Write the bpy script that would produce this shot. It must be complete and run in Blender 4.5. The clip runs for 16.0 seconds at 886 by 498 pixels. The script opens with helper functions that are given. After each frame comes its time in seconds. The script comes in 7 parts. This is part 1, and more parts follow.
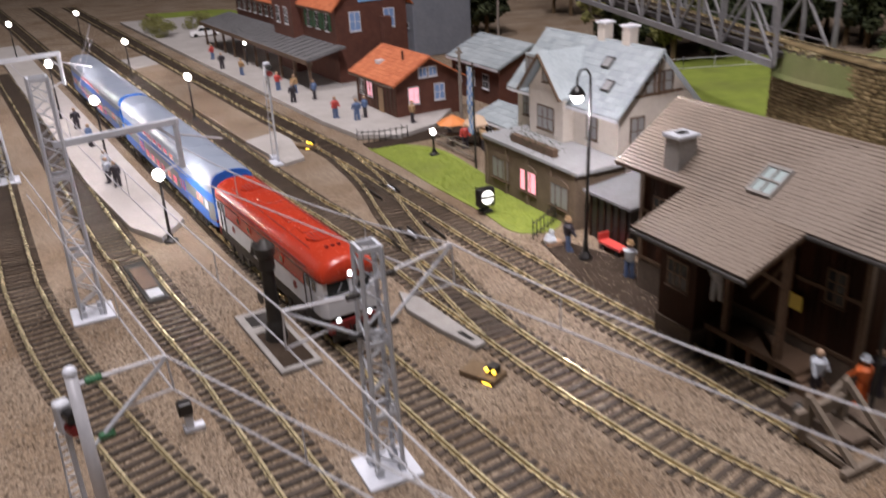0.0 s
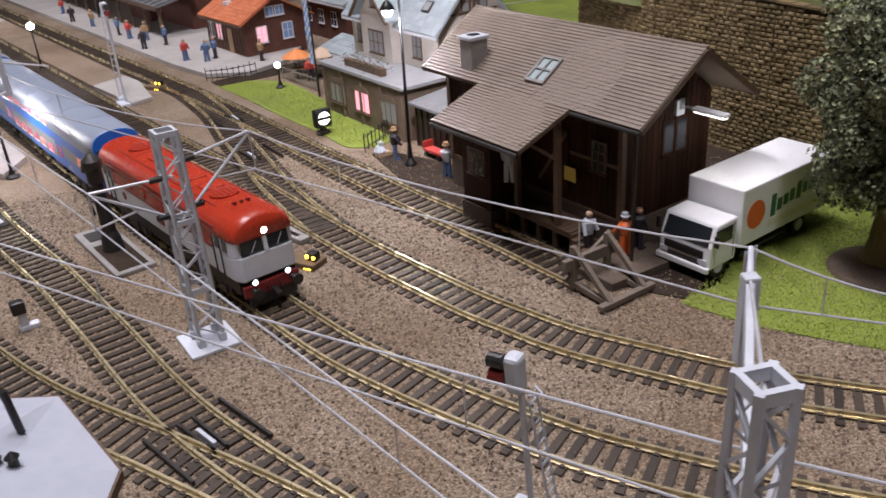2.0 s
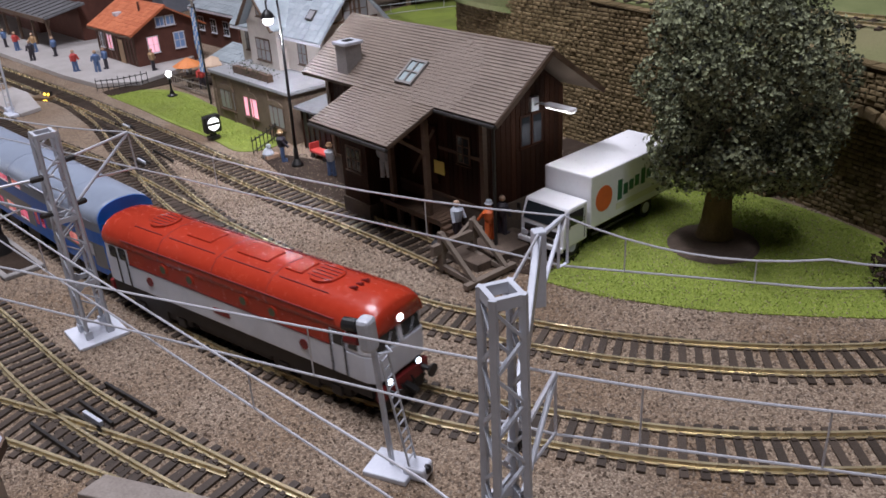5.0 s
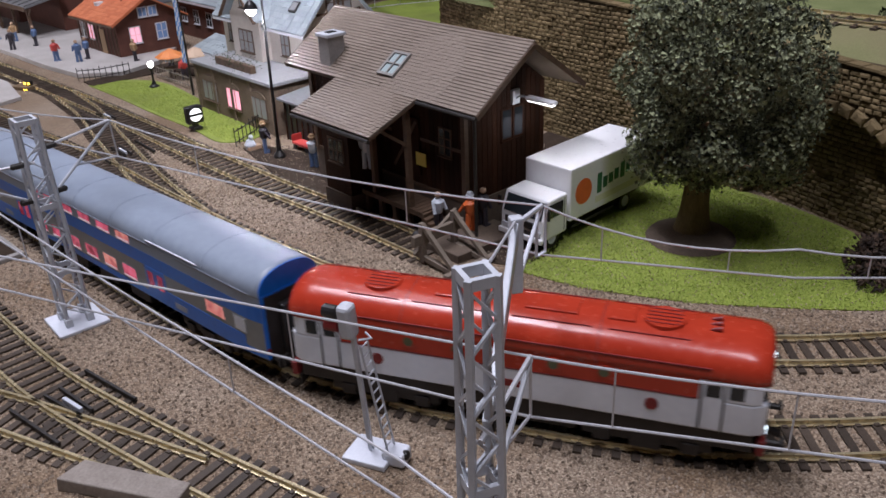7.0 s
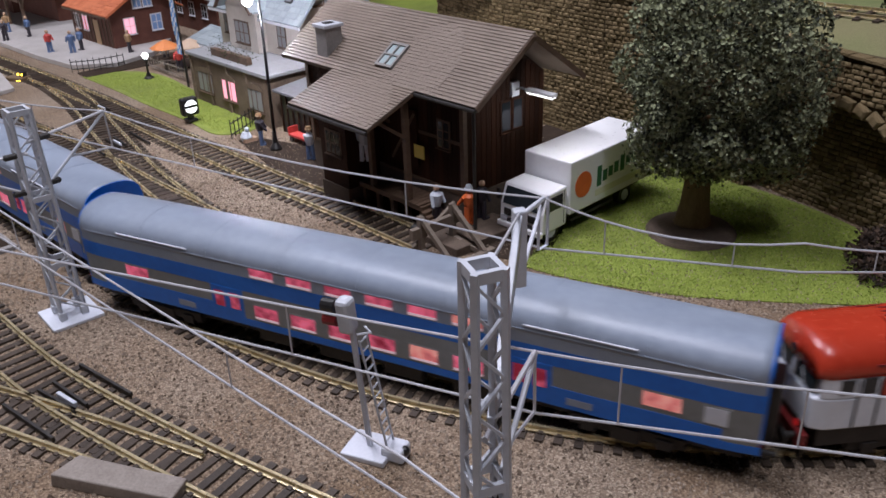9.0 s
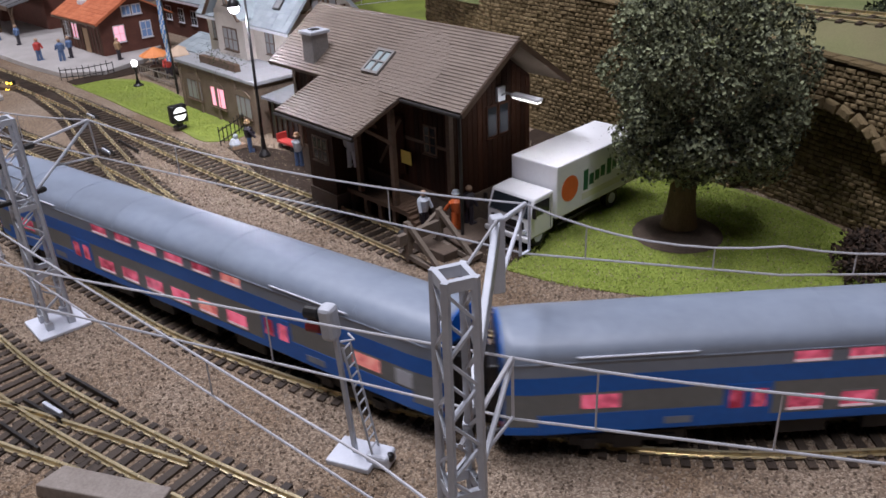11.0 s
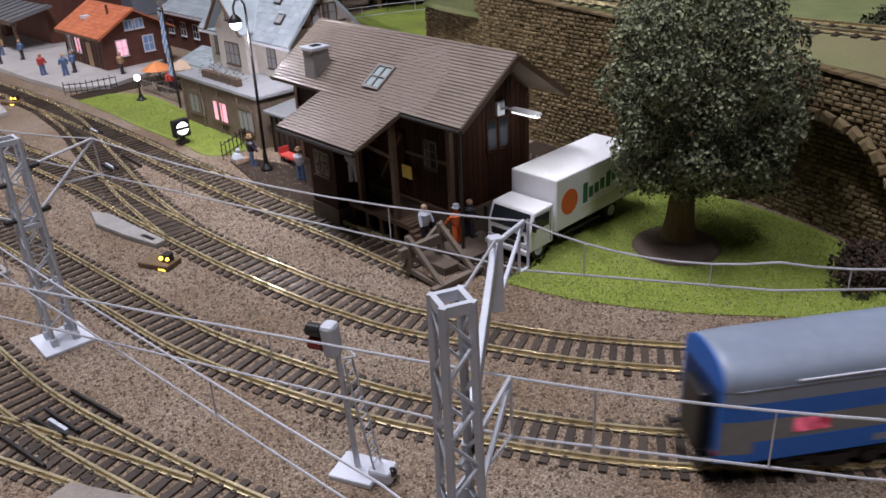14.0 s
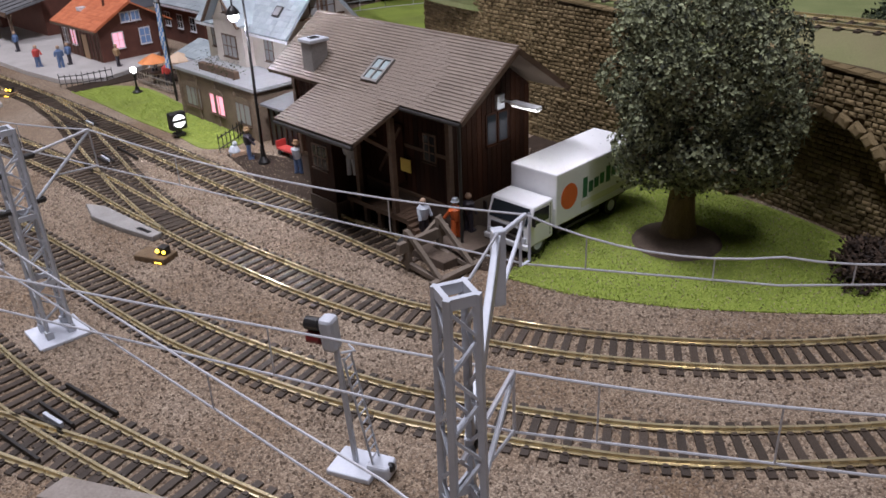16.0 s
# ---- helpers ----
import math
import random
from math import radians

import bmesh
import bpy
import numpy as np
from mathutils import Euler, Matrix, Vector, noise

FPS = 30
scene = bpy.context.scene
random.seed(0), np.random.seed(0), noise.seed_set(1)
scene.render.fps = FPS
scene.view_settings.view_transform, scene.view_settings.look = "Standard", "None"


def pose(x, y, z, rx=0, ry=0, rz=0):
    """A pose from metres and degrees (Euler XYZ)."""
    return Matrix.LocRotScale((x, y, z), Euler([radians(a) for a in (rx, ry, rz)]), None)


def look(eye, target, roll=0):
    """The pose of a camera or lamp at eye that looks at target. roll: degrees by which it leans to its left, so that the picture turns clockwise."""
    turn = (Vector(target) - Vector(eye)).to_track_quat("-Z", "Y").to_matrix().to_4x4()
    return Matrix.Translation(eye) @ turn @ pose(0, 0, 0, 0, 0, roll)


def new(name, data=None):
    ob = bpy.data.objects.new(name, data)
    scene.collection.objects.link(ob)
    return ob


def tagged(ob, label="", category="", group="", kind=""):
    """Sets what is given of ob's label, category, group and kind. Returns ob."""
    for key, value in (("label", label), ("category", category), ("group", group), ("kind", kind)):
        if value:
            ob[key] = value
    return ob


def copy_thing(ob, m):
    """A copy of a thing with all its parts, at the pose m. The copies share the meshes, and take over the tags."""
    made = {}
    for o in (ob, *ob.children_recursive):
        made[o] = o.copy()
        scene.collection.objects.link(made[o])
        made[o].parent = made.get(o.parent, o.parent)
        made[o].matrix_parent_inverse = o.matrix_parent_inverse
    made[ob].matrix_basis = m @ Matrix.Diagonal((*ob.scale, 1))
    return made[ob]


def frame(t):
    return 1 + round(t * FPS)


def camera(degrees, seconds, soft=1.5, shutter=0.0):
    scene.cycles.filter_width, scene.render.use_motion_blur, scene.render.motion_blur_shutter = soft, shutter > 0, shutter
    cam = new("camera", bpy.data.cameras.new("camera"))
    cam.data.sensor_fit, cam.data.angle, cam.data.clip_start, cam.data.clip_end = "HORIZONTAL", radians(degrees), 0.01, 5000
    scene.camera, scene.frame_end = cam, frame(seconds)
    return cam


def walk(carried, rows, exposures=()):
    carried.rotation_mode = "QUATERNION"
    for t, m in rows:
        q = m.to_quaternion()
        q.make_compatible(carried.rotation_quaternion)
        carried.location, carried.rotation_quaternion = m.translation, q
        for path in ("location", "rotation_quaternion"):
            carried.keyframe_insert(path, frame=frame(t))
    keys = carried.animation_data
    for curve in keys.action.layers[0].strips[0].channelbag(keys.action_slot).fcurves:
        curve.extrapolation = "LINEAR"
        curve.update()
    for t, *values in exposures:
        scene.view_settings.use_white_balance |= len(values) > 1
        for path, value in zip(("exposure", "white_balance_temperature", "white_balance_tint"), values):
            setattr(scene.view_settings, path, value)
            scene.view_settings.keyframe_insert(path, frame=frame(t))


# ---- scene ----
# A model railway at 1:87. Plan lengths are in units of 10.6 mm; S turns them into metres.
S = 0.0106
cam = camera(56.0, 16.0, soft=1.6, shutter=0.65)
PATH = [
    (0, (0.605, -0.429, 18.466), (0.506, 1.408, 17.681), -3.1),
    (0.5, (1.259, -3.077, 17.856), (1.227, -1.262, 17.015), -3.0),
    (1, (2.037, -4.581, 17.676), (2.047, -2.772, 16.823), -3.8),
    (1.5, (3.267, -5.131, 17.467), (3.354, -3.323, 16.617), -4.1),
    (2, (4.25, -5.073, 16.917), (4.378, -3.282, 16.036), -4.1),
    (2.5, (4.555, -5.579, 16.991), (4.711, -3.79, 16.111), -4.1),
    (3, (5.271, -6.331, 16.898), (5.481, -4.549, 16.014), -4.3),
    (3.5, (5.49, -6.824, 16.892), (5.752, -5.047, 16.012), -3.9),
    (6, (5.656, -8.786, 17.344), (6.006, -7.02, 16.473), -3.0),
    (6.5, (5.671, -8.826, 17.196), (6.035, -7.066, 16.318), -2.6),
    (7, (5.624, -8.592, 17.108), (5.991, -6.835, 16.225), -2.4),
    (7.5, (5.534, -8.672, 17.146), (5.91, -6.914, 16.269), -2.2),
    (8, (5.484, -8.727, 17.162), (5.854, -6.969, 16.284), -2.5),
    (8.5, (5.404, -8.445, 16.948), (5.784, -6.695, 16.059), -2.1),
    (9, (5.526, -8.258, 16.941), (5.903, -6.511, 16.045), -2.1),
    (9.5, (5.659, -8.295, 16.867), (6.039, -6.547, 15.971), -2.2),
    (12, (5.949, -8.414, 17.242), (6.336, -6.662, 16.36), -2.7),
    (12.5, (5.933, -8.467, 17.376), (6.318, -6.711, 16.499), -2.8),
    (13, (5.92, -8.544, 17.51), (6.305, -6.785, 16.64), -3.0),
    (13.5, (5.902, -8.528, 17.436), (6.287, -6.769, 16.566), -3.0),
    (14, (5.959, -8.54, 17.416), (6.343, -6.782, 16.543), -3.0),
    (14.5, (5.753, -8.68, 17.408), (6.129, -6.918, 16.541), -2.9),
    (15, (5.811, -8.625, 17.371), (6.198, -6.869, 16.496), -2.7),
    (15.5, (5.881, -8.353, 17.323), (6.269, -6.601, 16.441), -2.7),
    (16, (5.874, -8.306, 17.237), (6.266, -6.555, 16.355), -2.6),
]
walk(cam, [(t, look([S * v for v in eye], [S * v for v in target], roll)) for t, eye, target, roll in PATH],
     exposures=[(0.0, -0.05, 6900, 12), (2.0, -0.05, 6550, 11), (6.0, -0.18, 6150, 11), (16.0, -0.14, 6200, 11)])

# ---- light: unseen area lamps for the hall's lighting, small lamps of the layout ----
world = bpy.data.worlds.new("hall")
world.use_nodes = True
world.node_tree.nodes["Background"].inputs[0].default_value = (0.72, 0.72, 0.95, 1)
world.node_tree.nodes["Background"].inputs[1].default_value = 0.05
scene.world = world


def lamp(name, kind, x, y, z, watts, colour, size=0.0, size_y=0.0, aim=None):
    data = bpy.data.lights.new(name, kind)
    data.energy, data.color = watts, colour
    ob = new(name, data)
    if kind == "AREA":
        data.shape, data.size, data.size_y = "RECTANGLE", S * size, S * size_y
    else:
        data.shadow_soft_size = S * size
    ob.matrix_world = look((S * x, S * y, S * z), [S * v for v in (aim or (x, y + 0.01, 0))])
    return ob


ROOM_TOP = 190.0
# The first is an added key, hung low so light falls off to the right.
HALL_LAMPS = [(-4, 26, 92, 6.9, 6, 42), (-45, 70, 187, 18.0, 10, 70), (0, 150, 187, 4.0, 10, 70), (10, -60, 187, 17.0, 10, 70)]
for hx, hy, hz, power, wide, long in HALL_LAMPS:
    lamp("hall_light", "AREA", hx, hy, hz, power, (1.0, 0.965, 1.05), wide, long)
LAMP_WHITE = (1.0, 0.95, 0.92)


# ---- materials ----
def nodes_of(name):
    m = bpy.data.materials.new(name)
    m.use_nodes = True
    return m, m.node_tree.nodes, m.node_tree.links, m.node_tree.nodes["Principled BSDF"]


def surface(name, a, b, scale=200.0, rough=0.6, metal=0.0, bump=0.15, fine=None, spread=0.5, dirt=None, dirt_scale=30.0,
            dirt_amount=0.35, random_amount=0.0, stretch=(1, 1, 1), island=False, emit=0.0, coat=0.0, depth=0.0006):
    """A two-scale procedural surface: colour a to b by a coarse noise, a fine grain, dirt patches and relief."""
    m, n, l, p = nodes_of(name)
    geo = n.new("ShaderNodeTexCoord")
    mp = n.new("ShaderNodeMapping")
    mp.inputs["Scale"].default_value = stretch
    l.new(geo.outputs["Object"], mp.inputs["Vector"])
    big = n.new("ShaderNodeTexNoise")
    big.inputs["Scale"].default_value, big.inputs["Detail"].default_value = scale, 5
    l.new(mp.outputs[0], big.inputs["Vector"])
    small = n.new("ShaderNodeTexNoise")
    small.inputs["Scale"].default_value, small.inputs["Detail"].default_value = fine or scale * 7, 4
    l.new(mp.outputs[0], small.inputs["Vector"])
    ramp = n.new("ShaderNodeValToRGB")
    ramp.color_ramp.elements[0].position, ramp.color_ramp.elements[1].position = 0.5 - spread / 2, 0.5 + spread / 2
    ramp.color_ramp.elements[0].color, ramp.color_ramp.elements[1].color = (*a, 1), (*b, 1)
    mixf = n.new("ShaderNodeMath")
    mixf.operation = "MULTIPLY_ADD"
    mixf.inputs[1].default_value = 0.5
    l.new(small.outputs["Fac"], mixf.inputs[0])
    half = n.new("ShaderNodeMath")
    half.operation = "MULTIPLY"
    half.inputs[1].default_value = 0.5
    l.new(big.outputs["Fac"], half.inputs[0])
    l.new(half.outputs[0], mixf.inputs[2])
    fac = mixf.outputs[0]
    if random_amount:
        info = n.new("ShaderNodeNewGeometry" if island else "ShaderNodeObjectInfo")
        add = n.new("ShaderNodeMath")
        add.operation = "MULTIPLY_ADD"
        add.inputs[1].default_value = random_amount
        l.new(info.outputs["Random Per Island" if island else "Random"], add.inputs[0])
        l.new(fac, add.inputs[2])
        off = n.new("ShaderNodeMath")
        off.operation = "SUBTRACT"
        off.inputs[1].default_value = random_amount / 2
        l.new(add.outputs[0], off.inputs[0])
        fac = off.outputs[0]
    l.new(fac, ramp.inputs[0])
    colour = ramp.outputs[0]
    if dirt:
        stain = n.new("ShaderNodeTexNoise")
        stain.inputs["Scale"].default_value, stain.inputs["Detail"].default_value = dirt_scale, 6
        l.new(geo.outputs["Object"], stain.inputs["Vector"])
        cut = n.new("ShaderNodeMapRange")
        cut.inputs["From Min"].default_value, cut.inputs["From Max"].default_value = 0.45, 0.75
        cut.inputs["To Max"].default_value = dirt_amount
        l.new(stain.outputs["Fac"], cut.inputs["Value"])
        mix = n.new("ShaderNodeMix")
        mix.data_type = "RGBA"
        mix.inputs["B"].default_value = (*dirt, 1)
        l.new(cut.outputs[0], mix.inputs["Factor"])
        l.new(colour, mix.inputs["A"])
        colour = mix.outputs["Result"]
    l.new(colour, p.inputs["Base Color"])
    rr = n.new("ShaderNodeMapRange")
    rr.inputs["To Min"].default_value, rr.inputs["To Max"].default_value = max(rough - 0.12, 0.02), min(rough + 0.12, 1)
    l.new(small.outputs["Fac"], rr.inputs["Value"])
    l.new(rr.outputs[0], p.inputs["Roughness"])
    p.inputs["Metallic"].default_value = metal
    p.inputs["Coat Weight"].default_value = coat
    if bump:
        bp = n.new("ShaderNodeBump")
        bp.inputs["Strength"].default_value, bp.inputs["Distance"].default_value = bump, depth
        l.new(mixf.outputs[0], bp.inputs["Height"])
        l.new(bp.outputs[0], p.inputs["Normal"])
    if emit:
        l.new(colour, p.inputs["Emission Color"])
        p.inputs["Emission Strength"].default_value = emit
    return m


def glow(name, colour, strength):
    m, n, l, p = nodes_of(name)
    p.inputs["Base Color"].default_value = (*colour, 1)
    p.inputs["Emission Color"].default_value, p.inputs["Emission Strength"].default_value = (*colour, 1), strength
    return m


def glass(name, colour=(0.02, 0.025, 0.03), rough=0.08):
    m, n, l, p = nodes_of(name)
    p.inputs["Base Color"].default_value = (*colour, 1)
    p.inputs["Roughness"].default_value, p.inputs["IOR"].default_value = rough, 1.5
    return m


def gravel_material():
    m, n, l, p = nodes_of("scattered ballast")
    co = n.new("ShaderNodeTexCoord")
    grain = n.new("ShaderNodeTexVoronoi")
    grain.inputs["Scale"].default_value = 1600
    l.new(co.outputs["Object"], grain.inputs["Vector"])
    patch = n.new("ShaderNodeTexNoise")
    patch.inputs["Scale"].default_value, patch.inputs["Detail"].default_value = 16, 7
    l.new(co.outputs["Object"], patch.inputs["Vector"])
    r = n.new("ShaderNodeValToRGB")
    e = r.color_ramp.elements
    e[0].position, e[0].color = 0.0, (0.15, 0.112, 0.080, 1)
    e[1].position, e[1].color = 1.0, (0.44, 0.37, 0.28, 1)
    mid = r.color_ramp.elements.new(0.55)
    mid.color = (0.265, 0.205, 0.148, 1)
    sep = n.new("ShaderNodeSeparateColor")
    l.new(grain.outputs["Color"], sep.inputs[0])
    l.new(sep.outputs[0], r.inputs[0])
    r2 = n.new("ShaderNodeValToRGB")
    r2.color_ramp.elements[0].color, r2.color_ramp.elements[1].color = (0.72, 0.62, 0.52, 1), (1.0, 0.97, 0.95, 1)
    r2.color_ramp.elements[0].position, r2.color_ramp.elements[1].position = 0.35, 0.62
    l.new(patch.outputs["Fac"], r2.inputs[0])
    mix = n.new("ShaderNodeMix")
    mix.data_type, mix.blend_type = "RGBA", "MULTIPLY"
    mix.inputs["Factor"].default_value = 1.0
    l.new(r.outputs[0], mix.inputs["A"])
    l.new(r2.outputs[0], mix.inputs["B"])
    l.new(mix.outputs["Result"], p.inputs["Base Color"])
    p.inputs["Roughness"].default_value = 0.9
    bp = n.new("ShaderNodeBump")
    bp.inputs["Strength"].default_value, bp.inputs["Distance"].default_value = 0.6, 0.0010
    l.new(grain.outputs["Distance"], bp.inputs["Height"])
    bp.invert = True
    l.new(bp.outputs[0], p.inputs["Normal"])
    return m


BALLAST = gravel_material()
GRAVEL = surface("loose ballast grains", (0.15, 0.11, 0.078), (0.42, 0.34, 0.26), 300, 0.9, random_amount=0.9, island=True, bump=0)
GRASS = surface("static grass mat", (0.145, 0.20, 0.022), (0.265, 0.32, 0.052), 90, 0.9, bump=0.6, fine=2600, dirt=(0.13, 0.14, 0.035), dirt_scale=22, dirt_amount=0.6)
BLADE = surface("grass fibres", (0.20, 0.27, 0.038), (0.38, 0.44, 0.09), 120, 0.9, bump=0, random_amount=0.7, island=True)
BRASS = surface("brass rail", (0.70, 0.58, 0.33), (0.90, 0.79, 0.52), 40, 0.27, 0.68, 0.0, fine=120, dirt=(0.30, 0.20, 0.10), dirt_scale=30, dirt_amount=0.4)
SLEEPER = surface("dark brown plastic sleeper", (0.026, 0.018, 0.012), (0.072, 0.051, 0.036), 260, 0.55, 0, 0.3, random_amount=0.35, stretch=(1, 6, 1))
CHAIR = surface("rail fastening", (0.02, 0.014, 0.01), (0.05, 0.035, 0.028), 400, 0.6)
ROOF_TILE = surface("brown plastic roof tile", (0.165, 0.125, 0.095), (0.25, 0.20, 0.158), 80, 0.55, 0, 0.2, random_amount=0.1, dirt=(0.10, 0.075, 0.06), dirt_scale=35)
BOARD = surface("dark brown plank", (0.016, 0.006, 0.003), (0.056, 0.020, 0.009), 90, 0.7, 0, 0.5, stretch=(8, 8, 0.7), random_amount=0.35, dirt=(0.012, 0.008, 0.006), dirt_scale=40)
TIMBER = surface("weathered beam", (0.06, 0.035, 0.02), (0.15, 0.09, 0.055), 120, 0.65, 0, 0.4, stretch=(1, 1, 5))
GREYWOOD = surface("bleached timber", (0.17, 0.14, 0.12), (0.34, 0.30, 0.26), 160, 0.75, 0, 0.4)
STONE = surface("moulded rubble stone", (0.13, 0.096, 0.046), (0.28, 0.208, 0.110), 110, 0.85, 0, 0.7, fine=900, random_amount=0.45, dirt=(0.07, 0.05, 0.03), dirt_scale=25)
STONE_JOINED = surface("moulded rubble stone row", (0.13, 0.096, 0.046), (0.28, 0.208, 0.110), 110, 0.85, 0, 0.7, fine=900, random_amount=0.45, island=True, dirt=(0.07, 0.05, 0.03), dirt_scale=25)
MORTAR = surface("dark mortar", (0.035, 0.026, 0.015), (0.10, 0.074, 0.044), 140, 0.95, 0, 0.6)
CONCRETE = surface("grey cast concrete", (0.20, 0.19, 0.18), (0.36, 0.34, 0.32), 120, 0.85, 0, 0.4, dirt=(0.11, 0.10, 0.09), dirt_scale=40)
PAVING = surface("pale platform paving", (0.34, 0.32, 0.30), (0.50, 0.47, 0.45), 60, 0.8, 0, 0.25, dirt=(0.30, 0.27, 0.24), dirt_scale=26)
DARK_EARTH = surface("dark loam", (0.018, 0.012, 0.008), (0.06, 0.042, 0.03), 90, 0.95, 0, 0.6)
GREY_PLASTIC = surface("light grey plastic", (0.47, 0.50, 0.55), (0.61, 0.63, 0.68), 120, 0.42, 0, 0.08, dirt=(0.24, 0.24, 0.25), dirt_scale=70)
PALE_PLASTIC = surface("pale grey plastic", (0.56, 0.59, 0.66), (0.70, 0.72, 0.78), 120, 0.45, 0, 0.08)
WIRE = surface("galvanised wire", (0.46, 0.46, 0.49), (0.62, 0.62, 0.65), 200, 0.4, 0.25, 0.0)
BLACK = surface("black enamel", (0.006, 0.006, 0.006), (0.022, 0.02, 0.02), 200, 0.35, 0, 0.1)
IRON = surface("dark painted iron", (0.015, 0.014, 0.013), (0.05, 0.045, 0.042), 160, 0.5, 0.3, 0.2)
RED = surface("tomato red lacquer", (0.36, 0.030, 0.014), (0.48, 0.048, 0.020), 60, 0.24, 0, 0.04, dirt=(0.36, 0.035, 0.02), dirt_scale=30, dirt_amount=0.25)
LOCO_GREY = surface("pale grey lacquer", (0.70, 0.74, 0.82), (0.82, 0.85, 0.91), 60, 0.35, 0, 0.04, dirt=(0.30, 0.30, 0.32), dirt_scale=40)
DARK_RED = surface("dark red frame paint", (0.13, 0.010, 0.010), (0.24, 0.02, 0.02), 80, 0.5)
CHASSIS = surface("sooty chassis", (0.010, 0.008, 0.007), (0.04, 0.032, 0.028), 130, 0.6, 0.1, 0.3)
COACH_GREY = surface("coach grey lacquer", (0.17, 0.18, 0.18), (0.25, 0.26, 0.26), 50, 0.33, 0, 0.04, dirt=(0.16, 0.17, 0.17), dirt_scale=30)
COACH_ROOF = surface("coach roof grey", (0.21, 0.25, 0.32), (0.30, 0.345, 0.42), 40, 0.42, 0, 0.05, dirt=(0.20, 0.22, 0.25), dirt_scale=25)
COACH_BLUE = surface("coach blue lacquer", (0.006, 0.11, 0.48), (0.014, 0.17, 0.66), 50, 0.33, 0, 0.04)
WHITE = surface("white plastic", (0.80, 0.80, 0.82), (0.88, 0.88, 0.89), 60, 0.32, 0, 0.03, dirt=(0.62, 0.61, 0.60), dirt_scale=40, dirt_amount=0.2)
DARK_GLASS = glass("dark window glass")
PINK_WINDOW = surface("lit pink window", (0.20, 0.010, 0.03), (0.95, 0.17, 0.28), 90, 0.2, 0, 0.0, fine=260, spread=0.3, random_amount=0.25, emit=0.6)
WARM_WINDOW = surface("lit warm window", (0.40, 0.02, 0.05), (1.0, 0.42, 0.34), 80, 0.2, 0, 0.0, fine=220, spread=0.3, emit=0.55)
CURTAIN = glow("lit curtain strip", (0.85, 0.60, 0.66), 0.35)
PORTHOLE = glass("greenish engine room glass", (0.10, 0.11, 0.06), 0.12)
TAIL_GLOW = glow("dim red tail lens", (0.6, 0.01, 0.01), 0.3)
LAMP_GLOW = glow("lamp globe light", (1.0, 0.97, 0.95), 14)
HEAD_GLOW = glow("headlight glow", (0.8, 0.9, 1.0), 6)
for dull in (BOARD, MORTAR, DARK_EARTH, STONE, STONE_JOINED):
    dull.node_tree.nodes["Principled BSDF"].inputs["Specular IOR Level"].default_value = 0.15
AMBER_GLOW = glow("amber marker light", (1.0, 0.62, 0.06), 5)


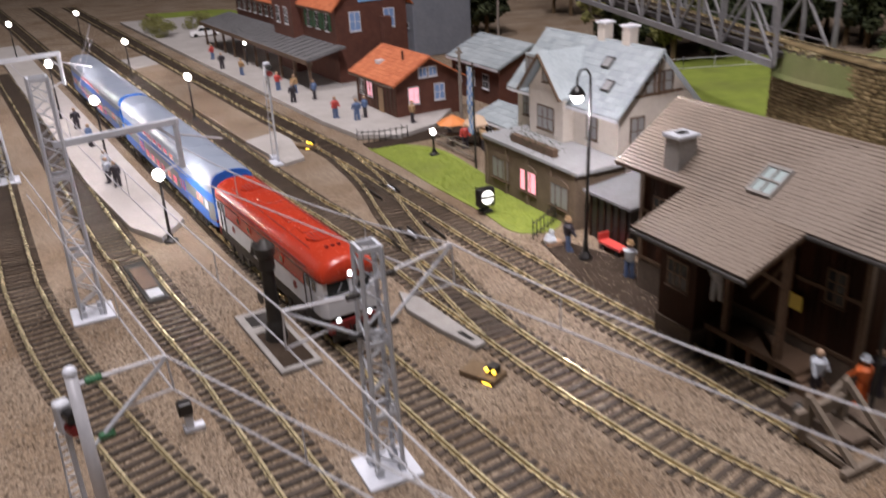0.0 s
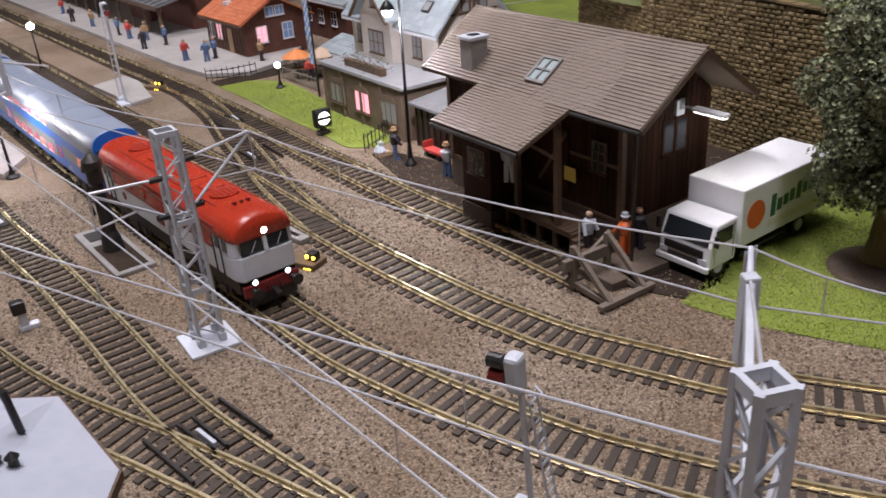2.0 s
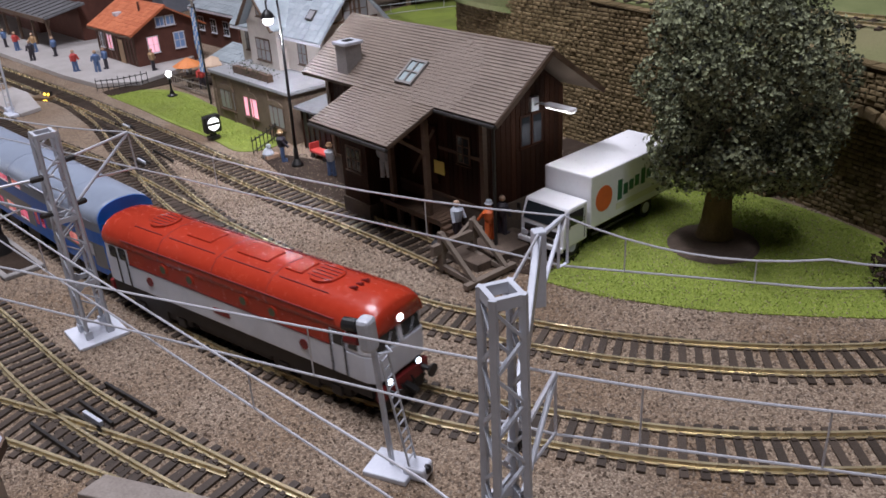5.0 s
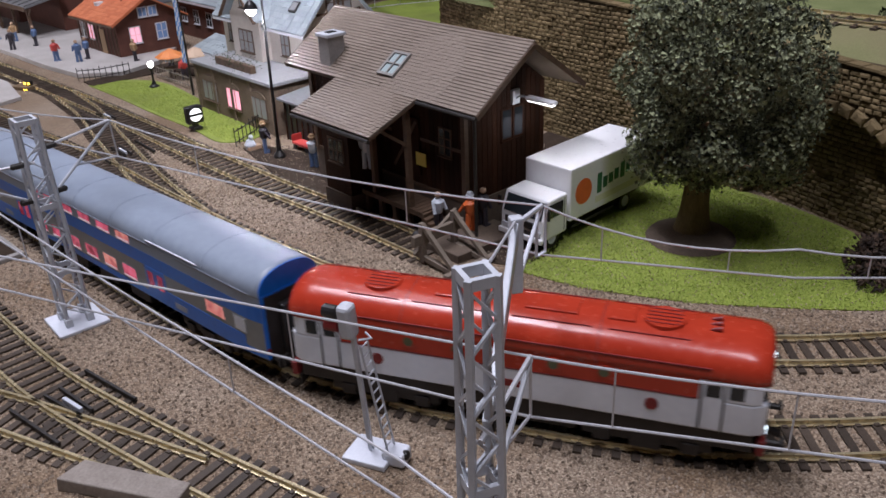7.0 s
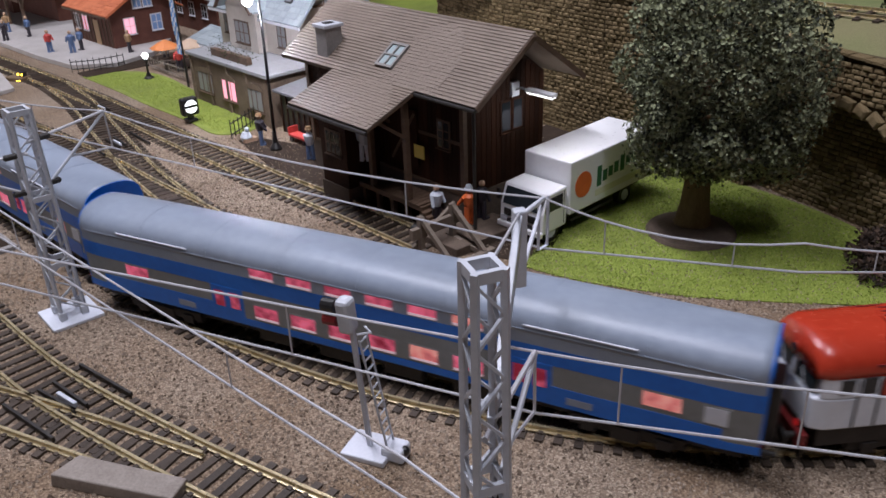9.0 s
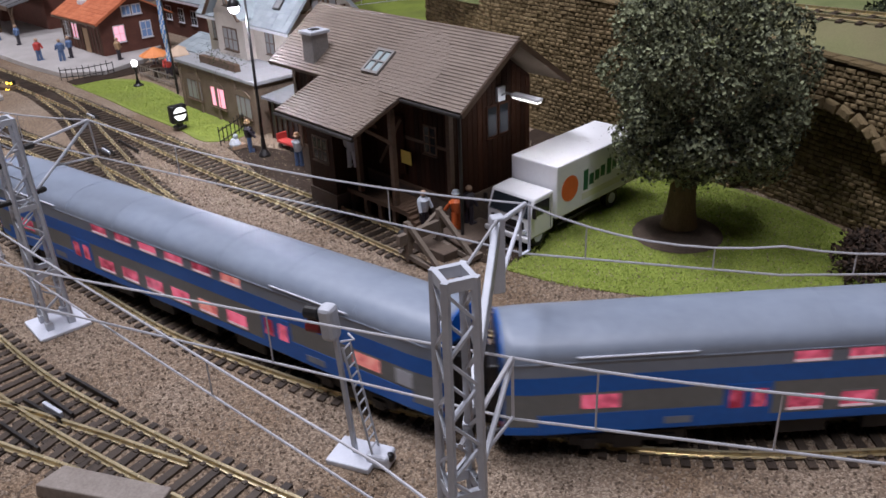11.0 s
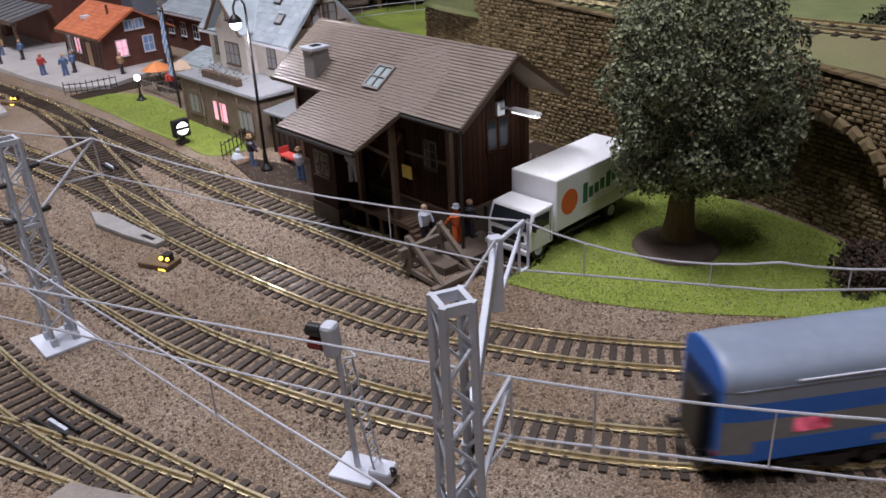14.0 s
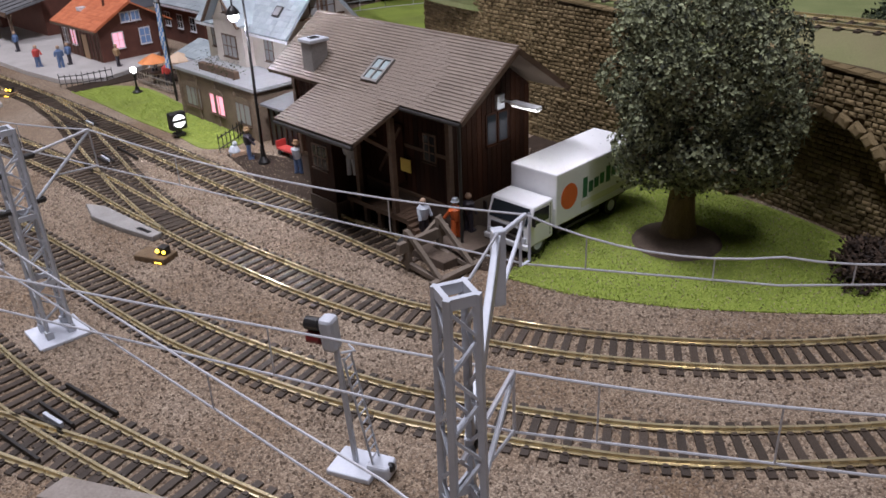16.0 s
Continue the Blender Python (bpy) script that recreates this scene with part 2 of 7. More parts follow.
# ---- mesh tools ----
class Geo:
    """Collects the faces of one mesh, in plan units."""

    def __init__(self):
        self.v, self.f = [], []

    def add(self, verts, faces):
        k = len(self.v)
        self.v += [tuple(p) for p in verts]
        self.f += [tuple(k + i for i in face) for face in faces]
        return self

    def hexa(self, c):
        return self.add(c, [(0, 3, 2, 1), (4, 5, 6, 7), (0, 1, 5, 4), (1, 2, 6, 5), (2, 3, 7, 6), (3, 0, 4, 7)])

    def box(self, x0, x1, y0, y1, z0, z1, m=None):
        c = [Vector(p) for p in ((x0, y0, z0), (x1, y0, z0), (x1, y1, z0), (x0, y1, z0), (x0, y0, z1), (x1, y0, z1), (x1, y1, z1), (x0, y1, z1))]
        return self.hexa([m @ p for p in c] if m else c)

    def beam(self, p, q, w, h=None, up=(0, 0, 1)):
        p, q, h = Vector(p), Vector(q), h or w
        d = (q - p).normalized()
        side = d.cross(Vector(up))
        side = (side if side.length > 1e-4 else d.cross(Vector((1, 0, 0)))).normalized()
        top = side.cross(d)
        a, b = side * w / 2, top * h / 2
        return self.hexa([p - a - b, p + a - b, p + a + b, p - a + b, q - a - b, q + a - b, q + a + b, q - a + b])

    def tube(self, p, q, r, n=8, r2=None, caps=True):
        p, q = Vector(p), Vector(q)
        d = (q - p).normalized()
        a = d.cross(Vector((0, 0, 1)))
        a = (a if a.length > 1e-3 else Vector((1, 0, 0))).normalized()
        b = d.cross(a)
        r2 = r if r2 is None else r2
        ring = [(math.cos(2 * math.pi * i / n), math.sin(2 * math.pi * i / n)) for i in range(n)]
        vs = [p + (a * c + b * s) * r for c, s in ring] + [q + (a * c + b * s) * r2 for c, s in ring]
        fs = [(i, (i + 1) % n, n + (i + 1) % n, n + i) for i in range(n)]
        if caps:
            fs += [tuple(range(n - 1, -1, -1)), tuple(range(n, 2 * n))]
        return self.add(vs, fs)

    def path(self, pts, r, n=6):
        pts = [Vector(p) for p in pts]
        vs, fs = [], []
        for k, p in enumerate(pts):
            d = (pts[min(k + 1, len(pts) - 1)] - pts[max(k - 1, 0)]).normalized()
            a = d.cross(Vector((0, 0, 1)))
            a = (a if a.length > 1e-3 else Vector((1, 0, 0))).normalized()
            b = d.cross(a)
            vs += [p + (a * math.cos(2 * math.pi * i / n) + b * math.sin(2 * math.pi * i / n)) * r for i in range(n)]
            if k:
                fs += [((k - 1) * n + i, (k - 1) * n + (i + 1) % n, k * n + (i + 1) % n, k * n + i) for i in range(n)]
        return self.add(vs, fs)

    def lathe(self, prof, n=16, at=(0, 0, 0)):
        vs = [(at[0] + r * math.cos(2 * math.pi * i / n), at[1] + r * math.sin(2 * math.pi * i / n), at[2] + z) for r, z in prof for i in range(n)]
        fs = [(k * n + i, k * n + (i + 1) % n, (k + 1) * n + (i + 1) % n, (k + 1) * n + i) for k in range(len(prof) - 1) for i in range(n)]
        return self.add(vs, fs + [tuple(range(n - 1, -1, -1)), tuple(range((len(prof) - 1) * n, len(prof) * n))])

    def ball(self, c, r, n=12, k=8, squash=1.0):
        return self.lathe([(max(r * math.sin(math.pi * i / k), 0.002), -r * squash * math.cos(math.pi * i / k)) for i in range(k + 1)], n, c)

    def prism(self, poly, y0, y1, m=None):
        """A polygon in x, z drawn out along y."""
        n = len(poly)
        vs = [Vector((x, y0, z)) for x, z in poly] + [Vector((x, y1, z)) for x, z in poly]
        return self.add([m @ p for p in vs] if m else vs, [tuple(range(n)), tuple(range(2 * n - 1, n - 1, -1))] + [(i, n + i, n + (i + 1) % n, (i + 1) % n) for i in range(n)])

    def slab(self, poly, z0, z1):
        """A polygon in x, y drawn out upwards."""
        n = len(poly)
        return self.add([(x, y, z0) for x, y in poly] + [(x, y, z1) for x, y in poly],
                        [tuple(range(n - 1, -1, -1)), tuple(range(n, 2 * n))] + [(i, (i + 1) % n, n + (i + 1) % n, n + i) for i in range(n)])

    def mesh(self, name, material, smooth=False):
        me = bpy.data.meshes.new(name)
        me.from_pydata([(S * x, S * y, S * z) for x, y, z in self.v], [], self.f)
        bm = bmesh.new()
        bm.from_mesh(me)
        bmesh.ops.recalc_face_normals(bm, faces=bm.faces)
        bm.to_mesh(me)
        bm.free()
        me.materials.append(material)
        if smooth:
            me.polygons.foreach_set("use_smooth", [True] * len(me.polygons))
        return me


def part(name, geo, material, parent=None, label="", bevel=0.0, smooth=False, m=None):
    """Links the faces as one mesh object under a thing or part."""
    ob = new(name, geo.mesh(name, material, smooth) if isinstance(geo, Geo) else geo)
    ob.parent = parent
    if m is not None:
        ob.matrix_basis = Matrix.Translation(S * m.translation) @ m.to_3x3().to_4x4()
    if bevel:
        mod = ob.modifiers.new("edge", "BEVEL")
        mod.width, mod.segments, mod.limit_method = S * bevel, 2, "ANGLE"
    if label:
        ob["label"] = label
    return ob


def at(x, y, z=0.0, rz=0.0, rx=0.0, ry=0.0):
    return pose(S * x, S * y, S * z, rx, ry, rz)


def thing(name, label, category, m=None, group="", kind=""):
    ob = new(name)
    ob.empty_display_size = 0.01
    if m is not None:
        ob.matrix_basis = m
    return tagged(ob, label, category, group, kind)


def spline(pts, step=0.4):
    """A smooth line through plan points, at even steps."""
    p = np.array(pts, float)
    q = np.vstack([2 * p[0] - p[1], p, 2 * p[-1] - p[-2]])
    out = []
    for k in range(1, len(q) - 2):
        a, b, c, d = q[k - 1:k + 3]
        n = max(2, int(np.linalg.norm(c - b) / 0.15))
        for s in np.arange(n) / n:
            out.append(0.5 * (2 * b + (c - a) * s + (2 * a - 5 * b + 4 * c - d) * s * s + (3 * b - a - 3 * c + d) * s ** 3))
    out = np.array(out + [p[-1]])
    for _ in range(60):
        out[1:-1] = 0.25 * out[:-2] + 0.5 * out[1:-1] + 0.25 * out[2:]
    run = np.r_[0, np.cumsum(np.linalg.norm(np.diff(out, axis=0), axis=1))]
    s = np.arange(0, run[-1], step)
    return np.c_[np.interp(s, run, out[:, 0]), np.interp(s, run, out[:, 1])]


# ---- ground ----
def ground():
    g = Geo()
    g.slab([(-130, -60), (150, -60), (150, 230), (-130, 230)], -1.5, 0.0)
    tagged(part("ground", g, BALLAST), "brown speckled model ballast over the whole baseboard", "ground", kind="structure")


ground()

# ---- tracks ----
A = [(-110, 192), (-75, 139), (-42, 88.5), (-19.9, 54.3), (-14.5, 45.9), (-9.3, 38.0), (-4.0, 30.2), (-0.2, 24.7), (2.0, 21.6), (3.95, 19.45), (6.1, 17.3), (8.0, 15.6),
     (9.5, 14.35), (11.6, 13.0), (13.8, 11.65), (15.9, 10.5), (18.0, 9.63), (20.2, 8.98), (23.1, 8.3), (27, 7.75), (34, 7.3), (60, 7.2), (145, 7.2)]
B = [(-95, 183), (-48, 109.5), (-14.6, 56.9), (-9.2, 48.9), (-7.4, 46.2), (-5.4, 43.3), (-3.45, 40.3), (-1.6, 37.1), (0.09, 34.4), (1.6, 32), (2.99, 29.8), (4.29, 27.9), (5.51, 26.25),
     (6.65, 24.7), (7.72, 23.3), (8.8, 22.2), (10.2, 20.6), (13.2, 18.35), (15.7, 16.6), (18.1, 15.3), (20.6, 14.15), (23.1, 13.3), (26.7, 12.55), (32, 12.0), (60, 12.0)]
C = [(-86, 180), (-39, 106.3), (-21.2, 78.7), (-13, 66.2), (-6.63, 56), (-4.5, 52.4), (-2.6, 49.2), (-0.6, 45.7), (1.25, 42.5), (2.95, 39.7), (4.5, 37.1), (5.85, 34.9), (7.2, 32.9), (8.6, 30.75),
     (9.75, 29.0), (10.8, 27.25), (12.6, 24.3)]
X = [(-10.3, 62), (-7.5, 55.9), (-6.2, 52.4), (-5.2, 49.2), (-4.1, 46.1), (-2.8, 42.3), (-1.75, 39.4), (0.0, 35.3), (1.4, 32.3)]
D = [(-60, 104), (-24, 48.6), (-19.8, 42.6), (-16.2, 37.2), (-13.5, 33.5), (-11.3, 30.6), (-9.8, 28.4), (-7, 24.2), (-5.4, 21.7), (-4.0, 19.6), (-2.8, 18), (-1.6, 16.6), (-0.55, 15.45),
     (0.4, 14.4), (1.27, 13.5), (2.1, 12.6), (3.66, 11.07), (6, 8.8), (10.2, 4.9), (20, -2)]
E = [(-45, 73), (-26.7, 43), (-23.5, 38), (-20.2, 33.4), (-17.4, 29.8), (-13.9, 25.9), (-10.5, 22.2), (-9.1, 20.9), (-7.8, 19.75), (-5.3, 17.9), (-3.7, 16.75), (-2.2, 15.55), (-0.8, 14.5), (0.5, 13.4), (2.0, 12.2)]
GAUGE, RAIL_TOP = 1.62, 0.28


def rail_geo(line, side):
    t = np.gradient(line, axis=0)
    t /= np.linalg.norm(t, axis=1)[:, None]
    nrm = np.c_[-t[:, 1], t[:, 0]]
    prof = [(-0.11, 0.09), (0.11, 0.09), (0.11, 0.115), (0.025, 0.135), (0.025, 0.235), (0.05, 0.25), (0.05, 0.28), (-0.05, 0.28), (-0.05, 0.25), (-0.025, 0.235), (-0.025, 0.135), (-0.11, 0.115)]
    g, n = Geo(), len(prof)
    for k, (p, w) in enumerate(zip(line, nrm)):
        g.v += [(p[0] + w[0] * (side * GAUGE / 2 + o), p[1] + w[1] * (side * GAUGE / 2 + o), z) for o, z in prof]
        if k:
            g.f += [((k - 1) * n + i, k * n + i, k * n + (i + 1) % n, (k - 1) * n + (i + 1) % n) for i in range(n)]
    return g


def sleeper_mesh():
    g = Geo()
    g.box(-0.135, 0.135, -1.3, 1.3, -0.02, 0.10)
    for y in (-0.95, -0.67, 0.67, 0.95):
        g.box(-0.08, 0.08, y - 0.07, y + 0.07, 0.10, 0.145)
    return g.mesh("sleeper", SLEEPER)


SLEEPER_MESH = sleeper_mesh()


def track(line_pts, label, first=0.0, last=1e9, step=0.29):
    line = spline(line_pts, step)
    root = thing("railway_track", label, "track", group="railway tracks", kind="structure")
    for side in (-1, 1):
        part("rail", rail_geo(line, side), BRASS, root)
    places = []
    for k in range(2, len(line) - 2, 2):
        if first <= k * step <= last:
            d = line[k + 1] - line[k - 1]
            places.append((math.hypot(line[k][0] - 6, line[k][1] - 20), at(line[k][0], line[k][1], random.uniform(-0.025, 0.0), math.degrees(math.atan2(d[1], d[0])) + random.uniform(-1.5, 1.5))))
    places.sort(key=lambda q: q[0])
    for _, m in places[:290]:
        ob = new("sleeper", SLEEPER_MESH)
        ob.parent = root
        ob.matrix_basis = m
    if len(places) > 290:
        vs, fs = [], []
        for _, m in places[290:]:
            base = len(vs)
            vs += [tuple(m @ v.co) for v in SLEEPER_MESH.vertices]
            fs += [tuple(base + i for i in p.vertices) for p in SLEEPER_MESH.polygons]
        me = bpy.data.meshes.new("far_sleepers")
        me.from_pydata(vs, [], fs)
        me.materials.append(SLEEPER)
        ob = new("far_sleepers", me)
        ob.parent = root
    return line


LINE_A = track(A, "brass rails on brown sleepers, curving main track of the passing train", 0, 260)
track(B, "brass rails on brown sleepers, through track joined by a crossover", 0, 230)
track(C, "brass rails on brown sleepers, siding that ends at a buffer stop", 0, 260)
track(X, "brass crossover track between two running lines")
track(D, "brass rails on brown sleepers, side track with a turnout")
track(E, "brass rails on brown sleepers, side track that joins the turnout")

# ---- train ----
def smooth_loft(profile_fn, xs, g=None):
    """Cross sections (lists of y, z) at each x, joined into one skin with ends."""
    g = g or Geo()
    rows = [[(x, y, z) for y, z in profile_fn(x)] for x in xs]
    n, k = len(rows[0]), len(g.v)
    g.v += [p for r in rows for p in r]
    g.f += [(k + a * n + i, k + a * n + (i + 1) % n, k + (a + 1) * n + (i + 1) % n, k + (a + 1) * n + i) for a in range(len(rows) - 1) for i in range(n)]
    g.f += [tuple(k + i for i in range(n - 1, -1, -1)), tuple(k + (len(rows) - 1) * n + i for i in range(n))]
    return g


def wheel_geo(x, y, r):
    g = Geo()
    g.tube((x, y - 0.08, r), (x, y + 0.08, r), r, 18)
    g.tube((x, y - 0.05 * (1 if y < 0 else -1), r), (x, y - 0.12 * (1 if y < 0 else -1), r), r * 1.13, 18)
    return g


def bogie(parent, cx, wheelbase, r):
    frame_geo = Geo()
    for y in (-1.12, 1.12):
        frame_geo.box(cx - wheelbase / 2 - 0.6, cx + wheelbase / 2 + 0.6, y - 0.09, y + 0.09, r * 0.75, r * 1.6)
        for x in (cx - wheelbase / 2, cx + wheelbase / 2):
            frame_geo.box(x - 0.24, x + 0.24, y - 0.17, y + 0.17, r * 0.5, r * 1.3)
        frame_geo.box(cx - 0.45, cx + 0.45, y - 0.15, y + 0.15, r * 0.4, r * 1.5)
    frame_geo.box(cx - 0.5, cx + 0.5, -1.1, 1.1, r * 0.9, r * 1.7)
    b = part("bogie", frame_geo, CHASSIS, parent, "sooty black bogie frame", bevel=0.03)
    for x in (cx - wheelbase / 2, cx + wheelbase / 2):
        for y in (-0.75, 0.75):
            part("wheel", wheel_geo(x, y, r), IRON, b, smooth=False)


LOCO_L, LOCO_W = 14.9, 1.38      # body length and half width


def locomotive():
    root = thing("diesel_locomotive", "model diesel locomotive with red roof and pale grey sides", "locomotive")
    h = LOCO_L / 2

    def end_pull(x):
        return max(0.0, (abs(x) - (h - 0.55)) / 0.55)

    def lower(x):
        k = end_pull(x)
        w = LOCO_W - 0.22 * k ** 2
        return [(-w, 1.32), (w, 1.32), (w, 2.38), (-w, 2.38)]

    def upper(x):
        k = end_pull(x)
        w = LOCO_W - 0.22 * k ** 2
        return [(-w, 2.38), (w, 2.38), (w - 0.02, 3.05), (w - 0.12, 3.3), (-(w - 0.12), 3.3), (-(w - 0.02), 3.05)]

    def roof(x):
        k = end_pull(x)
        w, d = LOCO_W - 0.16 * k ** 2, 0.16 * k ** 2.2
        side = [(w, 3.04), (w, 3.2), (w * 0.97, 3.4 - d * 0.5), (w * 0.9, 3.6 - d), (w * 0.72, 3.84 - d), (w * 0.4, 3.99 - d)]
        return [(-y, z) for y, z in side] + [(0, 4.04 - d)] + side[::-1]

    xs = [-h, -h + 0.15, -h + 0.4, -h + 0.7, -h + 1.1] + list(np.linspace(-h + 1.6, h - 1.6, 13)) + [h - 1.1, h - 0.7, h - 0.4, h - 0.15, h]
    W = LOCO_W
    part("body", smooth_loft(lower, xs), LOCO_GREY, root, "pale grey lower body", bevel=0.06)
    mid = [x for x in xs if abs(x) <= h - 2.0]
    part("side_band", smooth_loft(upper, [-h + 1.9] + mid + [h - 1.9]), RED, root, "red band under the roof")
    for s in (-1, 1):
        cab = smooth_loft(upper, sorted([s * (h - 1.898), s * (h - 1.6), s * (h - 1.1), s * (h - 0.7), s * (h - 0.42), s * (h - 0.16)]))
        cab_ob = part("cab", cab, LOCO_GREY, root, "grey driver's cab", bevel=0.04)
        for y in (-1, 1):
            part("cab_window", Geo().box(s * (h - 1.5) - 0.2, s * (h - 1.5) + 0.2, y * (W - 0.015) - 0.03, y * (W - 0.015) + 0.03, 2.5, 3.0), DARK_GLASS, cab_ob)
            part("cab_window", Geo().box(s * (h - 0.86) - 0.2, s * (h - 0.86) + 0.2, y * (W - 0.04) - 0.05, y * (W - 0.04) + 0.05, 2.5, 2.98), DARK_GLASS, cab_ob)
            part("door_leaf", Geo().box(s * (h - 1.5) - 0.27, s * (h - 1.5) + 0.27, y * W - 0.012, y * W + 0.012, 1.4, 2.46), LOCO_GREY, cab_ob, "grey cab door")
            for x in (h - 1.19, h - 1.81):
                part("handrail", Geo().tube((s * x, y * (W + 0.04), 1.3), (s * x, y * (W + 0.04), 2.98), 0.03, 6), IRON, cab_ob)
        for y in (-0.58, 0.58):
            g = Geo().hexa([(s * (h - 0.02), y - 0.5, 2.46), (s * (h - 0.02), y + 0.5, 2.46), (s * (h - 0.14), y + 0.48, 2.46), (s * (h - 0.14), y - 0.48, 2.46),
                            (s * (h - 0.10), y - 0.48, 3.03), (s * (h - 0.10), y + 0.48, 3.03), (s * (h - 0.3), y + 0.46, 3.03), (s * (h - 0.3), y - 0.46, 3.03)])
            part("windscreen", g, DARK_GLASS, cab_ob, bevel=0.03)
            part("wiper", Geo().tube((s * (h + 0.02), y - 0.1, 2.46), (s * (h - 0.06), y + 0.22, 2.92), 0.018, 5), GREY_PLASTIC, cab_ob)
        part("windscreen_pillar", Geo().beam((s * (h - 0.0), 0, 2.4), (s * (h - 0.1), 0, 3.06), 0.16, 0.12), LOCO_GREY, cab_ob)
        for y in (-0.75, 0.75):
            hl = part("headlight", Geo().tube((s * (h - 0.1), y, 1.22), (s * (h + 0.05), y, 1.22), 0.16, 14), IRON, root)
            part("lens", Geo().tube((s * (h + 0.05), y, 1.22), (s * (h + 0.07), y, 1.22), 0.115, 14), HEAD_GLOW if s > 0 else TAIL_GLOW, hl)
            g = Geo().tube((s * (h - 0.05), y * 1.2, 0.92), (s * (h + 0.5), y * 1.2, 0.92), 0.1, 10)
            g.tube((s * (h + 0.48), y * 1.2, 0.92), (s * (h + 0.56), y * 1.2, 0.92), 0.24, 14)
            part("buffer", g, IRON, root)
        top = part("top_light", Geo().tube((s * (h - 0.3), 0, 3.3), (s * (h + 0.05), 0, 3.3), 0.17, 14), RED, root)
        part("lens", Geo().tube((s * (h + 0.05), 0, 3.3), (s * (h + 0.065), 0, 3.3), 0.14, 14), HEAD_GLOW if s > 0 else DARK_GLASS, top)
        beam = part("buffer_beam", Geo().box(s * h - 0.16, s * h + 0.06, -1.25, 1.25, 0.62, 1.12), DARK_RED, root, bevel=0.03)
        part("coupling", Geo().beam((s * h, 0, 0.75), (s * (h + 0.55), 0, 0.6), 0.22, 0.14), BLACK, beam)
        part("snow_plough", Geo().box(s * (h - 0.05) - 0.05, s * (h - 0.05) + 0.05, -1.1, 1.1, 0.12, 0.6), CHASSIS, root, bevel=0.03)
        for y in (-0.8, -0.25, 0.3, 0.85):
            part("air_hose", Geo().path([(s * (h + 0.08), y, 0.9), (s * (h + 0.2), y, 0.7), (s * (h + 0.16), y, 0.4)], 0.035), BLACK, beam)
    part("roof", smooth_loft(roof, xs), RED, root, "red curved roof", smooth=True)
    part("frame_skirt", Geo().box(-h + 0.3, h - 0.3, -1.28, 1.28, 0.72, 1.32), CHASSIS, root)
    part("fuel_tank", Geo().box(-2.1, 2.1, -1.1, 1.1, 0.28, 0.9), CHASSIS, root, bevel=0.1)
    for y in (-1, 1):
        part("roof_gutter", Geo().box(-h + 1.6, h - 1.6, y * (W - 0.03) - 0.03, y * (W - 0.03) + 0.03, 3.36, 3.41), DARK_RED, root)
        part("body_line", Geo().box(-h + 1.9, h - 1.9, y * (W + 0.006) - 0.006, y * (W + 0.006) + 0.006, 2.36, 2.41), DARK_RED, root)
        for x0, x1 in ((-5.4, -3.7), (-3.2, -0.5), (0.0, 2.4), (2.9, 5.2)):
            part("roof_seam", Geo().box(x0, x1, y * 0.82 - 0.02, y * 0.82 + 0.02, 3.78, 3.93), DARK_RED, root)
    for x in (-3.45, -0.25, 2.65):
        part("roof_joint", smooth_loft(lambda q: [(y * 1.002, z + 0.008) for y, z in roof(q)], [x - 0.015, x + 0.015]), DARK_RED, root)
    for x in (-4.5, 4.4):
        fan = part("roof_fan", Geo().lathe([(0.62, 3.94), (0.62, 4.09), (0.55, 4.105), (0.5, 4.085), (0.1, 4.085)], 24, (x, 0, 0)), RED, root)
        for k in range(5):
            part("fan_bar", Geo().box(x - 0.5, x + 0.5, -0.4 + k * 0.2 - 0.02, -0.4 + k * 0.2 + 0.02, 4.085, 4.11), DARK_RED, fan)
    for x, w in ((-1.9, 0.7), (1.1, 0.8), (3.2, 0.4)):
        part("roof_hatch", Geo().box(x - w, x + w, -0.45, 0.45, 3.98, 4.075), RED, root, bevel=0.03)
    for y in (-0.3, 0, 0.3):
        part("horn", Geo().tube((h - 1.75, y, 4.03), (h - 1.45, y, 4.1), 0.035, 8, 0.07), DARK_RED, root)
    for x in (-3.2, -1.6, 1.4, 2.9):
        for y in (-1, 1):
            frame_ob = part("engine_window", Geo().lathe([(0.24, -0.03), (0.24, 0.03), (0.17, 0.035)], 16), RED, root, m=pose(x, y * W, 2.78, 90 if y < 0 else -90, 0, 0))
            part("pane", Geo().lathe([(0.165, 0.0), (0.165, 0.04)], 16), PORTHOLE, frame_ob)
    for y in (-1, 1):
        for x in (-4.3, 4.3):
            part("emblem", Geo().lathe([(0.2, -0.03), (0.2, 0.03)], 16), DARK_RED, root, "red maker's plate", m=pose(x, y * W, 1.95, 90, 0, 0))
        part("number_plate", Geo().box(-0.45, 0.45, y * (W + 0.005) - 0.02, y * (W + 0.005) + 0.02, 1.74, 1.98), DARK_RED, root)
    for cx in (-4.2, 4.2):
        bogie(root, cx, 2.6, 0.5)
    return root


COACH_L, COACH_W = 25.4, 1.38


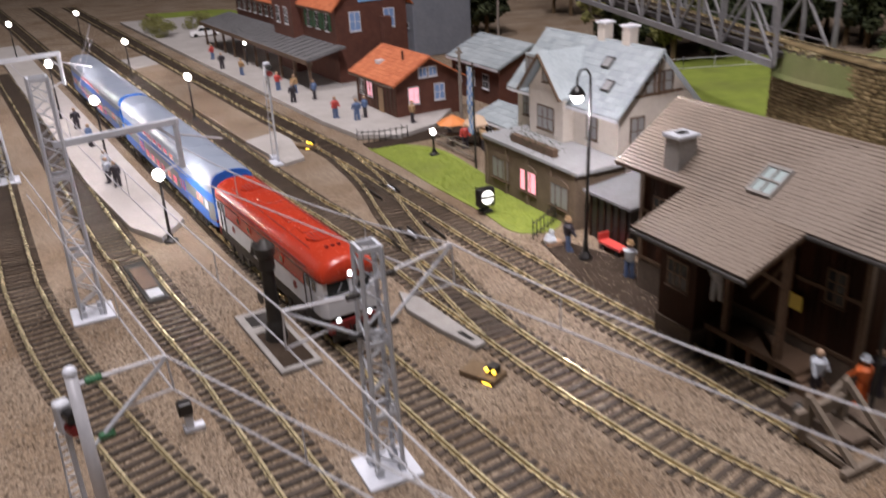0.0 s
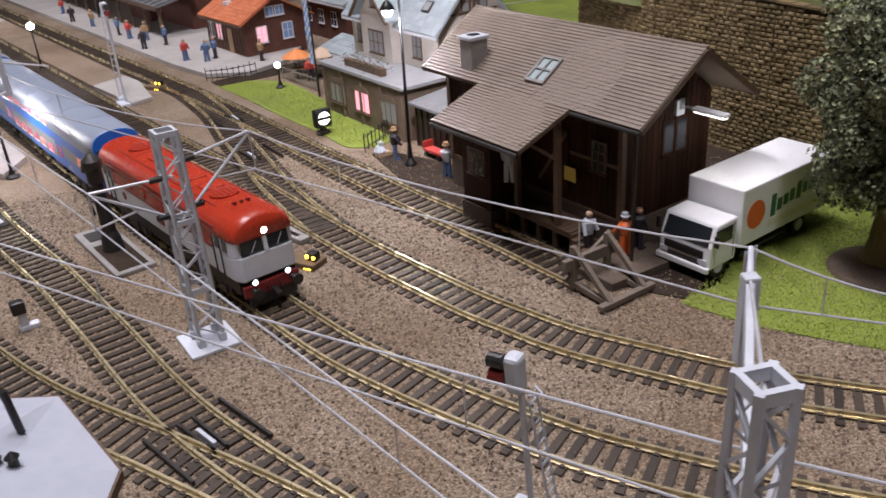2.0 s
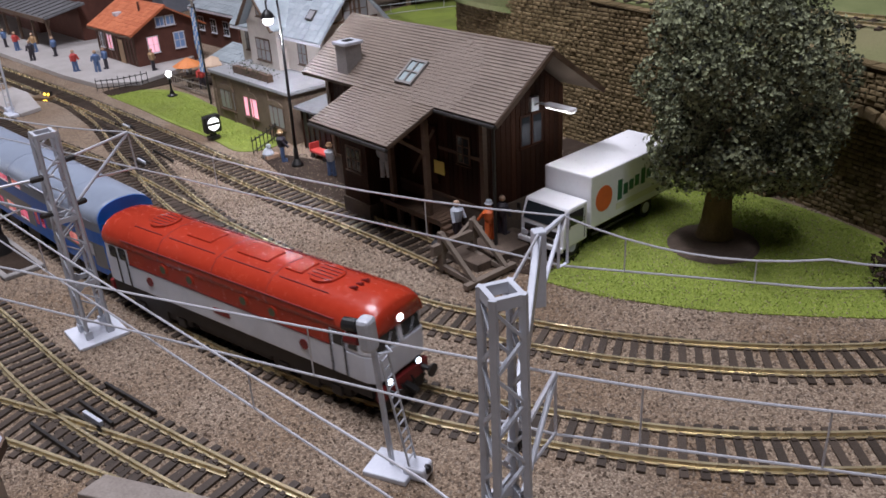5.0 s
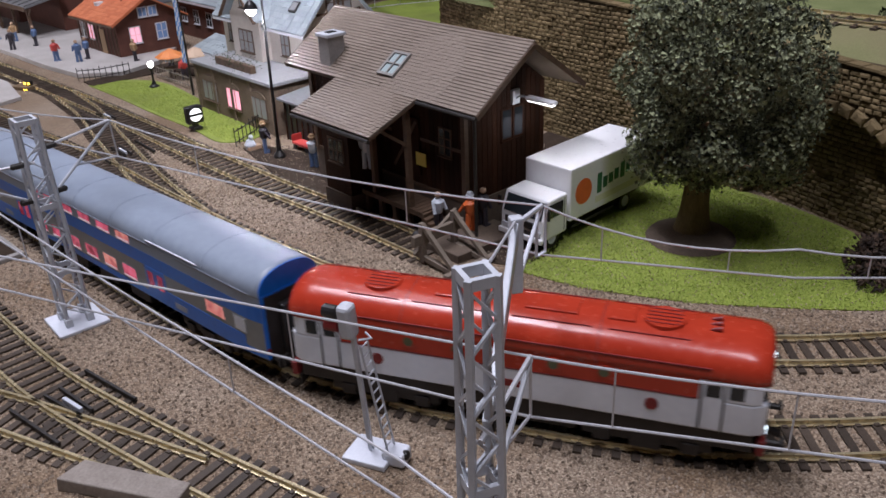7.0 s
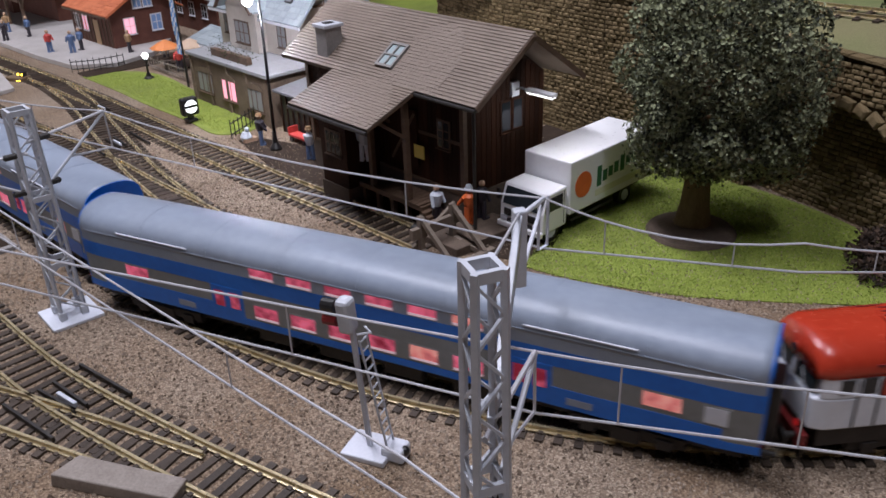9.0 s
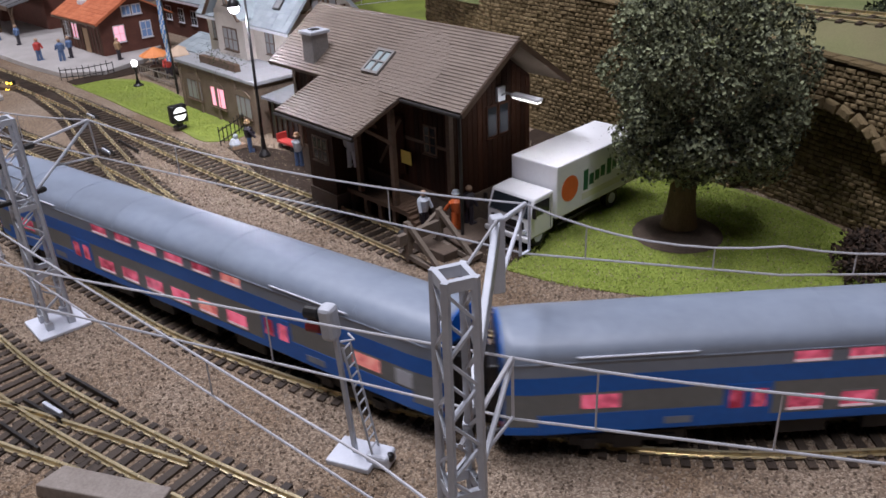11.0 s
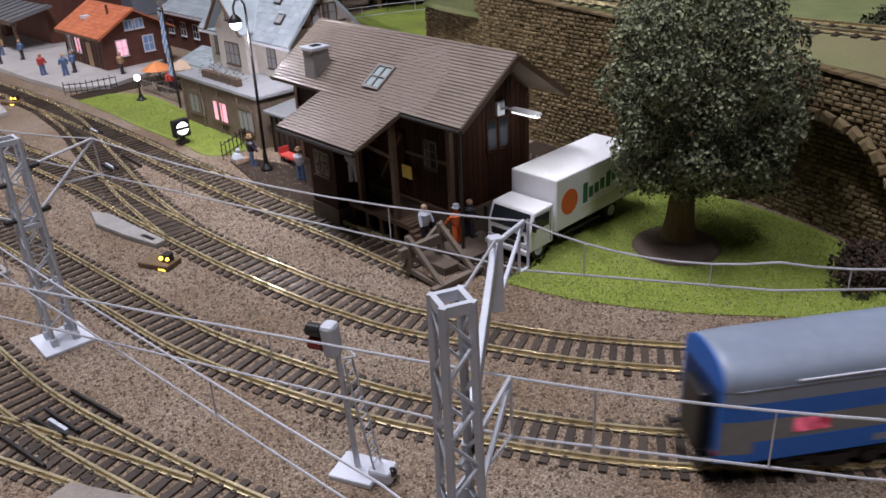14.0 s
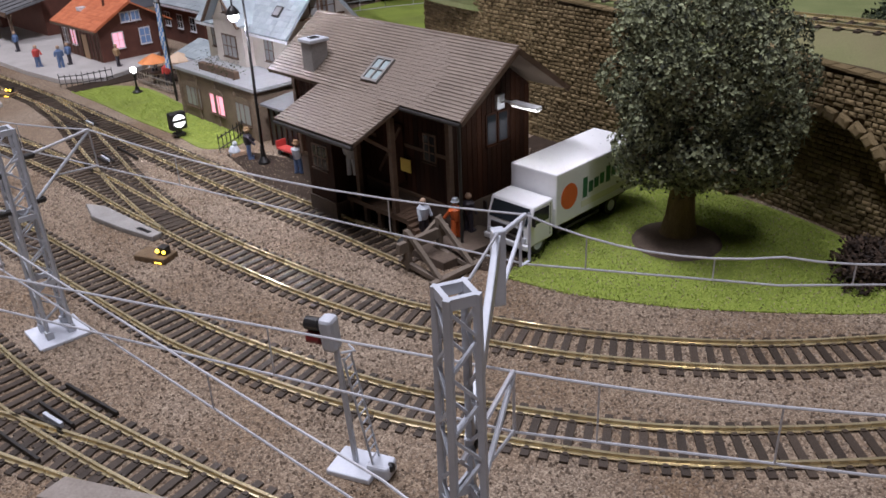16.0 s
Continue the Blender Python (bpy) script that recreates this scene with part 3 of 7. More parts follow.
def coach(first_window, doors, ends, panel):
    root = thing("double_deck_coach", "model double-deck coach with grey sides, blue bands and lit pink windows", "railway coach", group="double-deck coaches")
    h = COACH_L / 2

    def side(x, z0, z1, w=COACH_W):
        k = max(0.0, (abs(x) - (h - 1.2)) / 1.2) ** 2
        w = w - 0.12 * k
        return [(-w, z0), (w, z0), (w, z1), (-w, z1)]

    def roof(x, grow=0.0):
        k = max(0.0, (abs(x) - (h - 1.2)) / 1.2) ** 2
        w = COACH_W - 0.12 * k + grow
        a = [(w * math.copysign(abs(math.cos(b)) ** 0.85, math.cos(b)), 3.36 + (0.83 + grow) * math.sin(b) ** 0.85) for b in np.linspace(0, math.pi, 19)]
        return [(w, 3.3)] + a + [(-w, 3.3)]

    xs = [-h, -h + 0.3, -h + 0.7, -h + 1.2] + list(np.linspace(-h + 2, h - 2, 9)) + [h - 1.2, h - 0.7, h - 0.3, h]
    inner = [x * (1 - 0.03 / h) for x in xs]
    part("lower_band", smooth_loft(lambda x: side(x, 0.9, 1.2), xs), COACH_BLUE, root, "blue skirt band", bevel=0.03)
    part("lower_wall", smooth_loft(lambda x: side(x, 1.2, 2.34, COACH_W - 0.004), inner), COACH_GREY, root, "grey lower deck wall")
    part("middle_band", smooth_loft(lambda x: side(x, 2.34, 2.92), xs), COACH_BLUE, root, "blue band between the decks")
    part("upper_wall", smooth_loft(lambda x: side(x, 2.92, 3.3, COACH_W - 0.004), inner), COACH_ROOF, root, "pale grey upper deck wall")
    part("roof", smooth_loft(roof, xs), COACH_ROOF, root, "pale grey rounded roof", smooth=True)
    for s in (-1, 1):
        end = smooth_loft(lambda x: roof(x, 0.004), sorted([s * (h - 0.02), s * (h + 0.03)]))
        end_ob = part("end_wall", end, COACH_BLUE, root, "blue end wall")
        # Not sunk in: the dark colour gives the shade of a recess.
        part("end_panel", Geo().box(s * h - 0.02, s * h + 0.06, -1.12, 1.12, 0.9, 3.3), CHASSIS, end_ob, "flat dark end panel, recess shade in its colour")
        part("end_rim", Geo().box(s * h - 0.02, s * h + 0.05, -1.26, 1.26, 0.9, 3.36), COACH_BLUE, end_ob)
        part("gangway", Geo().box(s * h, s * (h + 0.34), -0.62, 0.62, 0.9, 2.9) if s > 0 else Geo().box(-h - 0.34, -h, -0.62, 0.62, 0.9, 2.9), BLACK, end_ob, bevel=0.08)
        for y in (-0.95, 0.95):
            g = Geo().tube((s * h, y, 0.85), (s * (h + 0.45), y, 0.85), 0.09, 8)
            g.tube((s * (h + 0.42), y, 0.85), (s * (h + 0.48), y, 0.85), 0.22, 12)
            part("buffer", g, IRON, end_ob)
            part("tail_light", Geo().tube((s * h, y * 1.25, 1.25), (s * (h + 0.06), y * 1.25, 1.25), 0.09, 10), DARK_RED, end_ob)

    def window(x, z0, z1, y, w=0.5, mat=PINK_WINDOW, sill=True):
        fr = part("window", Geo().box(x - w - 0.08, x + w + 0.08, y * (COACH_W - 0.03), y * (COACH_W + 0.006), z0 - 0.06, z1 + 0.06), COACH_ROOF if z0 > 2.5 else COACH_GREY, root, bevel=0.02)
        part("pane", Geo().box(x - w, x + w, y * (COACH_W + 0.0), y * (COACH_W + 0.014), z0, z1), mat, fr)
        if sill:
            part("curtain", Geo().box(x - w, x + w, y * (COACH_W + 0.014), y * (COACH_W + 0.02), z0, z0 + 0.09), CURTAIN, fr, "pale lit curtain strip")

    for y in (-1, 1):
        for k in range(6):
            x = first_window + k * 1.57
            window(x, 2.98, 3.34, y, mat=WARM_WINDOW if k == 5 else PINK_WINDOW)
            window(x, 1.3, 1.84, y, mat=WARM_WINDOW if k == 4 else PINK_WINDOW)
        for x in ends:
            window(x, 1.78, 2.26, y, 0.55, PINK_WINDOW if x < 0 else WARM_WINDOW, False)
        for x in doors:
            door = part("door", Geo().box(x - 0.72, x + 0.72, y * (COACH_W - 0.03), y * (COACH_W + 0.012), 0.92, 2.34), COACH_BLUE, root, "blue folding door", bevel=0.02)
            for dx in (-0.34, 0.34):
                part("pane", Geo().box(x + dx - 0.2, x + dx + 0.2, y * (COACH_W + 0.01), y * (COACH_W + 0.022), 1.5, 2.14), PINK_WINDOW, door)
        for x0, x1 in ((-h + 1.0, min(doors) - 0.7), (max(doors) + 0.7, h - 1.0)):
            part("end_skirt", Geo().box(x0, x1, y * (COACH_W - 0.03), y * (COACH_W + 0.008), 0.92, 1.6), COACH_BLUE, root, "deep blue skirt beside the door")
        window(panel, 1.7, 2.24, y, 0.32, PALE_PLASTIC, False)
        part("gutter", Geo().box(-h + 0.4, h - 0.4, y * COACH_W, y * (COACH_W + 0.02), 3.38, 3.41), COACH_ROOF, root)
        # Pale strips paint the highlight along the roof edge seam.
        for x0 in (-10.6, 5.8):
            part("edge_highlight", Geo().box(x0, x0 + 3.4, y * (COACH_W - 0.05), y * (COACH_W + 0.03), 3.52, 3.56), PALE_PLASTIC, root, "pale strip above the end windows, roof edge highlight in its colour")
        for x in (-7.6, 7.6):
            part("lettering_board", Geo().box(x - 0.4, x + 0.4, y * COACH_W, y * (COACH_W + 0.016), 1.08, 1.32), COACH_ROOF, root, "pale lettering board")
        for k in range(4):
            part("underframe_box", Geo().box(-4.5 + k * 2.6, -3.0 + k * 2.6, y * 1.0 - 0.2, y * 1.0 + 0.2, 0.3, 0.9), CHASSIS, root, bevel=0.03)
    for x in (-9.5, -6.3, -3.1, 0, 3.1, 6.3, 9.5):
        part("roof_seam", smooth_loft(lambda q: roof(q, 0.012), [x - 0.025, x + 0.025]), COACH_ROOF, root)
    part("underframe", Geo().box(-h + 0.4, h - 0.4, -0.9, 0.9, 0.4, 0.92), CHASSIS, root)
    for cx in (-9.0, 9.0):
        bogie(root, cx, 2.3, 0.44)
    return root


LOCO = locomotive()
COACH_1 = coach(-3.9, (-5.6, 6.0), (-9.9, 10.0), 11.5)
COACH_2 = coach(-4.1, (-5.8, 5.8), (-10.0, 9.9), 11.4)


# ---- pieces: bricks, tiles, stones ----
def box_mesh(name, material, inset=0.0):
    """A unit piece, from 0 to 1 in x and y and z, with softened upper edges."""
    i = inset
    vs = [(0, 0, 0), (1, 0, 0), (1, 1, 0), (0, 1, 0), (0, 0, 1 - i), (1, 0, 1 - i), (1, 1, 1 - i), (0, 1, 1 - i), (i, i, 1), (1 - i, i, 1), (1 - i, 1 - i, 1), (i, 1 - i, 1)]
    fs = [(0, 3, 2, 1), (0, 1, 5, 4), (1, 2, 6, 5), (2, 3, 7, 6), (3, 0, 4, 7), (4, 5, 9, 8), (5, 6, 10, 9), (6, 7, 11, 10), (7, 4, 8, 11), (8, 9, 10, 11)]
    me = bpy.data.meshes.new(name)
    me.from_pydata(vs, [], fs)
    me.materials.append(material)
    return me


def pieces(name, parent, frames, material, joined_material, near, limit=300, inset=0.12):
    """Lays unit pieces by their frames (4 x 4, in plan units, scale included): those nearest to the plan point as parts, the rest joined."""
    frames = sorted(frames, key=lambda m: (m.translation.xy - Vector(near)).length)
    mesh = box_mesh(name, material, inset)
    for m in frames[:limit]:
        ob = new(name, mesh)
        ob.parent = parent
        ob.matrix_basis = Matrix.Scale(S, 4) @ m
    if len(frames) > limit:
        base = np.array([v.co[:] for v in mesh.vertices])
        polys = [tuple(p.vertices) for p in mesh.polygons]
        vs, fs = [], []
        for k, m in enumerate(frames[limit:]):
            a = np.array(m)
            vs.append((base @ a[:3, :3].T + a[:3, 3]) * S)
            fs += [tuple(i + k * len(base) for i in p) for p in polys]
        me = bpy.data.meshes.new(name + "_rest")
        me.from_pydata(np.vstack(vs).tolist(), [], fs)
        me.materials.append(joined_material)
        ob = new(name, me)
        ob.parent = parent
        tagged(ob, kind="stuff")


def slope_frames(x0, x1, y0, z0, y1, z1, w, course, thick=0.07):
    """Tile frames on a slope from the eave (y0, z0) up to (y1, z1), for x0 to x1."""
    out, length = [], math.hypot(y1 - y0, z1 - z0)
    up = Vector((0, (y1 - y0) / length, (z1 - z0) / length))
    n = Vector((1, 0, 0)).cross(up)
    rows = int(length / course)
    cols = int((x1 - x0) / w)
    for r in range(rows + 1):
        for c in range(cols):
            x = x0 + c * (x1 - x0) / cols
            tall = min(course * 1.25, length - r * course)
            if tall < 0.05:
                continue
            p = Vector((x, y0, z0)) + up * (r * course) + n * (0.05 + random.uniform(-0.008, 0.008))
            tip = up * tall - n * 0.055
            m = Matrix(((0.97 * (x1 - x0) / cols, tip.x, n.x * thick, p.x), (0, tip.y, n.y * thick, p.y), (0, tip.z, n.z * thick, p.z), (0, 0, 0, 1)))
            out.append(m)
    return out


def framed_window(parent, x, z, w, h, y, frame_mat, pane_mat, bars=(1, 1), deep=0.06, face=-1, axis="x"):
    """A window in a wall across y (or x) at the given face: frame, panes and glazing bars."""
    def bx(a0, a1, b0, b1, z0, z1):
        return Geo().box(a0, a1, b0, b1, z0, z1) if axis == "x" else Geo().box(b0, b1, a0, a1, z0, z1)
    lo, hi = (y - deep, y + 0.02) if face < 0 else (y - 0.02, y + deep)
    win = part("window", bx(x - w / 2 - 0.1, x + w / 2 + 0.1, lo + 0.02, hi, z - 0.1, z + h + 0.1) if face < 0 else bx(x - w / 2 - 0.1, x + w / 2 + 0.1, lo, hi - 0.02, z - 0.1, z + h + 0.1), frame_mat, parent)
    front = (lo + 0.008, lo + 0.03) if face < 0 else (hi - 0.03, hi - 0.008)
    part("pane", bx(x - w / 2, x + w / 2, *front, z, z + h), pane_mat, win)
    bar = (lo - 0.01, lo + 0.02) if face < 0 else (hi - 0.02, hi + 0.01)
    for k in range(bars[0]):
        c = x - w / 2 + w * (k + 1) / (bars[0] + 1)
        part("glazing_bar", bx(c - 0.035, c + 0.035, *bar, z, z + h), frame_mat, win)
    for k in range(bars[1]):
        c = z + h * (k + 1) / (bars[1] + 1)
        part("glazing_bar", bx(x - w / 2, x + w / 2, bar[0] + 0.004, bar[1] - 0.004, c - 0.03, c + 0.03), frame_mat, win)
    part("sill", bx(x - w / 2 - 0.14, x + w / 2 + 0.14, lo - (0.07 if face < 0 else 0), hi + (0.07 if face > 0 else 0), z - 0.15, z - 0.1), frame_mat, win)
    return win


TURN = -60.4    # the houses stand along the tracks


# ---- goods shed ----
PLINTH = surface("brown rendered masonry", (0.06, 0.042, 0.03), (0.15, 0.11, 0.08), 100, 0.9, 0, 0.5, dirt=(0.03, 0.022, 0.016))


def goods_shed():
    root = thing("goods_shed", "dark brown boarded goods shed with tiled roof and covered loading dock", "shed", at(6.93, 37.47, 0, TURN))
    L = 14.85
    walls = part("wall", Geo().box(0.9, 13.1, 0.95, 6.25, 1.65, 6.6), BOARD, root, "dark brown boarded wall")
    part("plinth", Geo().box(0.82, 13.18, 0.87, 6.3, 0.0, 1.65), PLINTH, root, "dark rendered masonry plinth", bevel=0.03)
    for x0, x1, y in ((0.85, 1.1, 0.8), (12.92, 13.17, 0.8)):
        part("corner_post", Geo().box(x0, x1, y, y + 0.25, 1.65, 6.6), TIMBER, root)
    for z in (1.67, 4.1, 6.1):
        part("rail_beam", Geo().box(0.9, 13.1, 0.84, 0.94, z, z + 0.16), TIMBER, walls)
    gx = 13.1
    part("gable", Geo().add([(gx - 0.3, 0.95, 6.6), (gx - 0.3, 6.25, 6.6), (gx - 0.3, 3.6, 8.55), (gx, 0.95, 6.6), (gx, 6.25, 6.6), (gx, 3.6, 8.55)],
                            [(0, 1, 2), (5, 4, 3), (0, 3, 4, 1), (1, 4, 5, 2), (2, 5, 3, 0)]), BOARD, root)
    part("gable", Geo().add([(0.9, 0.95, 6.6), (0.9, 6.25, 6.6), (0.9, 3.6, 8.55), (1.2, 0.95, 6.6), (1.2, 6.25, 6.6), (1.2, 3.6, 8.55)],
                            [(2, 1, 0), (3, 4, 5), (0, 1, 4, 3), (1, 2, 5, 4), (2, 0, 3, 5)]), BOARD, root)
    boards = []
    for k in range(16):
        y = 0.97 + k * 0.33
        top = 6.5 + (2.0 * (1 - abs(y + 0.15 - 3.6) / 2.65))
        boards.append(Matrix(((0.06, 0, 0, gx), (0, 0.3, 0, y), (0, 0, max(top - 1.75, 0.3), 1.68), (0, 0, 0, 1))))
    for k in range(36):
        x = 1.1 + k * 0.33
        boards.append(Matrix(((0.3, 0, 0, x), (0, 0.06, 0, 0.89), (0, 0, 4.8, 1.68), (0, 0, 0, 1))))
    pieces("plank", walls, boards, BOARD, BOARD, (10, 2), 300, 0.06)
    for y in (3.55, 4.35):
        framed_window(root, y, 4.25, 0.55, 1.35, gx + 0.06, BOARD, DARK_GLASS, (0, 0), face=1, axis="y")
    for x in (2.2, 11.8):
        framed_window(root, x, 3.8, 0.7, 1.2, 0.87, TIMBER, DARK_GLASS, (1, 2))
    for x in (6.3, 9.0):
        door = part("sliding_door", Geo().box(x - 1.0, x + 1.0, 0.74, 0.86, 2.3, 5.2), BOARD, root, "brown sliding door")
        part("brace", Geo().beam((x - 0.9, 0.72, 2.45), (x + 0.9, 0.72, 5.05), 0.14, 0.06, (0, 1, 0)), TIMBER, door)
    # loading dock and office under the porch
    dock = part("loading_dock", Geo().box(6.9, 11.7, -0.6, 0.86, 0.95, 1.15), TIMBER, root, "weathered loading dock deck")
    for k in range(5):
        part("dock_post", Geo().box(7.0 + k * 1.1, 7.25 + k * 1.1, -0.5, -0.25, 0, 0.95), TIMBER, dock)
    pieces("dock_board", dock, [Matrix(((0.3, 0, 0, 6.92 + k * 0.332), (0, 1.46, 0, -0.62), (0, 0, 0.07, 1.15), (0, 0, 0, 1))) for k in range(14)], TIMBER, TIMBER, (8, -2), 300, 0.05)
    for k in range(4):
        part("step", Geo().box(11.72 + k * 0.28, 12.0 + k * 0.28, -0.7, 0.4, 0.4, 1.0 - k * 0.15), TIMBER, root, bevel=0.02)
    part("apron", Geo().slab([(11.8, -1.5), (15.0, -1.5), (15.2, 2.5), (13.3, 2.5), (13.3, 0.8), (11.8, 0.8)], 0.0, 0.42), PLINTH, root, "low dark masonry apron", bevel=0.04)
    office = part("office", Geo().box(4.7, 6.85, -1.2, 0.85, 0.9, 5.6), BOARD, root, "boarded office under the porch")
    framed_window(root, 5.8, 2.6, 1.1, 1.1, -1.2, TIMBER, DARK_GLASS, (2, 1))
    part("plinth", Geo().box(4.62, 6.88, -1.28, 0.85, 0.0, 0.9), PLINTH, office)
    for x in (7.9, 10.6):
        part("porch_post", Geo().box(x - 0.13, x + 0.13, -0.55, -0.3, 1.2, 5.95), TIMBER, root)
        part("porch_brace", Geo().beam((x, -0.45, 4.3), (x, -2.0, 5.4), 0.14), TIMBER, root)
    # roof: boards under tiles
    und = TIMBER
    part("roof_deck", Geo().add([(0, 0, 6.33), (L, 0, 6.33), (L, 3.6, 8.81), (0, 3.6, 8.81), (0, 0, 6.45), (L, 0, 6.45), (L, 3.6, 8.93), (0, 3.6, 8.93)],
                                [(0, 3, 2, 1), (4, 5, 6, 7), (0, 1, 5, 4), (1, 2, 6, 5), (2, 3, 7, 6), (3, 0, 4, 7)]), und, root)
    back = part("roof_deck", Geo().add([(0, 7.2, 6.33), (L, 7.2, 6.33), (L, 3.61, 8.81), (0, 3.61, 8.81), (0, 7.2, 6.45), (L, 7.2, 6.45), (L, 3.61, 8.93), (0, 3.61, 8.93)],
                                       [(1, 2, 3, 0), (7, 6, 5, 4), (4, 5, 1, 0), (5, 6, 2, 1), (6, 7, 3, 2), (7, 4, 0, 3)]), ROOF_TILE, root)
    px0, px1 = 4.76, 10.95
    porch = part("porch_roof", Geo().add([(px0, -2.87, 5.2), (px1, -2.87, 5.2), (px1, 0.1, 6.36), (px0, 0.1, 6.36), (px0, -2.87, 5.32), (px1, -2.87, 5.32), (px1, 0.1, 6.48), (px0, 0.1, 6.48)],
                                         [(0, 3, 2, 1), (4, 5, 6, 7), (0, 1, 5, 4), (1, 2, 6, 5), (2, 3, 7, 6), (3, 0, 4, 7)]), und, root)
    roof = part("roof_tiles_frame", Geo().box(0, L, 3.5, 3.7, 8.93, 9.06), ROOF_TILE, root, "ridge tiles", bevel=0.04)
    tiles = slope_frames(0.0, L, -0.03, 6.44, 3.58, 8.93, 0.24, 0.19)
    pieces("roof_tile", roof, tiles, ROOF_TILE, ROOF_TILE_JOINED, (10, 1.0), 300, 0.1)
    pieces("roof_tile", porch, slope_frames(px0, px1, -2.9, 5.31, 0.02, 6.46, 0.24, 0.19), ROOF_TILE, ROOF_TILE_JOINED, (8, -2.5), 300, 0.1)
    for x in (0.0, L):
        for ya, yb in ((0, 3.6), (7.2, 3.6)):
            part("barge_board", Geo().beam((x, ya, 6.36), (x, yb, 8.84), 0.09, 0.24), TIMBER, root)
    part("gutter", Geo().tube((px0, -2.95, 5.2), (px1, -2.95, 5.2), 0.1, 8), IRON, root)
    part("gutter", Geo().tube((px1, -0.06, 6.34), (L, -0.06, 6.34), 0.1, 8), IRON, root)
    part("downpipe", Geo().tube((L - 0.75, 0.55, 0.2), (L - 0.75, 0.55, 6.2), 0.08, 8), IRON, root)
    ch = part("chimney", Geo().box(2.85, 3.75, 0.35, 1.35, 6.3, 8.25), CONCRETE, root, "grey chimney stack", bevel=0.03)
    part("chimney_cap", Geo().box(2.75, 3.85, 0.25, 1.45, 8.25, 8.42), GREY_PLASTIC, ch, bevel=0.03)
    part("flue", Geo().box(3.1, 3.5, 0.6, 1.1, 8.42, 8.46), BLACK, ch)
    sl = Matrix.Translation((8.0, 1.2, 6.45 + 1.2 * 0.689 + 0.1)) @ Matrix.Rotation(math.radians(34.6), 4, "X")
    sky = part("skylight", Geo().box(-0.6, 0.6, -0.73, 0.73, -0.02, 0.04, sl), IRON, root, "grey framed roof light")
    for a in ((-0.62, 0.62, -0.75, -0.62), (-0.62, 0.62, 0.62, 0.75), (-0.62, -0.5, -0.62, 0.62), (0.5, 0.62, -0.62, 0.62), (-0.04, 0.04, -0.62, 0.62), (-0.5, 0.5, -0.04, 0.04)):
        part("frame_bar", Geo().box(*a, 0.0, 0.16, sl), CONCRETE, sky)
    part("pane", Geo().box(-0.5, 0.5, -0.62, 0.62, 0.04, 0.08, sl), glass("bright skylight glass", (0.35, 0.42, 0.42), 0.15), sky)
    part("yellow_sign", Geo().box(9.85, 10.55, 0.66, 0.71, 2.9, 3.55), surface("yellow enamel", (0.55, 0.40, 0.05), (0.70, 0.52, 0.08), 100, 0.4), root, "small yellow notice")
    # wall lamp on the gable
    arm = part("wall_lamp_arm", Geo().path([(gx + 0.05, 4.1, 6.0), (gx + 0.5, 4.1, 6.25), (gx + 1.6, 4.2, 6.2)], 0.05), GREY_PLASTIC, root)
    part("wall_box", Geo().box(gx, gx + 0.22, 3.85, 4.35, 5.8, 6.5), GREY_PLASTIC, arm, bevel=0.04)
    part("lamp_head", Geo().box(gx + 0.8, gx + 2.5, 4.0, 4.42, 6.12, 6.32), WHITE, arm, "white strip lamp head", bevel=0.09)
    part("lamp_tube", Geo().box(gx + 0.9, gx + 2.4, 4.07, 4.35, 6.07, 6.12), glow("pale tube", (1, 0.98, 0.95), 2.5), arm)
    lamp("strip_light", "POINT", 18.1, 26.2, 5.8, 0.012, (1.0, 0.97, 0.95), 0.3)
    return root


ROOF_TILE_JOINED = surface("brown plastic roof tile row", (0.165, 0.125, 0.095), (0.25, 0.20, 0.158), 80, 0.55, 0, 0.2, random_amount=0.1, island=True, dirt=(0.10, 0.075, 0.06), dirt_scale=35)
goods_shed()

# ---- stone retaining wall with an arch ----
WALL_LINE = [(19.0, 52.8), (21.3, 43.8), (24.9, 36.0), (28.7, 28.9), (31.8, 18.6), (33.0, 15.8), (37.0, 14.9), (60, 15)]
COURSE = 0.24
ARCH_MID, ARCH_HALF, ARCH_SPRING, ARCH_TOP = 6.0, 4.3, 2.3, 5.45


def wall_top(k):
    return [9.0, 8.95, 8.5, 8.0, 7.4, 7.2, 7.2, 7.2][k]


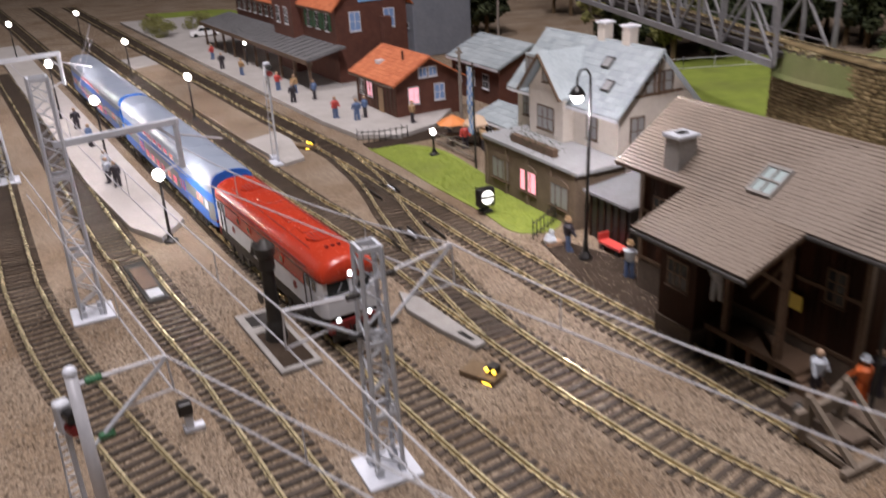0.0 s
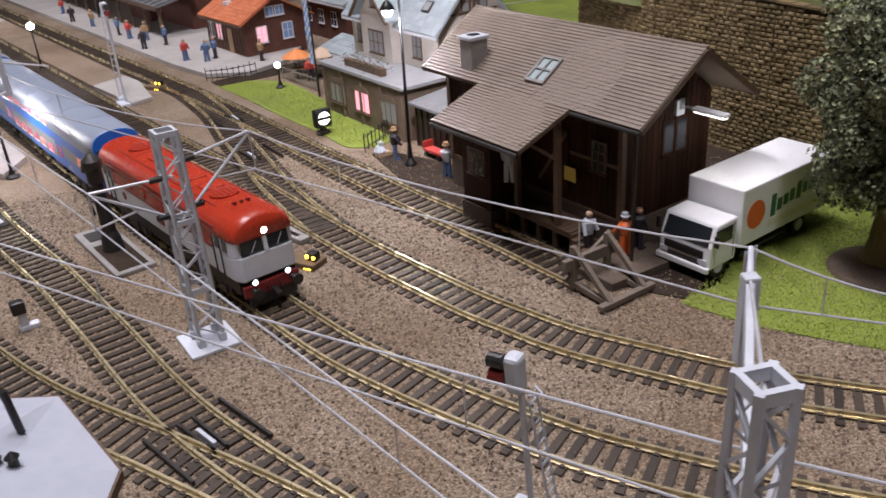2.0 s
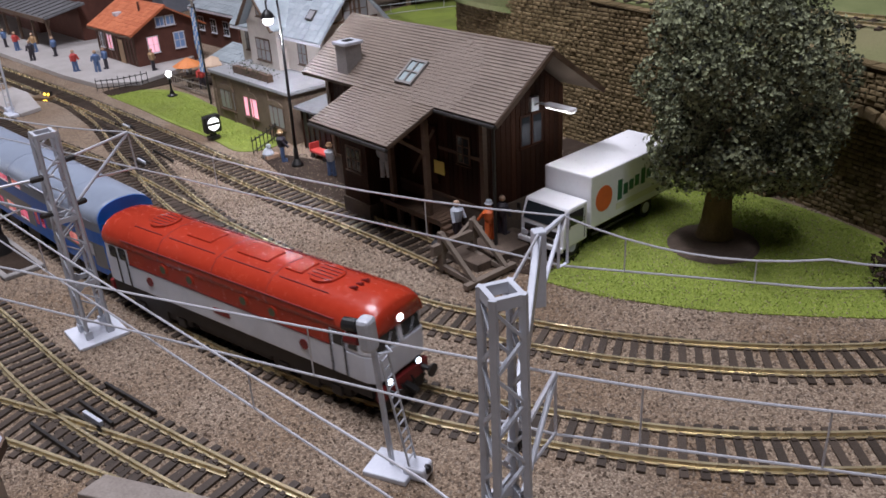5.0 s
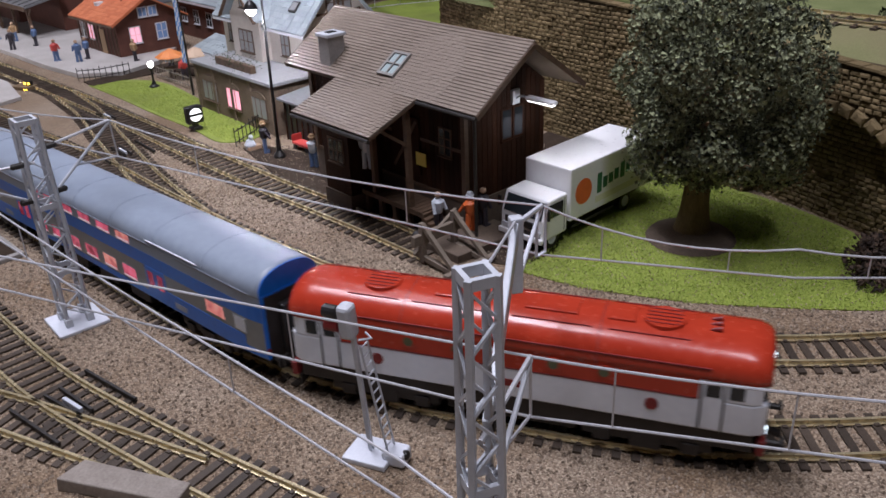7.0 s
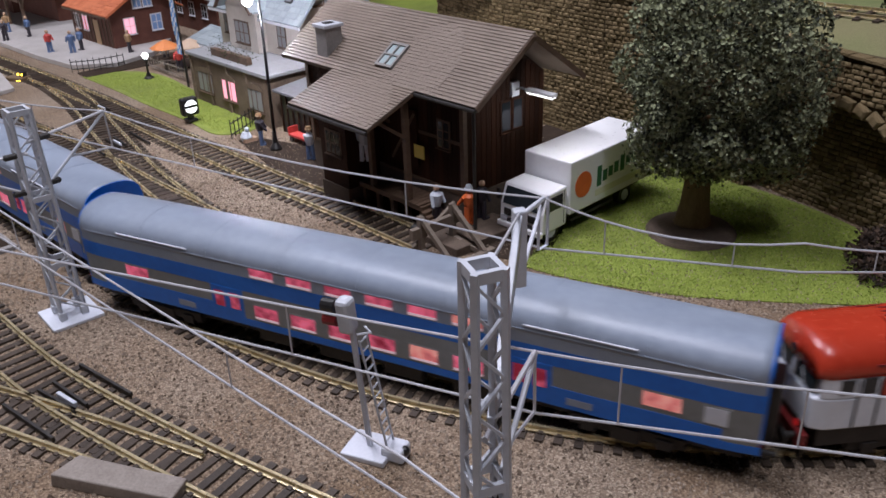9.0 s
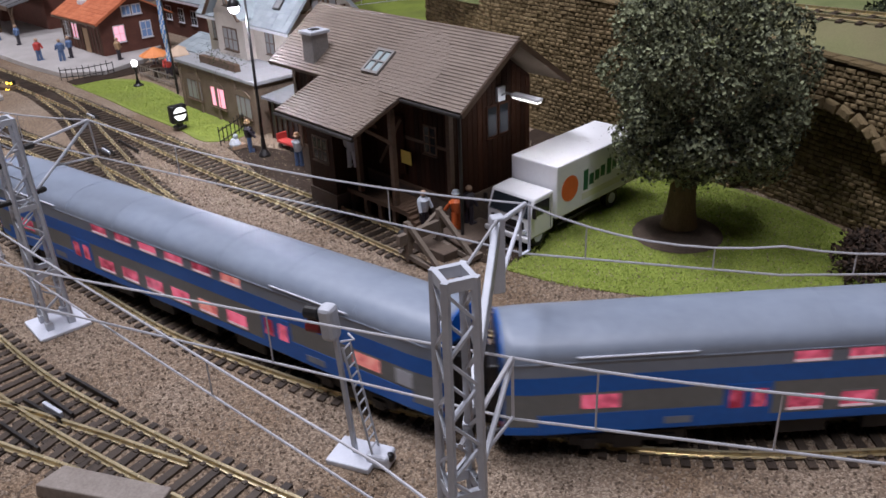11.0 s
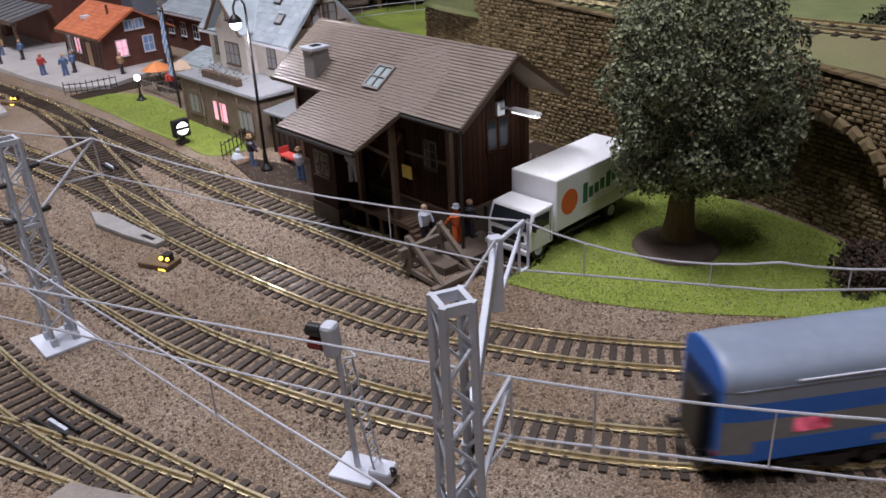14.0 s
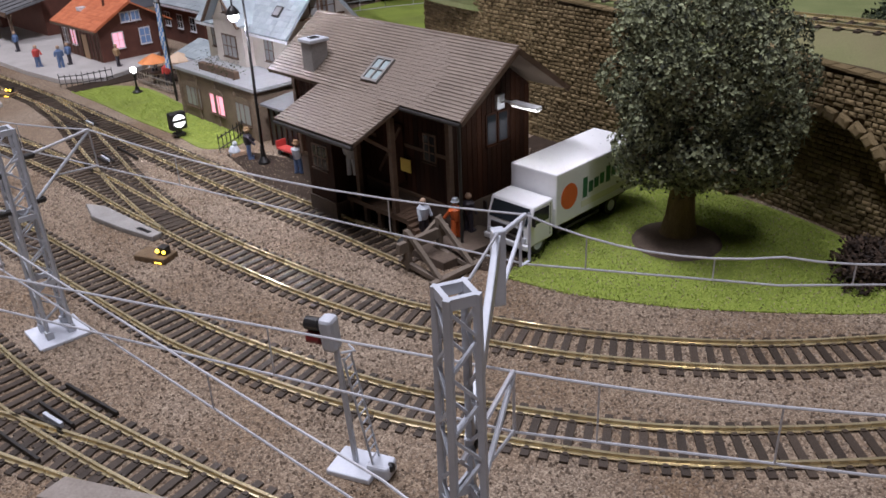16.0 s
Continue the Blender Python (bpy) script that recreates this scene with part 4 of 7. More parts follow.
def retaining_wall():
    root = thing("retaining_wall", "tall brown rubble stone retaining wall with an arched recess", "stone wall", kind="structure")
    frames = []
    for k in range(len(WALL_LINE) - 1):
        p, q = Vector((*WALL_LINE[k], 0)), Vector((*WALL_LINE[k + 1], 0))
        d, length = (q - p).normalized(), (q - p).length
        back = Vector((-d.y, d.x, 0))
        za, zb = wall_top(k), wall_top(k + 1)
        arch = k == 3
        cuts = [0, length]
        if arch:
            n = 14
            cuts = [0] + [ARCH_MID - ARCH_HALF * math.cos(math.pi * i / n) for i in range(n + 1)] + [length]
            mid, half = ARCH_MID, ARCH_HALF

            def opening(s):
                u = (s - mid) / half
                return ARCH_SPRING + (ARCH_TOP - ARCH_SPRING) * math.sqrt(max(0.0, 1 - u * u)) if abs(u) < 1 else 0.0
        g = Geo()
        for a, b in zip(cuts[:-1], cuts[1:]):
            if b - a < 1e-3:
                continue
            ta, tb = za + (zb - za) * a / length, za + (zb - za) * b / length
            oa = opening(a) if arch else 0.0
            ob_ = opening(b) if arch else 0.0
            pa, pb = p + d * a, p + d * b
            g.hexa([pa + Vector((0, 0, oa)), pb + Vector((0, 0, ob_)), pb + back * 1.2 + Vector((0, 0, ob_)), pa + back * 1.2 + Vector((0, 0, oa)),
                    pa + Vector((0, 0, ta)), pb + Vector((0, 0, tb)), pb + back * 1.2 + Vector((0, 0, tb)), pa + back * 1.2 + Vector((0, 0, ta))])
        part("wall_core", g, MORTAR, root)
        if arch:
            part("recess", Geo().hexa([p + d * -0.6 + back * 0.8, q + back * 0.8, q + back * 1.15, p + d * -0.6 + back * 1.15] + [v + Vector((0, 0, 6)) for v in (p + d * -0.6 + back * 0.8, q + back * 0.8, q + back * 1.15, p + d * -0.6 + back * 1.15)]), MORTAR, root)
            for i in range(19):
                a0, a1 = math.pi * (1 - i / 19), math.pi * (1 - (i + 1) / 19)
                am = (a0 + a1) / 2
                s, z = mid + half * math.cos(am), ARCH_SPRING + (ARCH_TOP - ARCH_SPRING) * math.sin(am)
                c = p + d * s + Vector((0, 0, z)) - back * 0.02
                rad = (d * math.cos(am) * half + Vector((0, 0, 1)) * math.sin(am) * (ARCH_TOP - ARCH_SPRING)).normalized()
                tan = back.cross(rad)
                w = 0.62 if 3 < i < 15 else 0.5
                m = Matrix((( (tan * w).x, (rad * 0.5).x, (-back * 0.3).x, (c - tan * w / 2).x), ((tan * w).y, (rad * 0.5).y, (-back * 0.3).y, (c - tan * w / 2).y),
                            ((tan * w).z, (rad * 0.5).z, (-back * 0.3).z, (c - tan * w / 2).z), (0, 0, 0, 1)))
                ARCH_STONES.append(m)
        if k > 4:
            continue
        tops = max(za, zb)
        rows = int(tops / COURSE)
        for r in range(rows):
            z, s = r * COURSE, random.uniform(-0.4, 0.0)
            while s < length:
                w = random.uniform(0.3, 0.58)
                a, b = max(s, 0.0), min(s + w, length)
                s += w
                cut = za + (zb - za) * (a + b) / 2 / length
                if b - a < 0.12 or z + COURSE > cut:
                    continue
                deep = random.uniform(0.06, 0.15)
                recess = 0.0
                if arch:
                    o = max(opening(a + 0.05), opening(b - 0.05))
                    if z < o + 0.45 and z + COURSE < o:
                        recess = 0.8
                    elif z < o + 0.45 and o > 0:
                        continue
                c = p + d * (a + 0.02) + Vector((0, 0, z + 0.015)) + back * (recess + 0.02)
                h = COURSE - 0.045 + random.uniform(-0.02, 0.012)
                x, y, n = d * (b - a - 0.06), Vector((0, 0, h)), -back * (deep + 0.02)
                frames.append(Matrix(((x.x, y.x, n.x, c.x), (x.y, y.y, n.y, c.y), (x.z, y.z, n.z, c.z), (0, 0, 0, 1))))
        # coping
        for s in np.arange(0, length, 0.8):
            e = min(s + 0.78, length)
            if e - s < 0.2:
                continue
            z0 = za + (zb - za) * s / length
            c = p + d * s - back * 0.15 + Vector((0, 0, z0))
            x, y, n = d * (e - s) + Vector((0, 0, (zb - za) / length * (e - s))), back * 0.7, Vector((0, 0, 0.13))
            COPING.append(Matrix(((x.x, y.x, n.x, c.x), (x.y, y.y, n.y, c.y), (x.z, y.z, n.z, c.z), (0, 0, 0, 1))))
    pieces("stone", root, frames, STONE, STONE_JOINED, (30.5, 23.0), 300, 0.28)
    pieces("arch_stone", root, ARCH_STONES, STONE, STONE_JOINED, (30.5, 23.0), 300, 0.2)
    pieces("coping_stone", root, COPING, STONE, STONE_JOINED, (30.5, 23.0), 300, 0.15)


ARCH_STONES, COPING = [], []
retaining_wall()


MEADOW = surface("dry meadow scatter", (0.10, 0.13, 0.038), (0.23, 0.25, 0.10), 60, 0.95, 0, 0.6, fine=1400, dirt=(0.22, 0.16, 0.10), dirt_scale=14, dirt_amount=0.7)


def upper_terrace():
    g = Geo()
    g.slab([(19.6, 53.2), (21.9, 44.2), (25.5, 36.4), (31.0, 25.6), (32.2, 19.2), (33.4, 16.4), (37.0, 15.5), (90, 15.5), (90, 72), (36, 66), (27, 57)], 5.0, 7.15)
    tagged(part("terrace_ground", g, MEADOW), "dry grassy upper terrace behind the stone wall", "grass", kind="structure")


upper_terrace()
track_upper = [(14.5, 74), (21.5, 51), (25.5, 42.5), (33.5, 28.5), (38, 22), (50, 17.5)]


# ---- grass, platforms, paving ----
def blob(pts, z0, z1):
    return Geo().slab([tuple(p) for p in spline(list(pts) + [pts[0]], 0.5)[:-1]], z0, z1)


def lawn(pts, label, z=0.05):
    tagged(part("lawn", blob(pts, -0.2, z), GRASS), label, "lawn", kind="structure")


lawn([(15.4, 22.3), (17.4, 20.2), (21.2, 17.7), (25.2, 16.0), (28.5, 14.9), (31, 15.5), (31.6, 19), (30.3, 25.1), (26, 33), (23, 34), (19.6, 27), (17.3, 24)], "bright green lawn under the tree")
lawn([(-8.4, 63.6), (-5.4, 58.6), (-2.4, 53.2), (0.6, 48.3), (2.6, 44.6), (5.4, 46.2), (1, 55.5), (-2.5, 62.5), (-6, 64.5)], "bright green lawn between track and annex")
lawn([(-62, 160), (-52, 142), (-46, 128), (-38, 132), (-45, 160)], "green lawn beside the station", 0.2)
lawn([(12, 66), (17, 58), (22, 55), (30, 62), (42, 76), (36, 92), (22, 92), (13, 80)], "green meadow behind the houses", 0.3)



def turf(name, pts, count, label, seed, z=0.05):
    """Static grass fibres over a lawn."""
    rng = random.Random(seed)
    xs, ys = [p[0] for p in pts], [p[1] for p in pts]

    def inside(x, y):
        hit = False
        for (x1, y1), (x2, y2) in zip(pts, pts[1:] + pts[:1]):
            if (y1 > y) != (y2 > y) and x < x1 + (y - y1) * (x2 - x1) / (y2 - y1):
                hit = not hit
        return hit
    vs, fs = [], []
    while len(fs) < count:
        x, y = rng.uniform(min(xs), max(xs)), rng.uniform(min(ys), max(ys))
        if not inside(x, y):
            continue
        a, lean, h, w = rng.uniform(0, 6.28), rng.uniform(0.02, 0.08), rng.uniform(0.03, 0.085), rng.uniform(0.02, 0.04)
        k = len(vs)
        vs += [(S * (x - w * math.cos(a)), S * (y - w * math.sin(a)), S * (z - 0.01)), (S * (x + w * math.cos(a)), S * (y + w * math.sin(a)), S * (z - 0.01)),
               (S * (x - lean * math.sin(a)), S * (y + lean * math.cos(a)), S * (z + h))]
        fs.append((k, k + 1, k + 2))
    me = bpy.data.meshes.new(name)
    me.from_pydata(vs, [], fs)
    me.materials.append(BLADE)
    tagged(new(name, me), label, "grass", kind="stuff")


turf("grass_fibres", [(15.3, 22.3), (17.3, 20.1), (21.1, 17.6), (25.2, 15.9), (28.5, 14.8), (31, 15.4), (31.6, 19), (30.1, 25.1), (25.6, 32.6), (22.6, 32.6), (19.6, 26.9), (17.2, 24)], 40000, "short green static grass fibres on the lawn", 7)
turf("grass_fibres", [(-8.2, 63.2), (-5.2, 58.6), (-2.2, 53.4), (0.8, 48.5), (2.7, 45.0), (5.1, 46.3), (1, 55.2), (-2.5, 62), (-6, 64)], 9000, "short green static grass fibres beside the annex", 8)


def multi(name, pairs, label, category, m, group=""):
    """One plain mesh of several colours, as a thing."""
    g, idx = Geo(), []
    for k, (o, _) in enumerate(pairs):
        g.add(o.v, o.f)
        idx += [k] * len(o.f)
    me = g.mesh(name, pairs[0][1])
    for _, mat in pairs[1:]:
        me.materials.append(mat)
    me.polygons.foreach_set("material_index", idx)
    ob = new(name, me)
    ob.matrix_basis = m
    return tagged(ob, label, category, group)


def paint(name, c, rough=0.5):
    return surface(name, tuple(v * 0.85 for v in c), tuple(min(1, v * 1.12) for v in c), 150, rough, 0, 0.1)


ORANGE = paint("orange paint", (0.75, 0.16, 0.04))
BLUE_CLOTH = paint("blue cloth paint", (0.10, 0.16, 0.30))
PALE_CLOTH = paint("pale cloth paint", (0.52, 0.56, 0.62))
SKIN = paint("matt tan paint", (0.45, 0.30, 0.20))
DARK_CLOTH = paint("dark cloth paint", (0.035, 0.03, 0.04))
RED_CLOTH = paint("red cloth paint", (0.50, 0.06, 0.05))
GREEN_PAINT = paint("dark green paint", (0.03, 0.14, 0.06))
BARREL = paint("ochre board", (0.38, 0.24, 0.12))


# ---- lorry ----
def lorry():
    root = thing("lorry", "white box lorry with orange disc, parked on the yard", "truck", at(17.86, 25.6, 0.06, 31.5))
    W = 1.36
    body = part("cargo_box", Geo().box(0.0, 6.6, -W, W, 0.95, 3.5), WHITE, root, "white cargo box", bevel=0.06)
    part("chassis", Geo().box(-1.9, 6.4, -0.8, 0.8, 0.5, 0.85), CHASSIS, root)
    cab = Geo().prism([(-0.12, 0.55), (-0.12, 2.45), (-1.46, 2.4), (-1.8, 1.5), (-1.86, 0.5)], -1.28, 1.28)
    c = part("cab", cab, WHITE, root, "white driver's cab", bevel=0.09)
    part("windscreen", Geo().hexa([(-1.82, -1.12, 1.52), (-1.52, -1.08, 2.28), (-1.52, 1.08, 2.28), (-1.82, 1.12, 1.52), (-1.72, -1.12, 1.5), (-1.42, -1.08, 2.26), (-1.42, 1.08, 2.26), (-1.72, 1.12, 1.5)]), DARK_GLASS, c)
    for y in (-1, 1):
        part("side_window", Geo().prism([(-0.45, 1.55), (-0.45, 2.2), (-1.5, 2.2), (-1.57, 1.55)], y * 1.285 - 0.012, y * 1.285 + 0.012), DARK_GLASS, c)
        part("door_seam", Geo().box(-0.36, -0.33, y * 1.28, y * 1.29, 0.7, 2.3), CHASSIS, c)
        part("mirror", Geo().box(-1.77, -1.67, y * 1.45 - 0.1, y * 1.45 + 0.1, 1.6, 2.1), BLACK, c, bevel=0.03)
        part("headlight", Geo().box(-1.94, -1.86, y * 0.95 - 0.18, y * 0.95 + 0.18, 0.78, 0.98), PALE_PLASTIC, c)
    part("grille", Geo().box(-1.91, -1.84, -0.95, 0.95, 1.0, 1.32), BLACK, c)
    for k in range(3):
        part("grille_bar", Geo().box(-1.92, -1.91, -0.9, 0.9, 1.05 + k * 0.09, 1.08 + k * 0.09), IRON, c)
    part("bumper", Geo().box(-2.02, -1.82, -1.3, 1.3, 0.42, 0.68), WHITE, root, bevel=0.05)
    for x in (-1.15, 4.6):
        for y in (-1.05, 1.05):
            w = part("wheel", Geo().tube((x, y - 0.17, 0.5), (x, y + 0.17, 0.5), 0.5, 20), BLACK, root)
            part("rim", Geo().tube((x, y * 1.17 - 0.01, 0.5), (x, y * 1.17 + 0.01, 0.5), 0.28, 16), PALE_PLASTIC, w)
    for y in (-1, 1):
        part("disc_emblem", Geo().lathe([(0.62, -0.012), (0.62, 0.012)], 28), ORANGE, body, "orange disc emblem", m=pose(0.95, y * (W + 0.004), 2.2, 90, 0, 0))
        for k, (x0, x1, z0, z1) in enumerate([(2.0, 2.35, 1.75, 2.75), (2.45, 2.8, 1.9, 2.45), (2.9, 3.25, 2.0, 2.5), (3.35, 3.7, 2.05, 2.6), (3.85, 4.2, 2.0, 2.8), (4.3, 4.65, 2.15, 2.65), (4.75, 5.1, 2.15, 2.65), (5.2, 5.6, 2.2, 2.9)]):
            part("lettering_bar", Geo().box(x0, x1, y * W - 0.004, y * W + 0.01 * y if y > 0 else y * W + 0.004, z0, z1) if y > 0 else Geo().box(x0, x1, -W - 0.01, -W + 0.004, z0, z1),
                 GREEN_PAINT, body)
        part("side_rail", Geo().box(0.3, 3.6, y * 1.2 - 0.03, y * 1.2 + 0.03, 0.5, 0.62), IRON, root)
    part("yellow_panel", Geo().box(1.9, 6.3, -W - 0.008, -W + 0.004, 1.3, 1.62), surface("pale yellow film", (0.66, 0.66, 0.50), (0.76, 0.75, 0.58), 80, 0.4), body)
    return root


lorry()


# ---- tree ----
def leaf_cloud(centre, radii, clumps, leaves, rnd, size=0.34):
    g = Geo()
    cx, cy, cz = centre
    for _ in range(clumps):
        while True:
            u = Vector((rnd.uniform(-1, 1), rnd.uniform(-1, 1), rnd.uniform(-1, 1)))
            if 0.35 < u.length < 1.0:
                break
        u *= rnd.uniform(0.85, 1.08)
        c = Vector((cx + u.x * radii[0], cy + u.y * radii[1], cz + u.z * radii[2]))
        r = rnd.uniform(0.55, 1.1)
        for _ in range(leaves):
            v = Vector((rnd.gauss(0, 1), rnd.gauss(0, 1), rnd.gauss(0, 1))).normalized()
            p = c + v * r * rnd.uniform(0.55, 1.0)
            a = Vector((rnd.gauss(0, 1), rnd.gauss(0, 1), rnd.gauss(0, 1))).normalized()
            b = a.cross(v + Vector((0.01, 0.02, 0.03))).normalized()
            k = size * rnd.uniform(0.55, 1.15)
            n = a.cross(b) * k * 0.25
            g.add([p - a * k * 0.5, p + b * k * 0.32 + n, p + a * k * 0.5, p - b * k * 0.32 + n], [(0, 1, 2), (0, 2, 3)])
    return g


def lumpy_crown(centre, radii, count, leaves, rnd, size=0.23):
    """Leaves on the outsides of many rounded lumps, spread evenly over an egg-shaped crown with gaps between them."""
    g = Geo()
    for i in range(count):
        z = 1 - 2 * (i + 0.5) / count
        a = i * 2.39996 + rnd.uniform(-0.3, 0.3)
        w = math.sqrt(1 - z * z)
        k = rnd.uniform(0.55, 1.06)
        c = Vector((centre[0] + radii[0] * k * w * math.cos(a), centre[1] + radii[1] * k * w * math.sin(a), centre[2] + radii[2] * k * z))
        r, lean = rnd.uniform(0.75, 1.4), Vector((w * math.cos(a), w * math.sin(a), z))
        for _ in range(int(leaves * r * r)):
            v = (Vector((rnd.gauss(0, 1), rnd.gauss(0, 1), rnd.gauss(0, 1))).normalized() + lean * 0.35).normalized()
            p = c + v * r * (rnd.uniform(0.8, 1.0) + (0.18 if rnd.random() < 0.1 else 0.0))
            t = Vector((rnd.gauss(0, 1), rnd.gauss(0, 1), rnd.gauss(0, 1))).normalized()
            b = t.cross(v + Vector((0.01, 0.02, 0.03))).normalized()
            q = size * rnd.uniform(0.5, 1.2)
            n = v * q * 0.2
            g.add([p - t * q * 0.5, p + b * q * 0.36 + n, p + t * q * 0.5, p - b * q * 0.36 + n], [(0, 1, 2), (0, 2, 3)])
    return g


# Near-black and pale ends paint shaded gaps and highlights into the tree's leaf colour.
LEAF = surface("foam foliage with painted highlights and gaps", (0.010, 0.013, 0.007), (0.31, 0.335, 0.19), 95, 0.85, 0, 0.0, fine=330, random_amount=0.5, island=True, spread=0.5)
BROWN_LEAF = surface("dry brown scrub", (0.016, 0.010, 0.007), (0.075, 0.045, 0.028), 120, 0.9, 0, 0.0, random_amount=0.9, island=True, spread=0.9)
DARK_LEAF = surface("dark hedge foliage", (0.012, 0.02, 0.008), (0.07, 0.085, 0.035), 120, 0.9, 0, 0.0, random_amount=0.9, island=True, spread=0.9)
LIGHT_LEAF = surface("olive foliage", (0.10, 0.10, 0.03), (0.34, 0.33, 0.12), 120, 0.9, 0, 0.0, random_amount=0.9, island=True, spread=0.9)
BARK = surface("rough bark", (0.08, 0.052, 0.028), (0.23, 0.155, 0.085), 90, 0.9, 0, 0.9, stretch=(3, 3, 0.6))


def broad_tree():
    rnd = random.Random(4)
    root = thing("broadleaf_tree", "large dark green model tree with thick trunk on the lawn", "tree", at(24.05, 23.2, 0.1))
    g = Geo()
    pts, rad = [(0, 0, -0.05), (0.05, 0, 0.35), (0.1, 0.05, 1.2), (0.15, 0.1, 2.6), (0.1, 0.2, 4.6), (0.2, 0.1, 7.2)], [1.15, 0.86, 0.68, 0.56, 0.38, 0.12]
    for k in range(5):
        g.tube(pts[k], pts[k + 1], rad[k], 12, rad[k + 1], caps=k in (0, 4))
    for k in range(6):
        a = k * 1.05
        g.tube((0.6 * math.cos(a), 0.6 * math.sin(a), 0.12), (1.25 * math.cos(a), 1.25 * math.sin(a), -0.02), 0.28, 7, 0.08)
    part("trunk", g, BARK, root, "thick brown trunk with root flare", smooth=True)
    for k in range(13):
        a, z = k * 2.4, 2.3 + 0.35 * k
        tip = (rnd.uniform(2.2, 3.9) * math.cos(a), rnd.uniform(2.2, 3.9) * math.sin(a), z + rnd.uniform(0.6, 2.0))
        mid = (tip[0] * 0.5, tip[1] * 0.5, (z + tip[2]) / 2 + 0.2)
        b = Geo().tube((0.1, 0.1, z), mid, 0.2, 7, 0.13)
        b.tube(mid, tip, 0.13, 6, 0.04)
        part("limb", b, BARK, root, smooth=True)
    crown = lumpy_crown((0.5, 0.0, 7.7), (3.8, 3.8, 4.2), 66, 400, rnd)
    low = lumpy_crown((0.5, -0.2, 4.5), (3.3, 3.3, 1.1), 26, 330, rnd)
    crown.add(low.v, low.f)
    part("crown", crown, LEAF, root, "dense crown of small green leaves, highlights and gap shade in their colour")
    multi("earth_mound", [(Geo().lathe([(2.05, -0.02), (1.95, 0.12), (1.5, 0.28), (0.9, 0.4), (0.3, 0.42)], 22), PLINTH)], "brown earth mound round the tree's foot", "mound", at(24.0, 23.1, 0.1))


broad_tree()


def bush(x, y, z, rx, ry, rz, mat, label, seed, clumps=26, group=""):
    rnd = random.Random(seed)
    root = thing("bush", label, "bush", at(x, y, z), group)
    part("stem", Geo().tube((0, 0, -0.1), (0, 0, rz * 0.7), 0.12, 6, 0.05), BARK, root)
    part("foliage", leaf_cloud((0, 0, rz * 0.8), (rx, ry, rz), clumps, 90, rnd, 0.3), mat, root)


bush(30.4, 18.4, 0.1, 1.2, 1.4, 0.45, BROWN_LEAF, "dark brown-green shrub at the wall's foot", 11, 16)
bush(29.6, 17.2, 0.1, 1.0, 1.0, 0.35, BROWN_LEAF, "low dark shrub beside the lawn", 12, 12)
bush(36.5, 26.0, 7.2, 1.4, 1.4, 1.2, DARK_LEAF, "round dark bush on the upper terrace", 13, 18)


# ---- overhead line ----
def lattice_mast(x, y, height, rz, label, half=0.32, base=True):
    root = thing("lattice_mast", label, "catenary mast", at(x, y, 0, rz), "overhead line masts")
    if base:
        part("foot_plate", Geo().box(-1.0, 1.0, -1.0, 1.0, 0.0, 0.16), PALE_PLASTIC, root, "pale square foot plate", bevel=0.04)
        for a in (-1, 1):
            for b in (-1, 1):
                part("foot_block", Geo().box(a * 0.42 - 0.14, a * 0.42 + 0.14, b * 0.42 - 0.14, b * 0.42 + 0.14, 0.16, 0.5), GREY_PLASTIC, root, bevel=0.03)

    def corner(z, a, b):
        h = half * (1.35 - 0.35 * z / height)
        return (a * h, b * h, z)
    for a in (-1, 1):
        for b in (-1, 1):
            part("leg", Geo().beam(corner(0.1, a, b), corner(height, a, b), 0.12), GREY_PLASTIC, root)
    n = int(height / 0.62)
    for k in range(n):
        z0, z1 = 0.4 + (height - 0.6) * k / n, 0.4 + (height - 0.6) * (k + 1) / n
        s = 1 if k % 2 else -1
        for f in range(4):
            a, b = [((-s, -1), (s, -1)), ((1, -s), (1, s)), ((s, 1), (-s, 1)), ((-1, s), (-1, -s))][f]
            part("lattice_bar", Geo().beam(corner(z0, *a), corner(z1, *b), 0.07, 0.05), GREY_PLASTIC, root)
    for z in (height, height * 0.62, height * 0.3):
        h = half * (1.35 - 0.35 * z / height) + 0.04
        g = Geo()
        for q in ((-h, h, -h, -h + 0.1), (-h, h, h - 0.1, h), (-h, -h + 0.1, -h + 0.1, h - 0.1), (h - 0.1, h, -h + 0.1, h - 0.1)):
            g.box(*q, z - 0.2, z)
        part("collar", g, GREY_PLASTIC, root)
    return root


